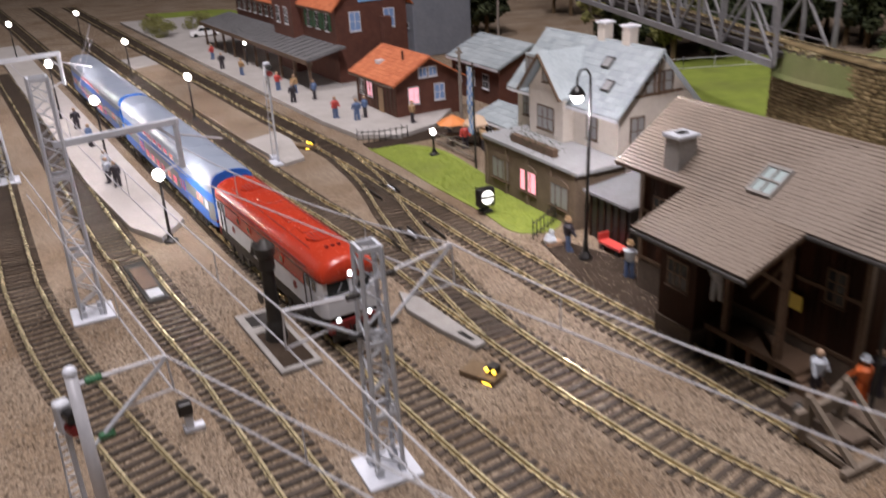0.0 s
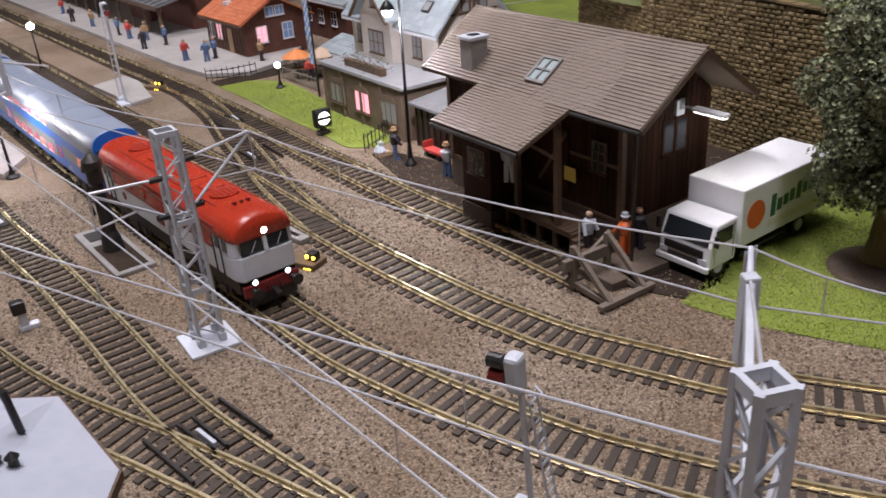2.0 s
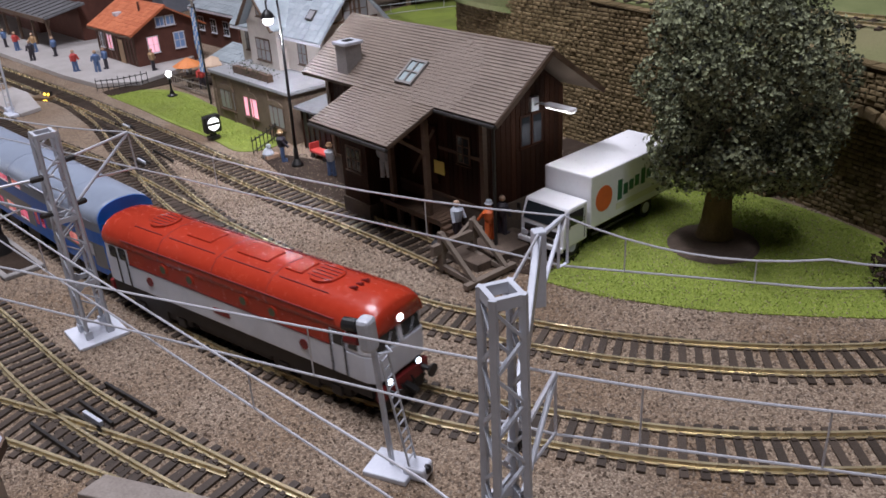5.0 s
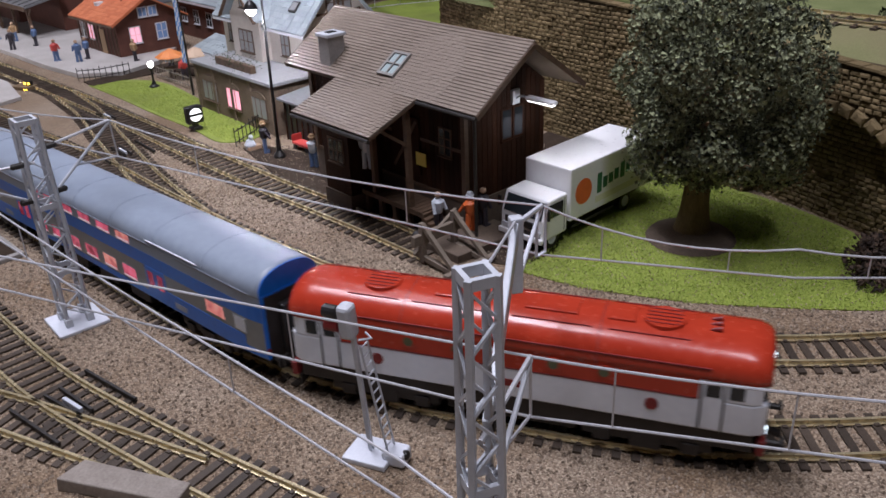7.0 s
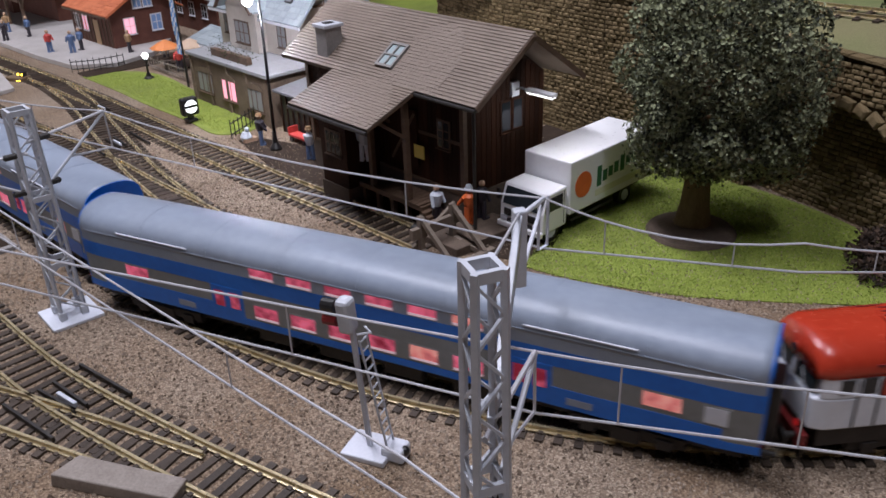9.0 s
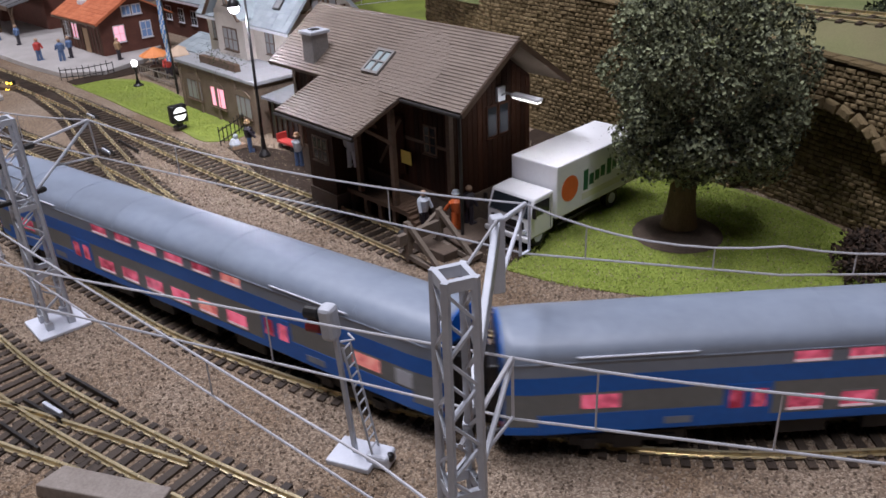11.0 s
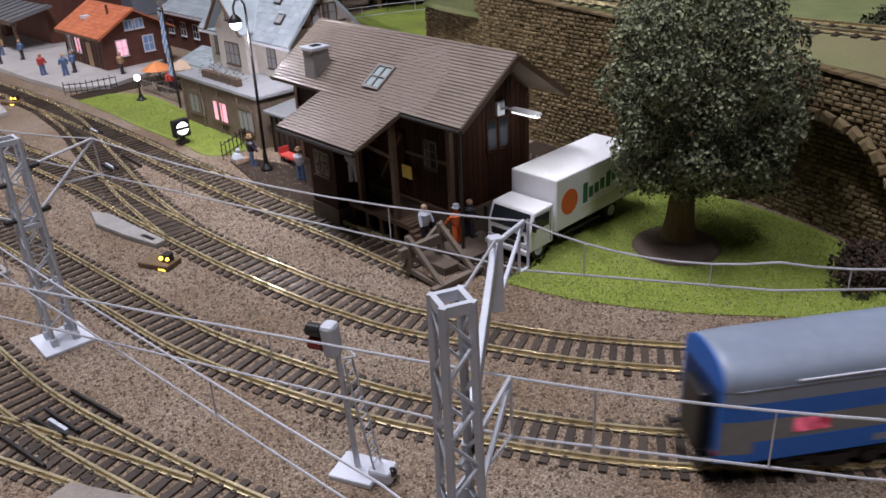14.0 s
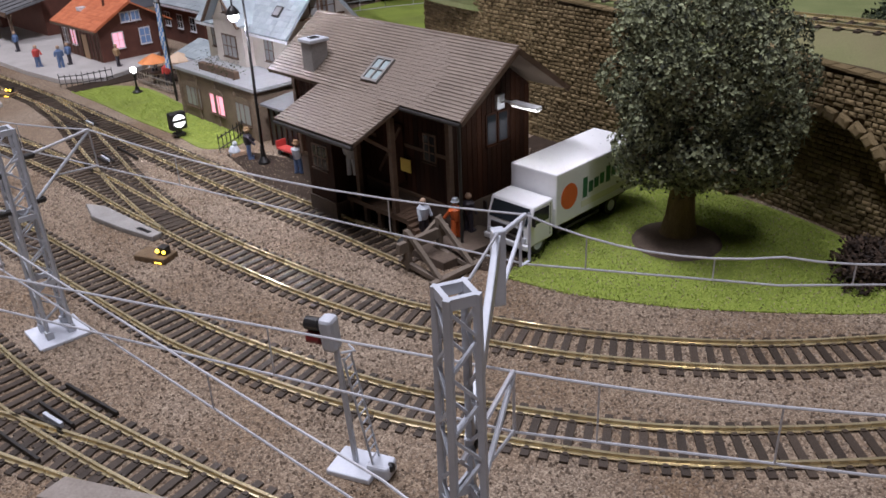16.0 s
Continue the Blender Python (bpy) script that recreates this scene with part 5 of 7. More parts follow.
def cantilever(mast_xy, z_top, z_low, tip, tip_z, wire_z, label, high=None):
    """An arm from the mast to the wire pair: tie, strut, registration arm, insulators."""
    root = thing("cantilever_arm", label, "catenary arm", at(mast_xy[0], mast_xy[1], 0), "cantilever arms")
    dx, dy = tip[0] - mast_xy[0], tip[1] - mast_xy[1]
    part("tie_bar", Geo().tube((0, 0, z_top), (dx, dy, tip_z), 0.055, 7), WIRE, root)
    part("strut", Geo().tube((0, 0, z_low), (dx, dy, tip_z - 0.05), 0.06, 7), GREY_PLASTIC, root)
    part("dropper", Geo().tube((dx, dy, tip_z), (dx * 1.02, dy * 1.02, wire_z), 0.035, 6), WIRE, root)
    part("steady_arm", Geo().tube((dx * 0.45, dy * 0.45, (z_low + tip_z) / 2 - 0.1), (dx * 1.02, dy * 1.02, wire_z), 0.04, 6), WIRE, root)
    for f, zz in ((0.16, z_top + (tip_z - z_top) * 0.16), (0.16, z_low + (tip_z - z_low) * 0.16)):
        ins = Geo()
        for k in range(4):
            c = f + k * 0.035
            ins.ball((dx * c, dy * c, zz), 0.12, 8, 6)
        green = "green" in label
        part("insulator", ins, GREEN_PAINT if green else IRON, root, "dark green insulator" if green else "black insulator")
    return root


def wire_pair(points, label, sag=0.0, drops=2):
    """A carrier and a contact wire through (x, y, carrier z, contact z) points, with droppers."""
    root = thing("overhead_wire", label, "overhead wire", group="overhead wires")
    for name, k in (("carrier_wire", 2), ("contact_wire", 3)):
        pts = []
        for a, b in zip(points[:-1], points[1:]):
            for s in np.linspace(0, 1, 9)[:-1]:
                d = sag * 4 * s * (1 - s) if k == 2 else 0.0
                pts.append((a[0] + (b[0] - a[0]) * s, a[1] + (b[1] - a[1]) * s, a[k] + (b[k] - a[k]) * s - d))
        pts.append((points[-1][0], points[-1][1], points[-1][k]))
        part(name, Geo().path(pts, 0.031, 6), WIRE, root)
    for a, b in zip(points[:-1], points[1:]):
        for j in range(drops):
            s = (j + 0.5) / drops
            x, y = a[0] + (b[0] - a[0]) * s, a[1] + (b[1] - a[1]) * s
            part("dropper_wire", Geo().tube((x, y, a[2] + (b[2] - a[2]) * s - sag * 4 * s * (1 - s)), (x, y, a[3] + (b[3] - a[3]) * s), 0.022, 5), WIRE, root)


lattice_mast(-3.05, 23.3, 8.6, 28, "grey lattice mast on a pale square foot plate", 0.34)
lattice_mast(8.5, 2.65, 11.0, 8, "tall grey lattice mast close to the edge", 0.25, base=True)
lattice_mast(-18.95, 35.85, 11.9, 30, "grey lattice mast carrying a long cross beam", 0.4)
lattice_mast(-35.3, 58.3, 11.9, 30, "far grey lattice mast carrying a cross beam", 0.4)
cantilever((-3.05, 23.3), 7.3, 5.2, (-0.5, 25.2), 7.7, 6.2, "grey cantilever arm with dark insulators")
cantilever((-3.05, 23.3), 6.9, 5.2, (-5.6, 22.0), 7.0, 5.7, "grey cantilever arm reaching over the side track")
cantilever((-10.75, 18.7), 6.6, 4.4, (-8.6, 20.0), 6.7, 5.6, "tubular cantilever arm with green insulators")
cantilever((8.5, 2.65), 7.6, 5.6, (10.13, 4.83), 7.7, 6.2, "grey cantilever arm low on the tall mast")


def long_bracket():
    root = thing("outrigger_bracket", "long flat grey bracket reaching from the tall mast", "catenary bracket", at(8.5, 2.65, 0))
    part("boom", Geo().beam((0.2, 0.3, 7.6), (2.2, 5.0, 9.2), 0.16, 0.5), GREY_PLASTIC, root, bevel=0.03)
    part("hanger", Geo().box(2.05, 2.35, 4.85, 5.15, 7.6, 9.5), GREY_PLASTIC, root, bevel=0.04)
    part("tie_bar", Geo().tube((2.2, 5.0, 9.3), (4.28, 9.25, 7.75), 0.07, 8), PALE_PLASTIC, root)
    part("strut", Geo().tube((2.2, 5.0, 7.7), (4.28, 9.25, 7.7), 0.06, 8), PALE_PLASTIC, root)
    part("loop", Geo().path([(4.1, 9.1, 7.75), (4.1, 9.1, 6.25), (4.45, 9.35, 6.25), (4.45, 9.35, 7.75)], 0.05, 6), PALE_PLASTIC, root)
    part("stay", Geo().tube((0, 0, 10.8), (2.2, 5.0, 9.4), 0.035, 6), WIRE, root)


long_bracket()
for bx, by in ((-18.95, 35.85), (-35.3, 58.3)):
    r = thing("cross_beam", "long grey cross beam with a drop post over the track", "catenary beam", at(bx, by, 0), "cross beams")
    part("beam", Geo().beam((0, 0, 8.75), (4.9, 3.0, 8.95), 0.26, 0.34), GREY_PLASTIC, r, bevel=0.04)
    part("drop_post", Geo().beam((4.75, 2.9, 9.0), (4.75, 2.9, 6.6), 0.24), GREY_PLASTIC, r, bevel=0.04)
    part("brace", Geo().beam((4.0, 2.45, 8.8), (4.72, 2.88, 8.0), 0.14), GREY_PLASTIC, r)
    part("steady_arm", Geo().tube((4.75, 2.9, 6.9), (3.4, 2.1, 6.3), 0.05, 6), WIRE, r)
    part("steady_arm", Geo().tube((4.75, 2.9, 8.3), (6.6, 4.0, 7.7), 0.05, 6), WIRE, r)
wire_pair([(-40, 88, 7.7, 6.2), (-30.0, 62.2, 7.7, 6.2), (-13.9, 38.4, 7.7, 6.2), (-0.5, 25.2, 7.7, 6.2), (12.8, 11.9, 7.75, 6.2), (18.8, 8.6, 7.05, 6.2), (26, 6.4, 7.6, 6.2), (60, 6.5, 7.7, 6.2)], "thin grey overhead wire pair above the main track", 0.5)
wire_pair([(-37, 66, 7.4, 6.0), (-20, 42, 7.2, 5.8), (-5.6, 22.0, 7.0, 5.7), (7.2, 3.6, 6.7, 5.7), (12, -4, 6.6, 5.6)], "thin grey overhead wire pair above the side track", 0.15)
wire_pair([(-22, 38, 6.9, 5.7), (-8.6, 20.0, 6.7, 5.6), (10.13, 4.83, 7.7, 6.2), (16.2, 1.8, 7.5, 6.1), (27, -3, 7.4, 6.0)], "thin grey overhead wire pair above the joining track", 0.1)


def tube_post():
    root = thing("tubular_mast", "silver tubular post with a grey signal box behind", "catenary mast", at(-10.75, 18.7, 0))
    part("post", Geo().tube((0, 0, 0), (0, 0, 7.0), 0.2, 14, 0.17), WIRE, root, "silver tube", smooth=True)
    part("cap", Geo().ball((0, 0, 7.0), 0.2, 12, 8), PALE_PLASTIC, root)
    part("foot", Geo().box(-0.55, 0.55, -0.55, 0.55, 0, 0.4), PALE_PLASTIC, root, bevel=0.06)


tube_post()


def colour_signal(x, y, rz, height, label, lean=(0, 0), group="light signals"):
    root = thing("light_signal", label, "railway signal", at(x, y, 0, rz, *lean), group)
    part("foot_plate", Geo().box(-0.75, 0.75, -0.6, 0.6, 0, 0.22), PALE_PLASTIC, root, bevel=0.05)
    part("relay_box", Geo().box(0.5, 1.25, -0.3, 0.35, 0.0, 0.5), PALE_PLASTIC, root, bevel=0.1)
    part("knob", Geo().ball((1.2, 0, 0.35), 0.16, 12, 8), BLACK, root)
    part("post", Geo().box(-0.065, 0.065, -0.065, 0.065, 0.2, height - 0.6), GREY_PLASTIC, root)
    for s in (-1, 1):
        part("ladder_rail", Geo().beam((0.75, s * 0.2, 0.3), (0.32, s * 0.2, height - 1.2), 0.05), GREY_PLASTIC, root)
    for k in range(13):
        f = k / 12
        part("rung", Geo().tube((0.75 - 0.43 * f, -0.2, 0.4 + (height - 1.7) * f), (0.75 - 0.43 * f, 0.2, 0.4 + (height - 1.7) * f), 0.03, 5), GREY_PLASTIC, root)
    part("cage", Geo().path([(0.3, -0.22, height - 1.0), (0.62, 0, height - 1.0), (0.3, 0.22, height - 1.0)], 0.035), GREY_PLASTIC, root)
    head = part("signal_head", Geo().box(-0.34, 0.12, -0.25, 0.25, height - 1.1, height), GREY_PLASTIC, root, "grey rounded signal head", bevel=0.13)
    for k, mat in enumerate((BLACK, DARK_RED)):
        z = height - 0.32 - 0.45 * k
        part("hood", Geo().tube((-0.42, 0, z), (-0.85, 0, z), 0.2, 12), mat, head)


colour_signal(7.4, 11.95, -38, 5.45, "grey light signal with ladder on a pale foot", (1.85, -2.35))
colour_signal(-14.9, 60.4, 120, 7.8, "tall grey light signal between the tracks")
colour_signal(-12.2, 20.2, 140, 5.2, "pale grey light signal behind the tube post")


# ---- small things beside the tracks ----
OLD_TIMBER = surface("weathered brown-grey timber", (0.10, 0.078, 0.058), (0.22, 0.175, 0.135), 160, 0.8, 0, 0.4)


def buffer_stop():
    root = thing("buffer_stop", "bleached timber buffer stop at the siding's end", "buffer stop", at(12.75, 24.1, 0, -60.4))
    for y in (-0.95, 0.95):
        part("ground_beam", Geo().beam((-1.1, y, 0.38), (1.5, y, 0.2), 0.22), OLD_TIMBER, root)
        part("raker", Geo().beam((-0.7, y, 1.95), (1.35, y, 0.3), 0.2), OLD_TIMBER, root)
        part("upright", Geo().beam((-0.7, y, 0.1), (-0.7, y, 2.0), 0.24), OLD_TIMBER, root)
        part("buffer", Geo().tube((-0.8, y, 1.25), (-1.15, y, 1.25), 0.26, 14), IRON, root)
    part("buffer_beam", Geo().box(-0.86, -0.6, -1.5, 1.5, 1.0, 1.5), OLD_TIMBER, root, bevel=0.03)
    part("cross_beam", Geo().box(1.2, 1.5, -1.5, 1.5, 0.1, 0.35), OLD_TIMBER, root, bevel=0.03)
    part("diagonal", Geo().beam((-0.9, -1.3, 0.5), (-0.9, 1.3, 1.9), 0.16), OLD_TIMBER, root)


buffer_stop()


def dwarf_signal():
    root = thing("dwarf_signal", "black disc signal with two lit white segments", "railway signal", at(0.75, 48.2, 0.1, 120))
    part("foot", Geo().box(-0.35, 0.35, -0.35, 0.35, 0, 0.2), BLACK, root, bevel=0.04)
    part("stem", Geo().box(-0.16, 0.16, -0.16, 0.16, 0.2, 0.5), BLACK, root)
    head = part("case", Geo().box(-0.32, 0.28, -0.58, 0.58, 0.42, 1.62), BLACK, root, bevel=0.12)
    for s in (-1, 1):
        pts = [(0.44 * math.cos(a), 0.44 * math.sin(a)) for a in np.linspace(0.22, math.pi - 0.22, 10)]
        part("white_segment", Geo().prism([(px, 1.05 + s * pz) for px, pz in pts], -0.34, -0.3), glow("lit white signal pane", (1, 1, 1), 1.6), head, m=pose(0, 0, 0, 0, 0, -90))


dwarf_signal()


def marker_box():
    root = thing("point_lantern", "brown point motor box with an amber lantern", "point lantern", at(0.5, 29.2, 0.0, -35), "point lanterns")
    part("box", Geo().box(-1.0, 0.75, -0.55, 0.5, 0, 0.3), BARK, root, bevel=0.05)
    part("lamp_case", Geo().box(0.15, 0.6, -0.2, 0.25, 0.3, 0.7), IRON, root, bevel=0.05)
    part("lens", Geo().ball((0.2, -0.22, 0.52), 0.1, 12, 8), AMBER_GLOW, root)
    part("lens", Geo().ball((0.55, -0.22, 0.5), 0.09, 12, 8), AMBER_GLOW, root)
    part("slot", Geo().box(0.2, 0.6, -0.57, -0.54, 0.06, 0.12), AMBER_GLOW, root)
    return root


copy_thing(marker_box(), at(-13.4, 64.6, 0.0, -30))


def slab_cover():
    pts = [(-3.75, 37.0), (-3.2, 35.0), (-1.5, 32.9), (0.1, 31.2), (0.55, 31.6), (-0.9, 33.7), (-2.6, 36.2)]
    root = thing("cable_duct", "long grey concrete duct cover beside the turnout", "duct cover")
    part("cover", Geo().slab(pts, 0, 0.3), CONCRETE, root, bevel=0.06)
    part("slot", Geo().slab([(-0.75, 32.5), (-0.1, 31.7), (0.05, 31.85), (-0.55, 32.6)], 0.3, 0.32), BLACK, root)


slab_cover()


def water_crane():
    root = thing("water_crane", "black water crane column in a grey concrete basin", "water crane", at(-8.95, 32.6, 0, -57))
    b = part("basin", Geo().box(-3.3, 3.0, -0.95, 0.95, 0, 0.22), CONCRETE, root, "grey concrete basin rim", bevel=0.05)
    part("sump", Geo().box(-0.9, 2.7, -0.7, 0.7, 0.22, 0.235), DARK_EARTH, b)
    part("grate", Geo().box(-2.8, -1.6, -0.6, 0.6, 0.22, 0.25), IRON, b)
    part("column", Geo().lathe([(0.52, 0.22), (0.44, 0.9), (0.33, 1.2), (0.28, 3.6), (0.36, 3.7), (0.36, 4.3), (0.45, 4.4), (0.46, 4.75), (0.28, 4.95), (0.12, 5.1)], 18), IRON, root, "dark iron column", smooth=False)
    part("spout", Geo().path([(0, 0, 4.1), (-0.9, 0.1, 4.2), (-1.9, 0.15, 4.15), (-2.3, 0.15, 3.6)], 0.16, 8), IRON, root)
    part("wheel", Geo().lathe([(0.3, 0), (0.3, 0.08)], 14), IRON, root, m=pose(0.2, -0.5, 2.5, 90, 0, 0))


water_crane()


def track_hatch():
    root = thing("inspection_hatch", "dark uncoupler hatch between the rails", "track hatch", at(-17.6, 39.4, 0.08, -56))
    part("frame", Geo().box(-2.9, 2.9, -0.55, 0.55, 0, 0.1), BLACK, root, bevel=0.03)
    part("plate", Geo().box(-2.0, 1.2, -0.42, 0.42, 0.1, 0.15), TIMBER, root, bevel=0.03)
    part("magnet", Geo().box(1.4, 2.5, -0.36, 0.36, 0.1, 0.16), GREY_PLASTIC, root, bevel=0.05)


track_hatch()
r = thing("shunting_lantern", "small grey ground lantern with a black head", "ground lantern", at(-10.85, 25.85, 0, 30))
part("base", Geo().box(-0.25, 0.55, -0.2, 0.2, 0, 0.25), PALE_PLASTIC, r, bevel=0.06)
part("stem", Geo().box(-0.16, 0.16, -0.16, 0.16, 0.2, 0.95), PALE_PLASTIC, r, bevel=0.04)
part("head", Geo().box(-0.34, 0.2, -0.26, 0.26, 0.8, 1.35), BLACK, r, bevel=0.08)


# guard timbers and check rails of the turnouts
def turnout(frog_xy, rz, label):
    root = thing("turnout_frog", label, "railway switch", at(frog_xy[0], frog_xy[1], 0, rz), "turnout frogs")
    part("frog", Geo().prism([(-0.55, 0.1), (-0.55, 0.29), (0.55, 0.29), (0.55, 0.1)], -0.07, 0.07), GREY_PLASTIC, root, "silver metal frog", bevel=0.02)
    part("wing_rail", Geo().beam((-1.3, 0.28, 0.2), (0.9, 0.2, 0.2), 0.1, 0.16), IRON, root)
    part("wing_rail", Geo().beam((-1.3, -0.28, 0.2), (0.9, -0.2, 0.2), 0.1, 0.16), IRON, root)
    part("check_rail", Geo().beam((-1.5, 1.42, 0.2), (1.6, 1.42, 0.2), 0.1, 0.16), IRON, root)
    part("check_rail", Geo().beam((-1.5, -1.42, 0.2), (1.6, -1.42, 0.2), 0.1, 0.16), IRON, root)


turnout((-2.2, 17.05), -50, "silver turnout frog with dark check rails")
turnout((-3.6, 44.7), -62, "dark turnout frog where the crossover meets")
turnout((-5.6, 53.2), -60, "dark turnout frog in the station throat")


# ---- lamps ----
def globe_lamp(x, y, height, watts, label, r=0.34, light=True, group="globe lamps"):
    root = thing("globe_lamp", label, "street lamp", at(x, y, 0), group)
    part("foot", Geo().lathe([(0.42, 0), (0.42, 0.12), (0.2, 0.25), (0.14, 0.5)], 14), BLACK, root)
    part("post", Geo().tube((0, 0, 0.3), (0, 0, height - 0.3), 0.1, 10, 0.07), BLACK, root, smooth=True)
    part("collar", Geo().lathe([(0.1, height - 0.5), (0.22, height - 0.38), (0.2, height - 0.3)], 12), BLACK, root)
    ball = part("globe", Geo().ball((0, 0, height), r, 18, 12), LAMP_GLOW, root, "glowing white globe", smooth=True)
    ball.visible_shadow = False
    if light:
        lamp("globe_light", "POINT", x, y, height, 1.6 * watts, (1.0, 0.93, 0.95), r)


for lx, ly, lz, lw in ((-18.2, 45.3, 4.2, 0.10), (-28.6, 61.3, 5.3, 0.10), (-39.5, 76.7, 5.6, 0.12), (-26.1, 75.4, 4.1, 0.08), (-40.7, 97.7, 4.3, 0.10)):
    globe_lamp(lx, ly, lz, lw, "black post lamp with a glowing white globe on the platform")
globe_lamp(-57, 121.5, 5.2, 0.1, "far black post lamp with glowing globe", light=False)
globe_lamp(-62, 112, 5.2, 0.1, "far black post lamp with glowing globe", light=False)
globe_lamp(-3.0, 61.2, 1.85, 0.02, "small black garden lamp with a white globe on the lawn", 0.24, light=False)
globe_lamp(-27.5, 101, 3.0, 0.02, "small white lamp under the station canopy", 0.2, light=False)


def arc_lamp():
    root = thing("arc_street_lamp", "tall black street lamp with curved arm and bright white head", "street lamp", at(6.0, 40.7, 0))
    part("foot", Geo().lathe([(0.36, 0), (0.36, 0.2), (0.16, 0.5), (0.12, 1.2)], 14), BLACK, root)
    part("post", Geo().tube((0, 0, 0.4), (0.1, 0, 9.4), 0.11, 10, 0.07), BLACK, root, smooth=True)
    part("arm", Geo().path([(0.1, 0, 9.4), (0.08, 0.0, 9.9), (-0.1, 0, 10.2), (-0.4, 0, 10.15), (-0.55, 0, 9.8), (-0.55, 0, 9.3)], 0.06, 8), BLACK, root)
    part("shade", Geo().lathe([(0.12, 9.4), (0.3, 9.2), (0.42, 8.95), (0.36, 8.95)], 16, (-0.55, 0, 0)), BLACK, root)
    bulb = part("bulb", Geo().ball((-0.55, 0, 8.85), 0.3, 14, 10), glow("dazzling lamp head", (1, 0.97, 1.0), 30), root, smooth=True)
    bulb.visible_shadow = False
    lamp("street_light", "POINT", 5.45, 40.7, 8.6, 0.32, (0.92, 0.9, 1.0), 0.25)


arc_lamp()


# ---- houses ----
SLATE = surface("blue-grey slate roof", (0.24, 0.28, 0.30), (0.40, 0.45, 0.47), 70, 0.55, 0, 0.2, random_amount=0.3, dirt=(0.16, 0.18, 0.18), dirt_scale=30)
SLATE_JOINED = surface("blue-grey slate roof row", (0.24, 0.28, 0.30), (0.40, 0.45, 0.47), 70, 0.55, 0, 0.2, random_amount=0.3, island=True, dirt=(0.16, 0.18, 0.18), dirt_scale=30)
RENDER_WALL = surface("cream plaster", (0.54, 0.48, 0.42), (0.68, 0.62, 0.55), 50, 0.85, 0, 0.2, dirt=(0.38, 0.34, 0.30), dirt_scale=25)
ORANGE_TILE = surface("orange clay tile", (0.46, 0.12, 0.05), (0.66, 0.22, 0.10), 70, 0.6, 0, 0.2, random_amount=0.35)
ORANGE_JOINED = surface("orange clay tile row", (0.46, 0.12, 0.05), (0.66, 0.22, 0.10), 70, 0.6, 0, 0.2, random_amount=0.35, island=True)
BRICK = surface("dark red-brown brick", (0.075, 0.025, 0.016), (0.16, 0.06, 0.04), 150, 0.8, 0, 0.4, dirt=(0.05, 0.025, 0.02), dirt_scale=40)
BROWN_STONE = surface("brown stone facing", (0.10, 0.07, 0.045), (0.22, 0.16, 0.11), 90, 0.85, 0, 0.5, fine=700)
FLAT_ROOF = surface("pale grey roofing felt", (0.23, 0.235, 0.24), (0.33, 0.335, 0.34), 50, 0.85, 0, 0.3, dirt=(0.28, 0.27, 0.26))
WINDOW_WHITE = surface("white window paint", (0.62, 0.62, 0.66), (0.74, 0.74, 0.78), 90, 0.5)
PALE_PANE = glass("pale curtain glass", (0.30, 0.30, 0.30), 0.15)
LIT_PINK = glow("warm pink lit room", (1.0, 0.45, 0.55), 0.9)
BLUE_PANE = glass("sky blue glass", (0.22, 0.35, 0.62), 0.15)
CANOPY_GREY = surface("dark canopy felt", (0.10, 0.10, 0.10), (0.20, 0.20, 0.21), 60, 0.7, 0, 0.3)


def gable_house(root, x0, x1, y0, y1, eave, ridge, base, wall_mat, tile, tile_joined, over=0.5, course=0.42, tile_w=0.6, limit=260, near=(0, 0)):
    """Walls with two gables and a tiled roof whose ridge runs along x."""
    ym = (y0 + y1) / 2
    slope = (ridge - eave) / (ym - y0)
    part("wall", Geo().box(x0, x1, y0, y1, base, eave), wall_mat, root)
    for x, s in ((x0, 1), (x1, -1)):
        part("gable", Geo().add([(x, y0, eave), (x, y1, eave), (x, ym, ridge - 0.1), (x + s * 0.25, y0, eave), (x + s * 0.25, y1, eave), (x + s * 0.25, ym, ridge - 0.1)],
                                [(0, 1, 2), (5, 4, 3), (0, 3, 4, 1), (1, 4, 5, 2), (2, 5, 3, 0)]), wall_mat, root)
    for s, ya in ((-1, y0), (1, y1)):
        yo = ya + s * over
        zo = eave - slope * over
        deck = part("roof", Geo().add([(x0 - over, yo, zo - 0.12), (x1 + over, yo, zo - 0.12), (x1 + over, ym, ridge - 0.12), (x0 - over, ym, ridge - 0.12),
                                       (x0 - over, yo, zo), (x1 + over, yo, zo), (x1 + over, ym, ridge), (x0 - over, ym, ridge)],
                                      [(0, 3, 2, 1), (4, 5, 6, 7), (0, 1, 5, 4), (1, 2, 6, 5), (2, 3, 7, 6), (3, 0, 4, 7)]), tile, root)
        if s < 0:
            pieces("roof_tile", deck, slope_frames(x0 - over, x1 + over, yo, zo, ym, ridge, tile_w, course), tile, tile_joined, near, limit, 0.1)
        part("eave_board", Geo().box(x0 - over, x1 + over, yo - 0.06, yo + 0.06, zo - 0.2, zo - 0.02), WINDOW_WHITE if tile is SLATE else TIMBER, root)
    part("ridge_cap", Geo().box(x0 - over, x1 + over, ym - 0.12, ym + 0.12, ridge - 0.02, ridge + 0.1), tile, root, bevel=0.03)


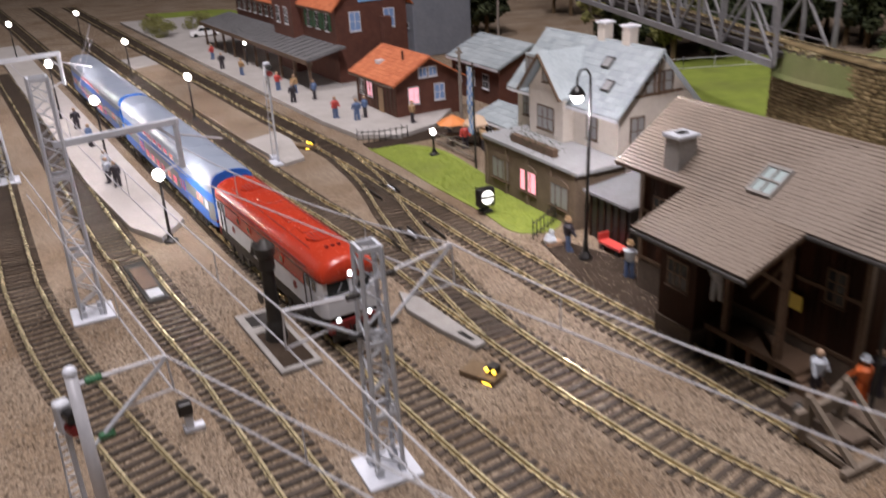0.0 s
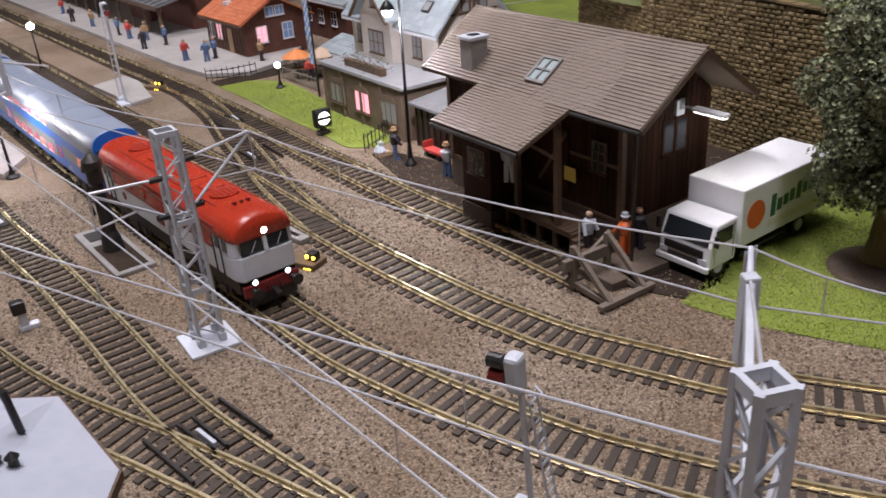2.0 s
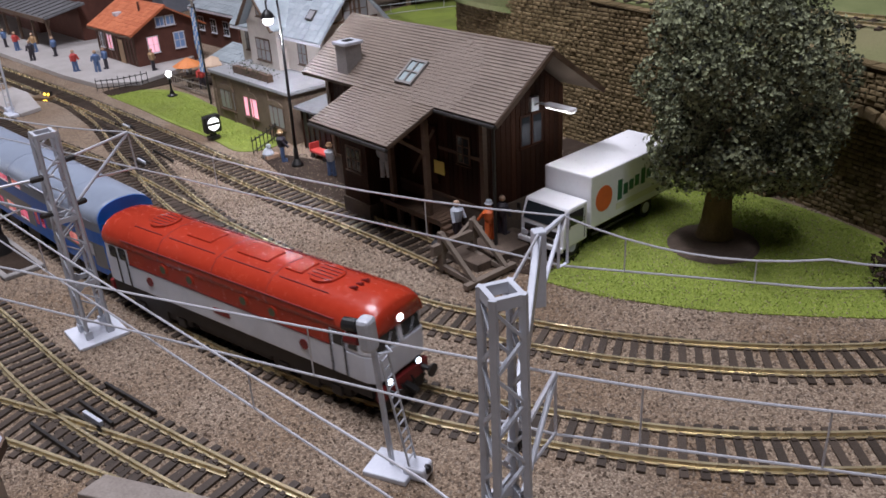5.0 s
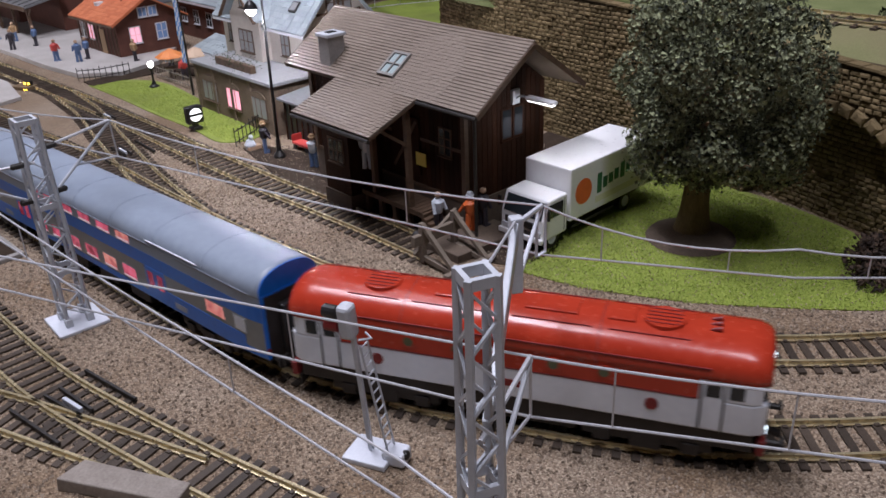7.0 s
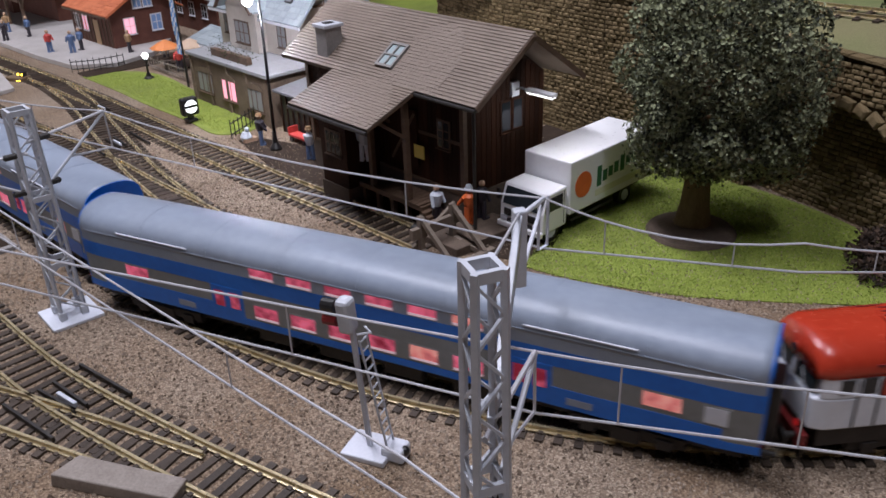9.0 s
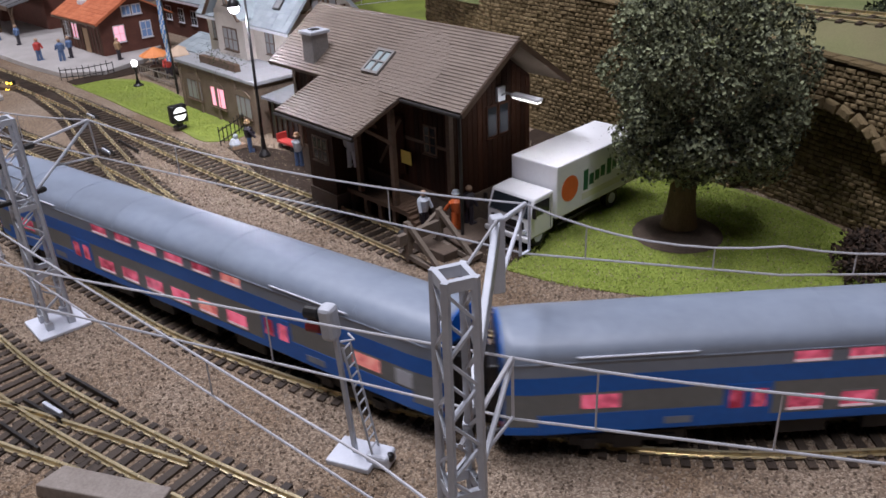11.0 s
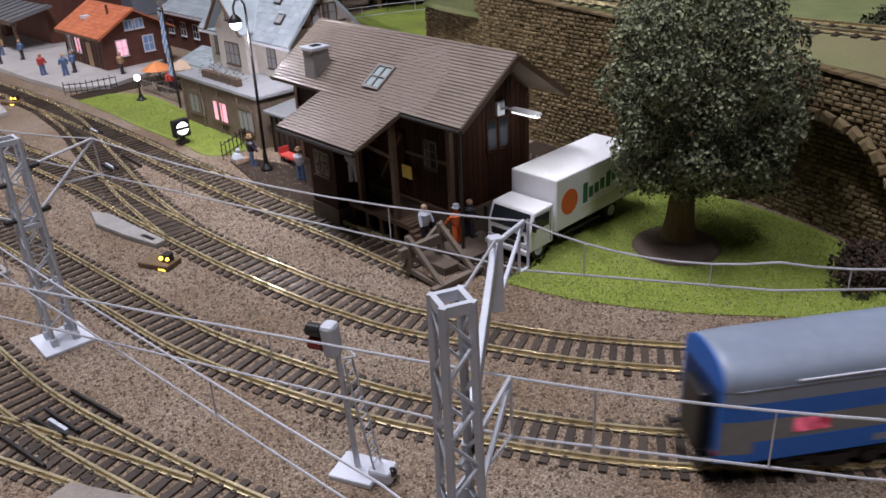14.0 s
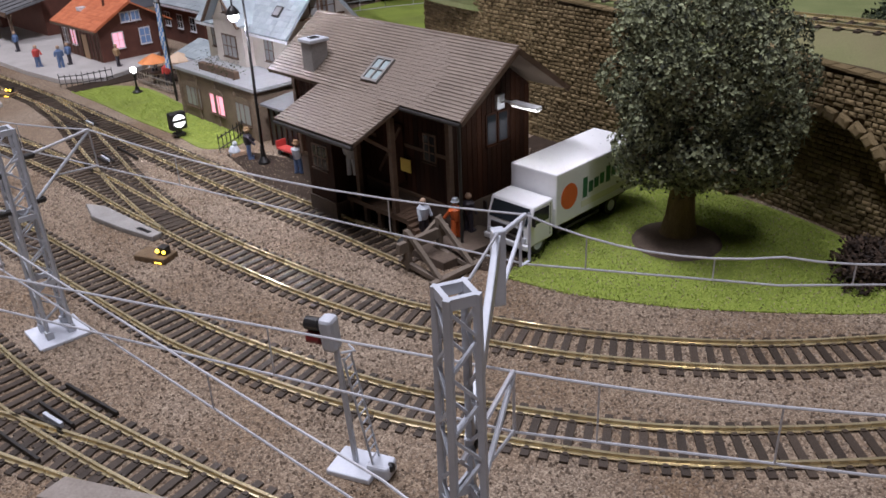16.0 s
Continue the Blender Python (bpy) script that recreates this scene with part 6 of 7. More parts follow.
def villa():
    root = thing("villa", "cream plastered villa with blue-grey slate roof and front gable", "house", at(2.5, 57.0, 0, TURN))
    gable_house(root, 0.5, 11.4, 0.6, 6.2, 6.5, 9.5, 0.0, RENDER_WALL, SLATE, SLATE_JOINED, near=(8, 0))
    part("bay", Geo().box(3.1, 6.9, -0.15, 0.8, 0.0, 6.7), RENDER_WALL, root, "projecting bay under the front gable")
    for sx in (-1, 1):
        a = Geo()
        xm = 5.0
        a.add([(xm, -0.7, 8.9), (xm + sx * 2.35, -0.7, 6.35), (xm + sx * 2.35, 2.4, 6.35), (xm, 3.4, 8.9), (xm, -0.7, 9.05), (xm + sx * 2.35, -0.7, 6.5), (xm + sx * 2.35, 2.4, 6.5), (xm, 3.4, 9.05)],
              [(0, 1, 2, 3), (4, 7, 6, 5), (0, 4, 5, 1), (1, 5, 6, 2), (2, 6, 7, 3), (3, 7, 4, 0)])
        part("gable_roof", a, SLATE, root)
        part("barge_board", Geo().beam((xm, -0.72, 8.93), (xm + sx * 2.4, -0.72, 6.35), 0.1, 0.24, (0, 1, 0)), TIMBER, root)
    part("front_gable", Geo().prism([(3.1, 6.5), (6.9, 6.5), (5.0, 8.6)], -0.15, 0.1), RENDER_WALL, root)
    part("dormer", Geo().box(1.3, 2.6, 0.7, 2.4, 7.0, 8.4), SLATE, root, bevel=0.05)
    framed_window(root, 1.95, 7.4, 0.7, 0.7, 0.68, TIMBER, PALE_PANE, (1, 0))
    for x, w, z in ((1.7, 0.8, 4.3), (5.0, 1.7, 4.1), (8.9, 0.9, 4.2), (2.55, 0.5, 4.3)):
        framed_window(root, x, z, w, 1.4, -0.15 if x == 5.0 else 0.6, TIMBER, PALE_PANE, (2 if w > 1.2 else 1, 1))
    framed_window(root, 5.0, 7.2, 0.5, 0.7, -0.15, TIMBER, PALE_PANE, (0, 0))
    for y in (2.0, 4.8):
        framed_window(root, y, 4.2, 0.9, 1.5, 11.4, TIMBER, PALE_PANE, (1, 1), face=1, axis="y")
    for y in (2.8, 3.5, 4.2):
        framed_window(root, y, 7.1, 0.5, 1.1, 11.4, TIMBER, PALE_PANE, (0, 1), face=1, axis="y")
    part("gable_brace", Geo().beam((11.5, 1.6, 7.0), (11.5, 5.2, 7.0), 0.14), TIMBER, root)
    part("gable_brace", Geo().beam((11.5, 3.4, 6.9), (11.5, 3.4, 9.2), 0.14), TIMBER, root)
    for x in (6.2, 8.6):
        c = part("chimney", Geo().box(x - 0.35, x + 0.35, 3.2, 3.9, 8.6, 10.5), RENDER_WALL, root, "white plastered chimney", bevel=0.03)
        part("chimney_cap", Geo().box(x - 0.45, x + 0.45, 3.1, 4.0, 10.5, 10.65), WINDOW_WHITE, c, bevel=0.03)
    for x, y in ((8.2, 2.3), (9.5, 1.3)):
        m = Matrix.Translation((x, y, 6.5 + (y - 0.6) * 1.07 + 0.12)) @ Matrix.Rotation(math.radians(47), 4, "X")
        s = part("roof_light", Geo().box(-0.4, 0.4, -0.4, 0.4, 0, 0.12, m), IRON, root)
        part("pane", Geo().box(-0.3, 0.3, -0.3, 0.3, 0.12, 0.14, m), PALE_PANE, s)


villa()


def annex():
    root = thing("annex", "brown stone flat-roofed annex with one lit window", "annex", at(0.75, 53.9, 0, TURN))
    part("wall", Geo().box(0.0, 10.4, 0.15, 3.6, 0.0, 3.3), BROWN_STONE, root)
    roof = part("flat_roof", Geo().box(-0.15, 10.6, -0.05, 3.75, 3.3, 3.55), FLAT_ROOF, root, "pale flat roof", bevel=0.04)
    part("planter", Geo().box(2.6, 7.4, 0.55, 0.95, 3.55, 4.05), TIMBER, roof, "brown planter trough on the roof", bevel=0.03)
    for k in range(8):
        part("plant", leaf_cloud((2.9 + k * 0.6, 0.75, 4.05), (0.2, 0.12, 0.1), 3, 12, random.Random(k), 0.14), DARK_LEAF, roof)
    for x, w, mat in ((2.0, 1.9, PALE_PANE), (5.3, 1.7, LIT_PINK), (8.6, 1.8, PALE_PANE)):
        framed_window(root, x, 0.95, w, 1.3, 0.15, TIMBER, mat, (2, 0))
        part("arch", Geo().prism([(x - w / 2 - 0.1, 2.3)] + [(x + (w / 2 + 0.1) * math.cos(a), 2.3 + 0.4 * math.sin(a)) for a in np.linspace(math.pi, 0, 9)], 0.06, 0.16), BROWN_STONE, root)
    for k in range(5):
        part("pilaster", Geo().box(0.05 + k * 2.5, 0.35 + k * 2.5, 0.05, 0.2, 0, 3.3), BROWN_STONE, root, bevel=0.03)
    part("lintel", Geo().box(0, 10.4, 0.08, 0.2, 3.0, 3.3), TIMBER, root)


annex()


def black_shed():
    root = thing("lean_to_shed", "black lean-to shed with grey roof beside the annex", "shed", at(6.35, 44.2, 0, TURN))
    part("wall", Geo().box(0.1, 3.6, 0.3, 3.6, 0, 2.6), BLACK, root)
    part("roof", Geo().hexa([(-0.2, 0.0, 2.6), (4.0, 0.0, 2.6), (4.0, 3.9, 3.0), (-0.2, 3.9, 3.0), (-0.2, 0.0, 2.75), (4.0, 0.0, 2.75), (4.0, 3.9, 3.15), (-0.2, 3.9, 3.15)]), CANOPY_GREY, root, "dark grey felt roof")
    for k in range(6):
        part("wall_batten", Geo().box(0.2 + k * 0.62, 0.3 + k * 0.62, 0.24, 0.3, 0, 2.6), BOARD, root)
    r = thing("red_trolley", "low red luggage trolley in the shed's shade", "trolley", at(7.6, 41.6, 0, TURN))
    part("deck", Geo().box(-0.9, 1.0, -0.35, 0.35, 0.35, 0.5), RED_CLOTH, r, bevel=0.03)
    part("back", Geo().box(-0.9, -0.8, -0.35, 0.35, 0.5, 0.9), RED_CLOTH, r)
    for x in (-0.6, 0.7):
        for y in (-0.3, 0.3):
            part("wheel", Geo().tube((x, y - 0.05, 0.18), (x, y + 0.05, 0.18), 0.18, 12), BLACK, r)


black_shed()


def red_house():
    root = thing("station_annex_house", "dark timber house with orange tiled roof and lit window", "house", at(-11.7, 78.9, 0, -58.5))
    gable_house(root, 0.5, 8.9, 0.5, 6.9, 3.6, 5.4, 0.0, BRICK, ORANGE_TILE, ORANGE_JOINED, over=0.55, near=(6, 0), limit=200)
    for k in range(12):
        part("wall_post", Geo().box(0.55 + k * 0.72, 0.67 + k * 0.72, 0.42, 0.5, 0.3, 3.4), TIMBER, root)
    for x in (1.6, 3.4):
        framed_window(root, x, 1.5, 0.9, 1.2, 0.5, WINDOW_WHITE, LIT_PINK if x > 2 else PALE_PANE, (1, 1))
    part("door", Geo().box(5.3, 6.3, 0.4, 0.52, 0.1, 2.6), BARREL, root, "ochre boarded door", bevel=0.02)
    framed_window(root, 2.2, 1.5, 0.9, 1.3, 8.9, WINDOW_WHITE, LIT_PINK, (1, 1), face=1, axis="y")
    framed_window(root, 4.8, 1.5, 0.9, 1.3, 8.9, WINDOW_WHITE, BLUE_PANE, (1, 1), face=1, axis="y")
    for y in (3.2, 4.2):
        framed_window(root, y, 3.7, 0.7, 0.7, 8.9, WINDOW_WHITE, BLUE_PANE, (1, 0), face=1, axis="y")
    part("roof_light", Geo().box(3.0, 3.7, 1.4, 2.1, 4.3, 4.62), WINDOW_WHITE, root)
    part("flue", Geo().tube((6.4, 2.6, 4.6), (6.4, 2.6, 5.7), 0.12, 8), BRICK, root)


red_house()


def station():
    root = thing("station_building", "brown brick station with orange roof and long canopy", "railway station", at(-38.9, 119.6, 0.3, -58.2))
    gable_house(root, 22.5, 40.5, 4.2, 12.5, 8.2, 12.6, 0.0, BRICK, ORANGE_TILE, ORANGE_JOINED, over=0.6, near=(36, 4), limit=200, course=0.55, tile_w=0.8)
    gable_house(root, 3.0, 22.4, 5.0, 12.0, 7.0, 10.5, 0.0, BRICK, ORANGE_TILE, ORANGE_JOINED, over=0.4, near=(20, 4), limit=120, course=0.6, tile_w=0.9)
    part("cross_wing", Geo().box(24.5, 31.0, 3.0, 5.0, 0, 8.8), BRICK, root)
    part("cross_gable", Geo().prism([(24.2, 8.8), (31.3, 8.8), (27.75, 12.3)], 2.9, 8.0), ORANGE_TILE, root)
    canopy = part("canopy", Geo().hexa([(1.0, 0.0, 3.1), (42.2, 0.0, 3.1), (42.2, 4.4, 4.0), (1.0, 4.4, 4.0), (1.0, 0.0, 3.3), (42.2, 0.0, 3.3), (42.2, 4.4, 4.2), (1.0, 4.4, 4.2)]), CANOPY_GREY, root, "grey felt platform canopy")
    part("fascia", Geo().box(1.0, 42.2, -0.08, 0.02, 2.85, 3.3), TIMBER, canopy)
    for k in range(26):
        part("roof_batten", Geo().hexa([(1.8 + k * 1.6, 0.1, 3.31), (1.9 + k * 1.6, 0.1, 3.31), (1.9 + k * 1.6, 4.2, 4.15), (1.8 + k * 1.6, 4.2, 4.15)] + [(1.8 + k * 1.6, 0.1, 3.38), (1.9 + k * 1.6, 0.1, 3.38), (1.9 + k * 1.6, 4.2, 4.22), (1.8 + k * 1.6, 4.2, 4.22)]), IRON, canopy)
    for k in range(10):
        x = 2.0 + k * 4.4
        p = part("canopy_post", Geo().box(x - 0.13, x + 0.13, 0.3, 0.56, 0.0, 3.1), TIMBER, root)
        part("brace", Geo().beam((x, 0.45, 2.2), (x + 0.8, 0.45, 3.05), 0.12), TIMBER, p)
    for k in range(8):
        framed_window(root, 4.5 + k * 2.3, 4.9, 1.0, 1.5, 5.0, WINDOW_WHITE, DARK_GLASS, (1, 1))
    for x in (33.0, 35.6, 38.2):
        framed_window(root, x, 5.4, 1.0, 1.7, 4.2, WINDOW_WHITE, DARK_GLASS, (1, 1))
        for s in (-1, 1):
            part("shutter", Geo().box(x + s * 0.85 - 0.25, x + s * 0.85 + 0.25, 4.1, 4.2, 5.4, 7.1), GREEN_PAINT, root)
    for x in (26.3, 29.0):
        framed_window(root, x, 5.4, 1.0, 1.7, 3.0, WINDOW_WHITE, DARK_GLASS, (1, 1))
    for y in (6.4, 10.4):
        framed_window(root, y, 5.4, 1.1, 1.8, 40.5, WINDOW_WHITE, BLUE_PANE, (1, 1), face=1, axis="y")
    for y in (7.7, 9.0):
        framed_window(root, y, 9.6, 0.9, 1.0, 40.5, WINDOW_WHITE, BLUE_PANE, (1, 0), face=1, axis="y")
    sign = part("name_board", Geo().box(40.5, 40.62, 6.9, 9.9, 8.2, 9.0), paint("sky blue enamel", (0.20, 0.42, 0.75)), root, "blue station name board")
    part("lettering_bar", Geo().box(40.62, 40.64, 7.3, 9.5, 8.45, 8.75), WINDOW_WHITE, sign)
    part("chimney", Geo().box(41.0, 41.9, 9.0, 10.0, 0.0, 6.6), BRICK, root, "brick chimney stack")
    for x in (35.0, 37.5):
        part("dormer", Geo().box(x - 0.6, x + 0.6, 4.8, 6.6, 9.0, 10.4), BRICK, root)


station()


def hut(name, label, x, y, rz, w, d, eave, ridge, wall_mat, roof_mat):
    root = thing(name, label, "building", at(x, y, 0, rz))
    gable_house(root, 0, w, 0, d, eave, ridge, 0, wall_mat, roof_mat, roof_mat, over=0.4, limit=60, near=(w, 0), course=0.6, tile_w=1.0)
    for k in range(max(1, int(w / 3))):
        framed_window(root, 1.4 + k * 2.6, eave * 0.4, 0.9, 1.2, 0.0, WINDOW_WHITE, DARK_GLASS, (1, 1))


hut("workshop", "brown brick workshop with grey-green roof behind the villa", -2.0, 83.0, TURN, 9.0, 7.0, 3.8, 5.4, BRICK, SLATE)
hut("porch_hut", "low hut with pale green-grey roof beside the villa", 0.6, 64.5, TURN, 5.5, 4.0, 2.2, 2.9, BARREL, SLATE)
r = thing("factory_block", "grey office block with a row of dark windows", "building", at(-13.0, 113.0, 0, TURN))
part("wall", Geo().box(0, 12, 0, 8, 0, 11), surface("blue-grey office cladding", (0.16, 0.18, 0.22), (0.25, 0.27, 0.31), 40, 0.6, 0, 0.1, dirt=(0.12, 0.13, 0.15)), r, bevel=0.1)
for k in range(5):
    framed_window(r, 1.5 + k * 2.2, 7.0, 1.3, 1.4, 0.0, GREY_PLASTIC, DARK_GLASS, (1, 0))
    framed_window(r, 1.5 + k * 2.2, 3.6, 0.9, 0.5, 0.0, GREY_PLASTIC, DARK_GLASS, (0, 0))


def near_house():
    """The roof of a house close to the edge, seen from above."""
    root = thing("edge_house", "pale grey hipped roof of a house at the layout's edge", "house")
    eave = [(-7.72, 14.89), (-5.11, 14.59), (-2.66, 11.17), (-2.9, 4.5), (-9.4, 4.5), (-8.2, 11.2)]
    inner = [(-6.6, 12.4), (-5.6, 12.3), (-5.0, 10.4), (-5.2, 4.5), (-6.4, 4.5), (-6.5, 10.6)]
    wall = [(x * 0.9 - 0.55, y * 0.9 + 0.95) for x, y in eave]
    part("wall", Geo().slab(wall, 0.0, 3.9), RENDER_WALL, root)
    pale = surface("pale grey card roof", (0.33, 0.35, 0.41), (0.43, 0.45, 0.50), 30, 0.7, 0, 0.1)
    n = len(eave)
    g = Geo().add([(x, y, 3.9) for x, y in eave] + [(x, y, 4.0) for x, y in eave] + [(x, y, 4.75) for x, y in inner],
                  [tuple(range(n - 1, -1, -1)), tuple(range(2 * n, 3 * n))] + [(i, (i + 1) % n, n + (i + 1) % n, n + i) for i in range(n)] + [(n + i, n + (i + 1) % n, 2 * n + (i + 1) % n, 2 * n + i) for i in range(n)])
    part("roof", g, pale, root, "smooth pale grey hipped roof")
    for a, b in zip(eave[:3], eave[1:4]):
        part("eave_board", Geo().beam((*a, 3.85), (*b, 3.85), 0.14, 0.28), TIMBER, root)
    part("flue", Geo().tube((-5.2, 12.4, 4.5), (-5.3, 12.4, 5.75), 0.1, 10), BLACK, root)
    for x in (-5.25, -4.85):
        part("vent", Geo().lathe([(0.12, 4.5), (0.12, 4.8), (0.18, 4.85), (0.05, 4.98)], 10, (x, 11.0, 0)), BLACK, root)


near_house()
r = thing("corner_block", "weathered grey-brown ramp block at the layout's edge", "block", at(-0.2, 12.7, 0, -28))
part("block", Geo().hexa([(-1.7, -0.7, 0), (2.4, -0.7, 0), (2.4, 0.25, 0), (-1.4, 0.35, 0), (-1.6, -0.7, 0.5), (2.4, -0.7, 0.4), (2.4, 0.15, 0.4), (-1.3, 0.25, 0.5)]), GREYWOOD, r, bevel=0.05)


# ---- platforms and yards ----
def platform(pts, z, label, mat=PAVING):
    root = thing("platform", label, "platform", group="platforms", kind="structure")
    part("surface", Geo().slab(pts, 0.0, z), mat, root, bevel=0.04)
    return root


platform([(-9.6, 66.6), (-13.2, 71.4), (-36.4, 107.8), (-62, 148), (-50, 152), (-33, 122), (-10, 84), (-1.5, 76.5), (-3.2, 69.2), (-6.0, 66.0)], 0.42, "pale paved station platform")
# The middle platform's two pale pieces paint pools of lamplight as surface colour.
platform([(-14.2, 59.6), (-13.0, 61.0), (-15.2, 66.6), (-17.0, 69.2), (-19.0, 66.4)], 0.3, "pale end of the middle platform, painted as a pool of lamplight")
platform([(-19.02, 66.42), (-17.02, 69.22), (-40.0, 105.2), (-42.0, 102.0)], 0.28, "grey-brown gravel middle platform", BALLAST)
platform([(-42.02, 102.02), (-40.02, 105.22), (-44.5, 112.2), (-46.5, 109.2)], 0.3, "pale stretch of the middle platform, painted as a pool of lamplight")
platform([(-18.6, 45.0), (-21.3, 47.0), (-28.2, 56.4), (-72, 124), (-69, 126), (-23.0, 55.2), (-18.3, 48.2)], 0.4, "pale paved platform beside the train")
r = thing("paved_yard", "dark asphalt yard between shed and lawn, with painted shadow before the lorry", "yard", kind="structure")
# Outline reaches past the asphalt to paint the shadow at the lorry's front.
part("surface", Geo().slab([(14.2, 23.6), (15.6, 22.6), (17.4, 23.4), (19.8, 26.9), (25.5, 36), (23, 40), (12.5, 31.5), (14.2, 27.2)], 0.0, 0.05), DARK_EARTH, r)
part("surface", Geo().slab([(5.6, 37.6), (8.6, 32.3), (13.3, 24.6), (15.0, 25.8), (12, 33), (8.6, 40), (5.2, 43.2), (3.8, 43.2)], 0.0, 0.06), DARK_EARTH, r)
r = thing("path", "brown loam strip behind the lawn", "path", kind="structure")
part("surface", Geo().slab([(-9.0, 65.0), (-8.0, 63.2), (-2.0, 66.5), (2.5, 60.0), (3.5, 61), (-1.5, 70.0)], 0.0, 0.08), DARK_EARTH, r)


# ---- fences ----
def fence(pts, height, label, mat=BLACK, step=0.42):
    root = thing("fence", label, "fence", group="iron fences")
    for a, b in zip(pts[:-1], pts[1:]):
        a, b = Vector((*a, 0.1)), Vector((*b, 0.1))
        n = max(2, int((b - a).length / step))
        for z in (0.25, height - 0.15):
            part("rail", Geo().beam(a + Vector((0, 0, z)), b + Vector((0, 0, z)), 0.06), mat, root)
        for k in range(n + 1):
            p = a + (b - a) * k / n
            part("picket", Geo().beam(p, p + Vector((0, 0, height + (0.12 if k % 4 == 0 else 0))), 0.055), mat, root)


fence([(3.4, 43.5), (4.6, 45.6), (5.4, 47.6)], 1.1, "low black iron fence beside the lawn")
fence([(-9.4, 65.2), (-7.6, 65.2), (-5.4, 66.4)], 1.0, "low black iron fence at the platform's end")
fence([(-3.2, 64.6), (-1.6, 61.8), (0.2, 58.8)], 1.0, "grey lattice garden fence", GREYWOOD)
fence([(13.0, 86.0), (22.0, 88.0), (32.0, 89.0)], 1.4, "white post fence on the meadow", WINDOW_WHITE, 3.0)


# ---- figures ----
def figure(x, y, z, top, legs, label, rz=0.0, bend=0.0, hat=None):
    leg = Geo().tube((-0.16, 0, 0), (-0.12, 0, 0.92), 0.11, 8, 0.14).tube((0.16, 0, 0), (0.12, 0, 0.92), 0.11, 8, 0.14)
    leg.box(-0.26, -0.06, -0.25, 0.1, 0.0, 0.08).box(0.06, 0.26, -0.25, 0.1, 0.0, 0.08)
    body = Geo().lathe([(0.2, 0.88), (0.26, 1.1), (0.3, 1.45), (0.16, 1.6)], 10)
    body.tube((-0.3, 0, 1.45), (-0.36, -0.18 - bend, 0.95), 0.085, 7).tube((0.3, 0, 1.45), (0.36, -0.18 - bend, 0.98), 0.085, 7)
    head = Geo().ball((0, -0.02, 1.78), 0.16, 10, 8)
    pairs = [(body, top), (leg, legs), (head, SKIN)]
    if hat:
        pairs.append((Geo().lathe([(0.22, 1.84), (0.17, 1.88), (0.14, 2.0), (0.04, 2.03)], 10), hat))
    multi("figurine", pairs, label, "figurine", at(x, y, z, rz), "painted figurines")


figure(14.25, 26.1, 0.42, ORANGE, ORANGE, "painted figurine in orange overalls with white cap", 200, 0.2, PALE_CLOTH)
figure(12.85, 26.75, 0.42, PALE_CLOTH, DARK_CLOTH, "painted figurine in pale shirt by the steps", 30)
figure(15.0, 26.6, 0.42, DARK_CLOTH, DARK_CLOTH, "dark painted figurine beside the shed", 120)
figure(7.9, 38.2, 0.1, PALE_CLOTH, BLUE_CLOTH, "painted figurine in blue trousers carrying a box", 150, 0.3, BARREL)
figure(10.2, 31.1, 2.27, PALE_CLOTH, PALE_CLOTH, "painted figurine in pale blue on the loading dock", 160, 0, BLUE_CLOTH)
figure(5.2, 41.9, 0.06, DARK_CLOTH, BLUE_CLOTH, "painted figurine with yellow cap beside the track", 90, 0.2, BARREL)
figure(-12.3, 72.6, 0.42, RED_CLOTH, BLUE_CLOTH, "painted figurine in red top on the platform", 40)
figure(-10.2, 71.4, 0.42, BLUE_CLOTH, BLUE_CLOTH, "painted figurine in blue coat on the platform", 200)
figure(-9.6, 72.4, 0.42, BLUE_CLOTH, DARK_CLOTH, "painted figurine in dark blue on the platform", 300)
figure(-5.2, 69.8, 0.42, BARREL, DARK_CLOTH, "painted figurine in tan by the platform's end", 80)
for k, (fx, fy) in enumerate(((-17.5, 79.5), (-20.3, 85.5), (-22.0, 88.0), (-26.5, 94.6), (-30.0, 99.0), (-33.2, 106.0), (-15.6, 80.6), (-18.2, 83.8))):
    figure(fx, fy, 0.42, (DARK_CLOTH, RED_CLOTH, BLUE_CLOTH, BARREL)[k % 4], (DARK_CLOTH, BLUE_CLOTH)[k % 2], "painted figurine waiting under the canopy", k * 50)
for k, (fx, fy) in enumerate(((-25.3, 55.2), (-27.2, 58.0), (-32.0, 66.2), (-36.0, 72.5), (-26.3, 56.1))):
    figure(fx, fy, 0.4, (DARK_CLOTH, PALE_CLOTH, BLUE_CLOTH)[k % 3], DARK_CLOTH, "painted figurine on the platform beside the train", k * 70)
for k, (fx, fy) in enumerate(((-0.6, 62.6), (0.8, 61.8), (-1.8, 65.2))):
    figure(fx, fy, 0.1, (RED_CLOTH, BARREL, PALE_CLOTH)[k], DARK_CLOTH, "painted figurine in the beer garden", k * 110)
multi("figurine", [(Geo().lathe([(0.3, 0), (0.38, 0.3), (0.22, 0.6)], 10).ball((0.1, 0, 0.75), 0.16, 10, 8), PALE_CLOTH), (Geo().box(-0.3, 0.6, -0.35, 0.1, 0, 0.22), SKIN)], "seated pale painted figurine beside the fence", "figurine", at(4.3, 42.8, 0.06, 30), "painted figurines")


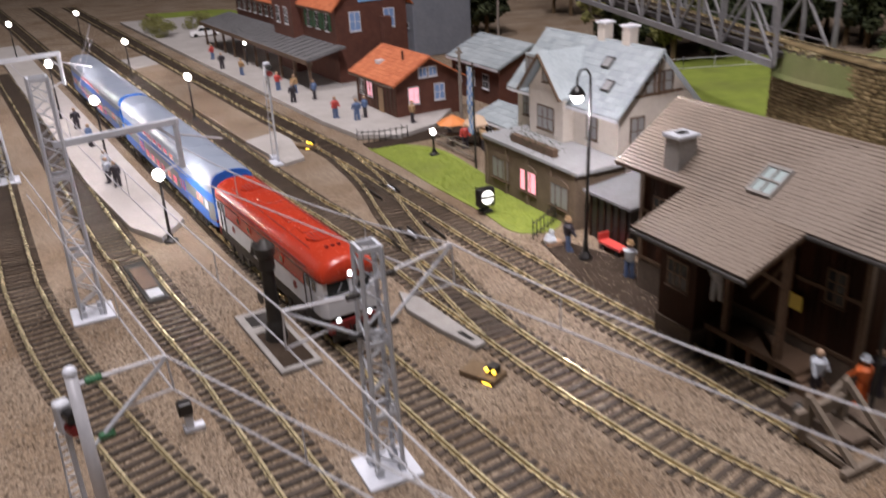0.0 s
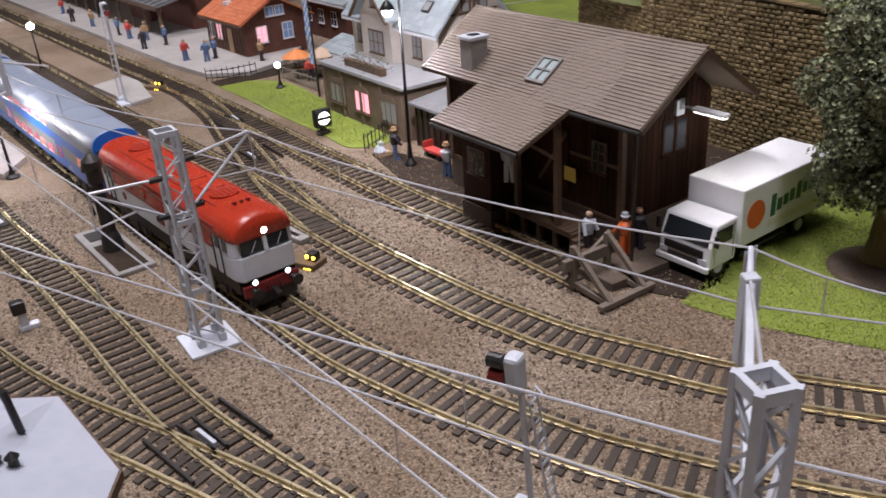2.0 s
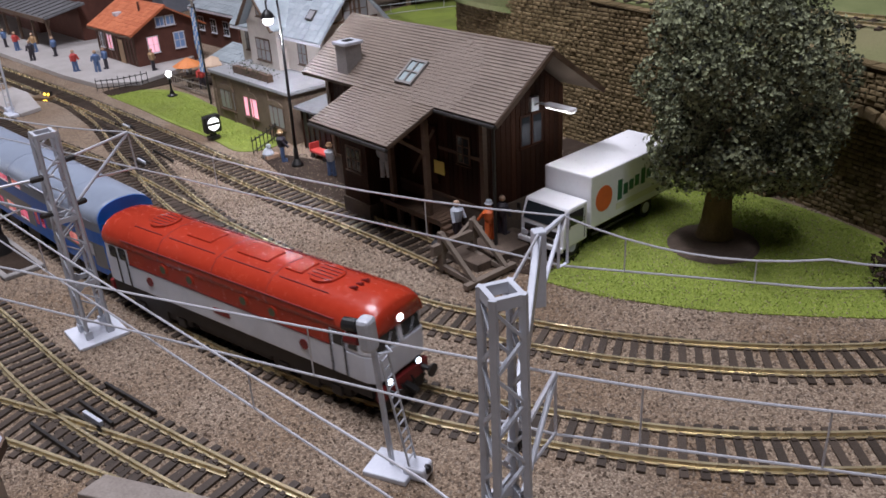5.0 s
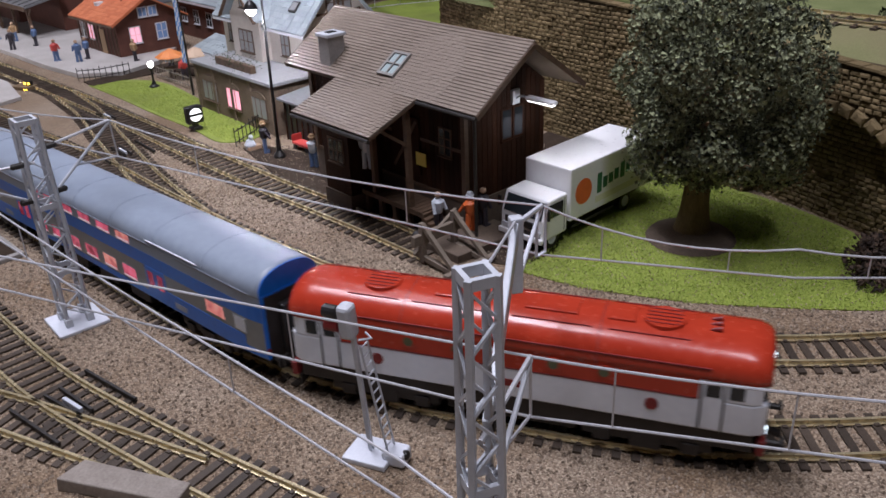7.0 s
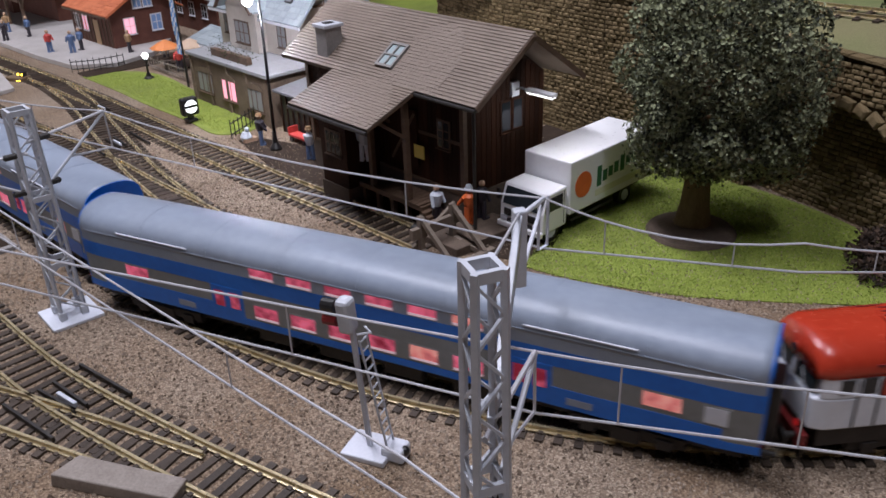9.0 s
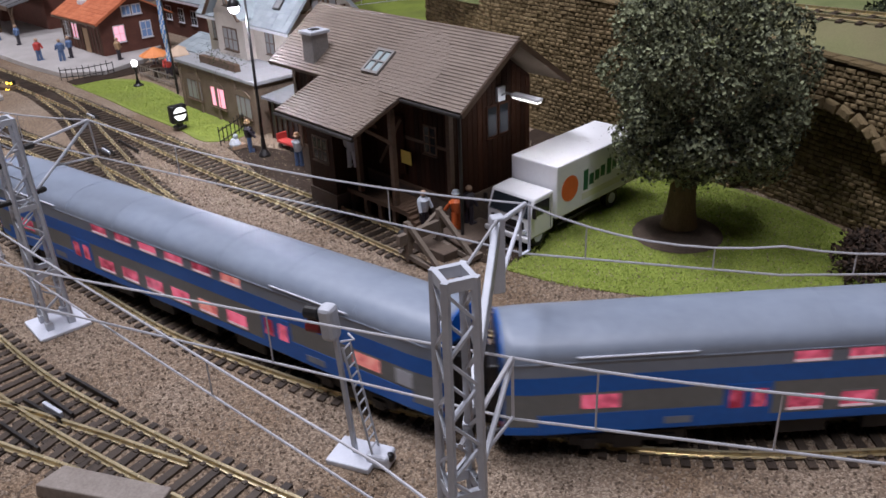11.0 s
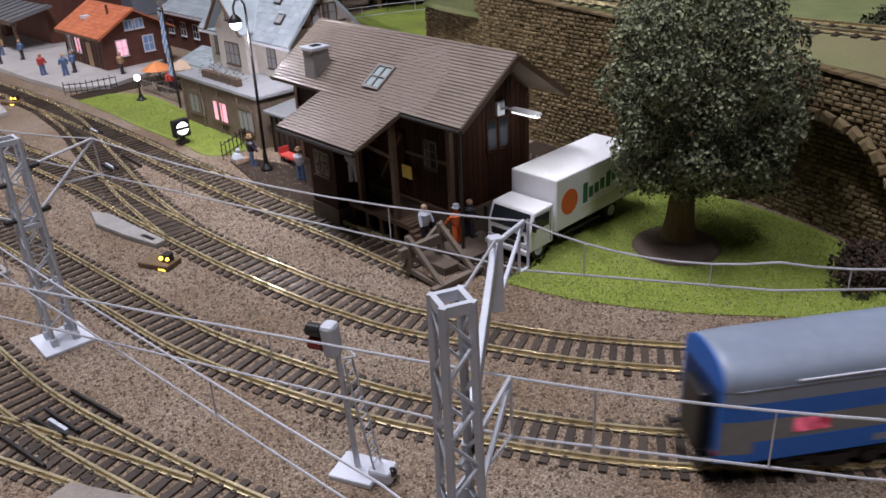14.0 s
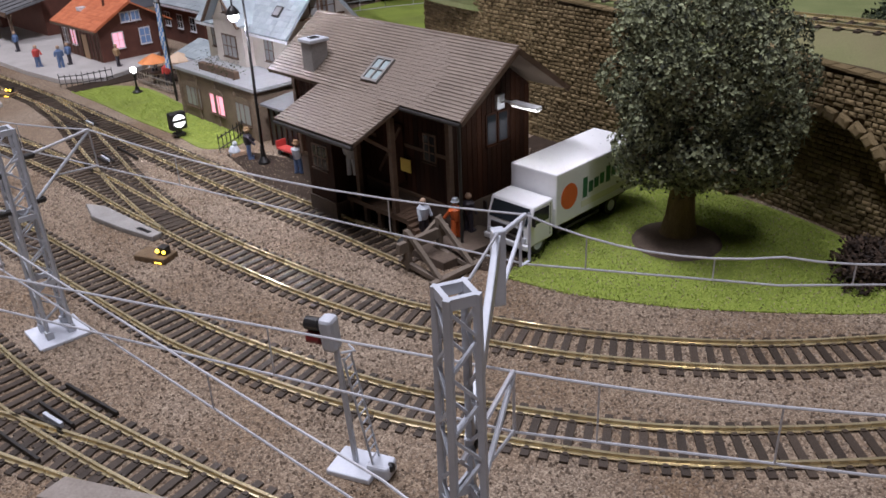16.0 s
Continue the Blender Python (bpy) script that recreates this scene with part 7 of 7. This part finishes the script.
# ---- beer garden ----
def umbrella(x, y, mat, label):
    root = thing("garden_umbrella", label, "umbrella", at(x, y, 0.1), "garden umbrellas")
    part("pole", Geo().tube((0, 0, 0), (0, 0, 2.3), 0.05, 8), GREYWOOD, root)
    part("canopy", Geo().lathe([(1.25, 1.75), (1.2, 1.82), (0.6, 2.15), (0.06, 2.4)], 8), mat, root)
    part("table", Geo().lathe([(0.6, 0.75), (0.6, 0.85)], 14), GREYWOOD, root)


umbrella(-1.6, 63.6, paint("orange canvas", (0.70, 0.24, 0.07)), "orange garden umbrella over a table")
umbrella(0.4, 63.4, paint("sand canvas", (0.55, 0.40, 0.28)), "sand coloured garden umbrella")
umbrella(1.4, 66.0, paint("violet canvas", (0.25, 0.24, 0.55)), "violet garden umbrella by the villa")


def banner():
    root = thing("banner", "tall blue and white lozenge banner on a pole", "flag", at(0.2, 57.6, 0, TURN))
    part("pole", Geo().tube((0, 0, 0), (0, 0, 7.6), 0.09, 8, 0.06), IRON, root)
    part("cross_arm", Geo().tube((-0.9, 0, 7.3), (0.1, 0, 7.3), 0.05, 6), IRON, root)
    blue, white = paint("banner blue", (0.10, 0.28, 0.66)), paint("banner white", (0.66, 0.70, 0.78))
    for r in range(14):
        for c in range(3):
            x, z = -0.85 + c * 0.26 + 0.03 * math.sin(r), 2.4 + r * 0.345
            part("lozenge", Geo().prism([(x, z), (x + 0.25, z + 0.1), (x + 0.25, z + 0.44), (x, z + 0.34)], -0.03 + 0.05 * math.sin(r * 0.7), 0.0 + 0.05 * math.sin(r * 0.7)), (blue, white)[(r + c) % 2], root)


banner()
for px, py, pz in ((-1.0, 70.5, 6.5), (3.0, 96.0, 11.0)):
    r = thing("wooden_pole", "tall grey pole behind the garden", "pole", at(px, py, 0), "tall poles")
    part("shaft", Geo().tube((0, 0, 0), (0, 0, pz), 0.16, 9, 0.12), GREYWOOD, r)
    part("cap", Geo().box(-0.3, 0.3, -0.1, 0.1, pz - 0.5, pz - 0.3), GREYWOOD, r)


# ---- bridge and upper line ----
BRIDGE_GREY = surface("weathered bridge grey", (0.15, 0.15, 0.16), (0.27, 0.265, 0.27), 70, 0.6, 0, 0.15, dirt=(0.13, 0.10, 0.08), dirt_scale=25)


def truss_bridge():
    root = thing("truss_bridge", "grey steel truss bridge carrying the upper line", "bridge")
    p, q = Vector((20.2, 51.0, 8.0)), Vector((12.0, 92.0, 8.0))
    d = (q - p).normalized()
    side = Vector((-d.y, d.x, 0)) * -1.9
    n = 12
    for s in (-1, 1):
        a, b = p + side * s, q + side * s
        for z in (0.0, 3.6):
            part("chord", Geo().beam(a + Vector((0, 0, z)), b + Vector((0, 0, z)), 0.3, 0.42), BRIDGE_GREY, root)
        for k in range(n + 1):
            c = a + (b - a) * k / n
            part("upright", Geo().beam(c, c + Vector((0, 0, 3.6)), 0.24), BRIDGE_GREY, root)
            if k < n:
                e = a + (b - a) * (k + 1) / n
                part("diagonal", Geo().beam(c + Vector((0, 0, 3.6 if k % 2 else 0)), e + Vector((0, 0, 0 if k % 2 else 3.6)), 0.16), BRIDGE_GREY, root)
        for z in (0.7, 1.1):
            part("handrail", Geo().beam(a - side * s * 0.25 + Vector((0, 0, z)), b - side * s * 0.25 + Vector((0, 0, z)), 0.08), BRIDGE_GREY, root)
    part("deck", Geo().beam(p + Vector((0, 0, 0.5)), q + Vector((0, 0, 0.5)), 3.4, 0.3), CHASSIS, root)


truss_bridge()


def upper_line():
    line = spline([(12.0, 92.0), (16.2, 71.0), (20.2, 51.0), (23.4, 43.3), (27.6, 35.0), (33.6, 24.5), (38.5, 19.6), (52, 17.6)], 0.43)
    root = thing("upper_railway_track", "brown weathered track on the upper terrace", "track", kind="structure")
    for side in (-1, 1):
        g = rail_geo(line, side)
        g.v = [(x, y, z + 8.7) for x, y, z in g.v]
        part("rail", g, BRASS, root)
    for k in range(2, len(line) - 2, 2):
        d = line[k + 1] - line[k - 1]
        ob = new("sleeper", SLEEPER_MESH)
        ob.parent = root
        ob.matrix_basis = at(line[k][0], line[k][1], 8.7, math.degrees(math.atan2(d[1], d[0])))
    bed = Geo()
    t = np.gradient(line, axis=0)
    side = np.c_[-t[:, 1], t[:, 0]] / np.linalg.norm(t, axis=1)[:, None]
    for k in range(95, len(line), 3):
        p, w = line[k], side[k]
        foot = 1.35 + 1.5 * min(max((36 - p[1]) / 10, 0), 1)
        cut = [(-foot - 0.1, 7.1), (-foot, 7.4), (-1.3, 8.7), (1.7, 8.7), (2.6, 7.7), (4.2, 6.9)]
        bed.v += [(p[0] + w[0] * o, p[1] + w[1] * o, z) for o, z in cut]
        if k > 95:
            n = len(bed.v) - 12
            bed.f += [(n + i, n + 6 + i, n + 6 + (i + 1) % 6, n + (i + 1) % 6) for i in range(6)]
    tagged(part("track_bed", bed, MEADOW), "dry grassy bank under the upper line", "track bed", kind="structure")


upper_line()

# ---- woodland and distance ----
rnd_wood = random.Random(21)
for k in range(36):
    x, y = 17 + 30 * ((k * 0.618) % 1) + rnd_wood.uniform(-1, 1), rnd_wood.uniform(92, 108)
    if k > 22:
        x, y = rnd_wood.uniform(40, 52), rnd_wood.uniform(76, 92)
    if k > 27:
        x, y = rnd_wood.uniform(-6, 20), rnd_wood.uniform(118, 138)
    root = thing("woodland_tree", "dark green woodland tree behind the village", "tree", at(x, y, 0), "woodland trees")
    h = rnd_wood.uniform(7, 13)
    part("trunk", Geo().tube((0, 0, 0), (0, 0, h * 0.7), 0.35, 7, 0.1), BARK, root)
    part("crown", leaf_cloud((0, 0, h * 0.62), (3.4, 3.4, h * 0.44), 60, 60, rnd_wood, 0.9), DARK_LEAF if k % 5 else LIGHT_LEAF, root)
for k, (x, y) in enumerate(((-50, 133), (-47, 128), (-44, 136))):
    bush(x, y, 0.2, 2.2, 2.2, 1.6, LIGHT_LEAF, "olive bush beside the station lawn", 40 + k, 18)
r = thing("parked_car", "small white car parked behind the station", "car", at(-40.5, 127.0, 0.2, 20))
part("body", Geo().prism([(-2.2, 0.35), (-2.2, 0.95), (-1.2, 1.05), (-0.7, 1.6), (0.9, 1.6), (1.5, 1.05), (2.2, 0.9), (2.2, 0.35)], -0.9, 0.9), WHITE, r, bevel=0.1)
part("windows", Geo().prism([(-1.05, 1.08), (-0.66, 1.52), (0.85, 1.52), (1.3, 1.08)], -0.91, 0.91), DARK_GLASS, r)
for x in (-1.4, 1.4):
    for y in (-0.8, 0.8):
        part("wheel", Geo().tube((x, y - 0.12, 0.35), (x, y + 0.12, 0.35), 0.35, 14), BLACK, r)


def hall():
    dark = surface("dark hall wall", (0.06, 0.055, 0.06), (0.10, 0.095, 0.10), 2, 0.9, 0, 0.1)
    roof = surface("grey hall ceiling", (0.24, 0.23, 0.23), (0.34, 0.33, 0.33), 2, 0.9, 0, 0.1)
    floor = surface("grey hall floor", (0.16, 0.15, 0.15), (0.26, 0.25, 0.25), 3, 0.6, 0, 0.1)
    x0, x1, y0, y1, z0, z1 = -300, 320, -260, 300, -85, ROOM_TOP
    for nm, b in (("wall_north", (x0, x1, y1, y1 + 8, z0, z1)), ("wall_south", (x0, x1, y0 - 8, y0, z0, z1)), ("wall_west", (x0 - 8, x0, y0, y1, z0, z1)), ("wall_east", (x1, x1 + 8, y0, y1, z0, z1))):
        tagged(part(nm, Geo().box(*b), dark), "plain dark exhibition hall wall", "wall", kind="structure")
    tagged(part("ceiling", Geo().box(x0, x1, y0, y1, z1, z1 + 6), roof), "plain grey hall ceiling", "ceiling", kind="structure")
    tagged(part("floor", Geo().box(x0, x1, y0, y1, z0 - 6, z0), floor), "plain grey hall floor", "floor", kind="structure")


hall()


# ---- loose ballast grains ----
def grains():
    rng = np.random.default_rng(5)
    n = 80000
    xy = np.c_[rng.uniform(-22, 31, n), rng.uniform(6, 46, n)]
    keep = np.ones(n, bool)
    keep &= xy[:, 1] < 46 - 0.35 * np.abs(xy[:, 0] + 2)
    xy = xy[keep]
    n = len(xy)
    s = rng.uniform(0.035, 0.085, n)
    base = np.array([(1, 0, 0.1), (-0.4, 0.9, 0), (-0.5, -0.8, 0.05), (0.1, 0.05, 1.0), (0.0, 0.1, -0.5)])
    a = rng.uniform(0, 6.28, n)
    rot = np.stack([np.stack([np.cos(a), -np.sin(a)], -1), np.stack([np.sin(a), np.cos(a)], -1)], 1)
    v = np.repeat(base[None] * s[:, None, None] * rng.uniform(0.7, 1.3, (n, 5, 3)), 1, 0)
    v[..., :2] = np.einsum("nij,nkj->nki", rot, v[..., :2])
    v[..., :2] += xy[:, None]
    v[..., 2] += 0.01
    f = np.array([(0, 1, 3), (1, 2, 3), (2, 0, 3)])
    faces = (f[None] + 5 * np.arange(n)[:, None, None]).reshape(-1, 3)
    me = bpy.data.meshes.new("ballast_grains")
    me.from_pydata((v.reshape(-1, 3) * S).tolist(), [], faces.tolist())
    me.materials.append(GRAVEL)
    tagged(new("ballast_grains", me), "loose brown ballast grains", "gravel", kind="stuff")


grains()



# ---- motion of the train along its track ----
RUN = np.r_[0, np.cumsum(np.linalg.norm(np.diff(LINE_A, axis=0), axis=1))]


def on_track(s):
    return np.array([np.interp(s, RUN, LINE_A[:, 0]), np.interp(s, RUN, LINE_A[:, 1])])


# seconds and the run of the locomotive's front along the track
FRONT = [(0, 191.1), (0.5, 193.0), (1, 195.0), (1.5, 197.15), (2.5, 201.4), (3.5, 205.8), (5, 213.1), (6, 218.7), (6.5, 221.8), (7, 225.1), (7.5, 228.7), (8, 232.5),
         (8.5, 236.5), (9, 240.5), (9.5, 244.9), (11, 258.6), (12, 268.6), (12.5, 274.5), (13, 280.3), (13.5, 285.5), (14, 290.7), (14.5, 297.2), (15, 303.8), (16, 317.0)]


def front(t):
    ts, ss = zip(*FRONT)
    k = min(max(np.searchsorted(ts, t) - 1, 0), len(ts) - 2)
    slope = np.gradient(np.array(ss), np.array(ts))
    w, u = ts[k + 1] - ts[k], (t - ts[k]) / (ts[k + 1] - ts[k])
    return ((2 * u ** 3 - 3 * u * u + 1) * ss[k] + (u ** 3 - 2 * u * u + u) * w * slope[k]
            + (3 * u * u - 2 * u ** 3) * ss[k + 1] + (u ** 3 - u * u) * w * slope[k + 1])


def on_rails(s_front, length, pivot):
    a, b = on_track(s_front - length / 2 + pivot), on_track(s_front - length / 2 - pivot)
    c, d = (a + b) / 2, a - b
    c = c + 0.1 * np.array([-d[1], d[0]]) / np.linalg.norm(d)
    return at(c[0], c[1], RAIL_TOP, math.degrees(math.atan2(d[1], d[0])))


def motions():
    times = [0.25 * k for k in range(65)]
    walk(LOCO, [(t, on_rails(front(t), LOCO_L, 4.2)) for t in times])
    walk(COACH_1, [(t, on_rails(front(t) - LOCO_L - 0.6, COACH_L, 9.0)) for t in times])
    walk(COACH_2, [(t, on_rails(front(t) - LOCO_L - COACH_L - 1.5, COACH_L, 9.0)) for t in times])


motions()
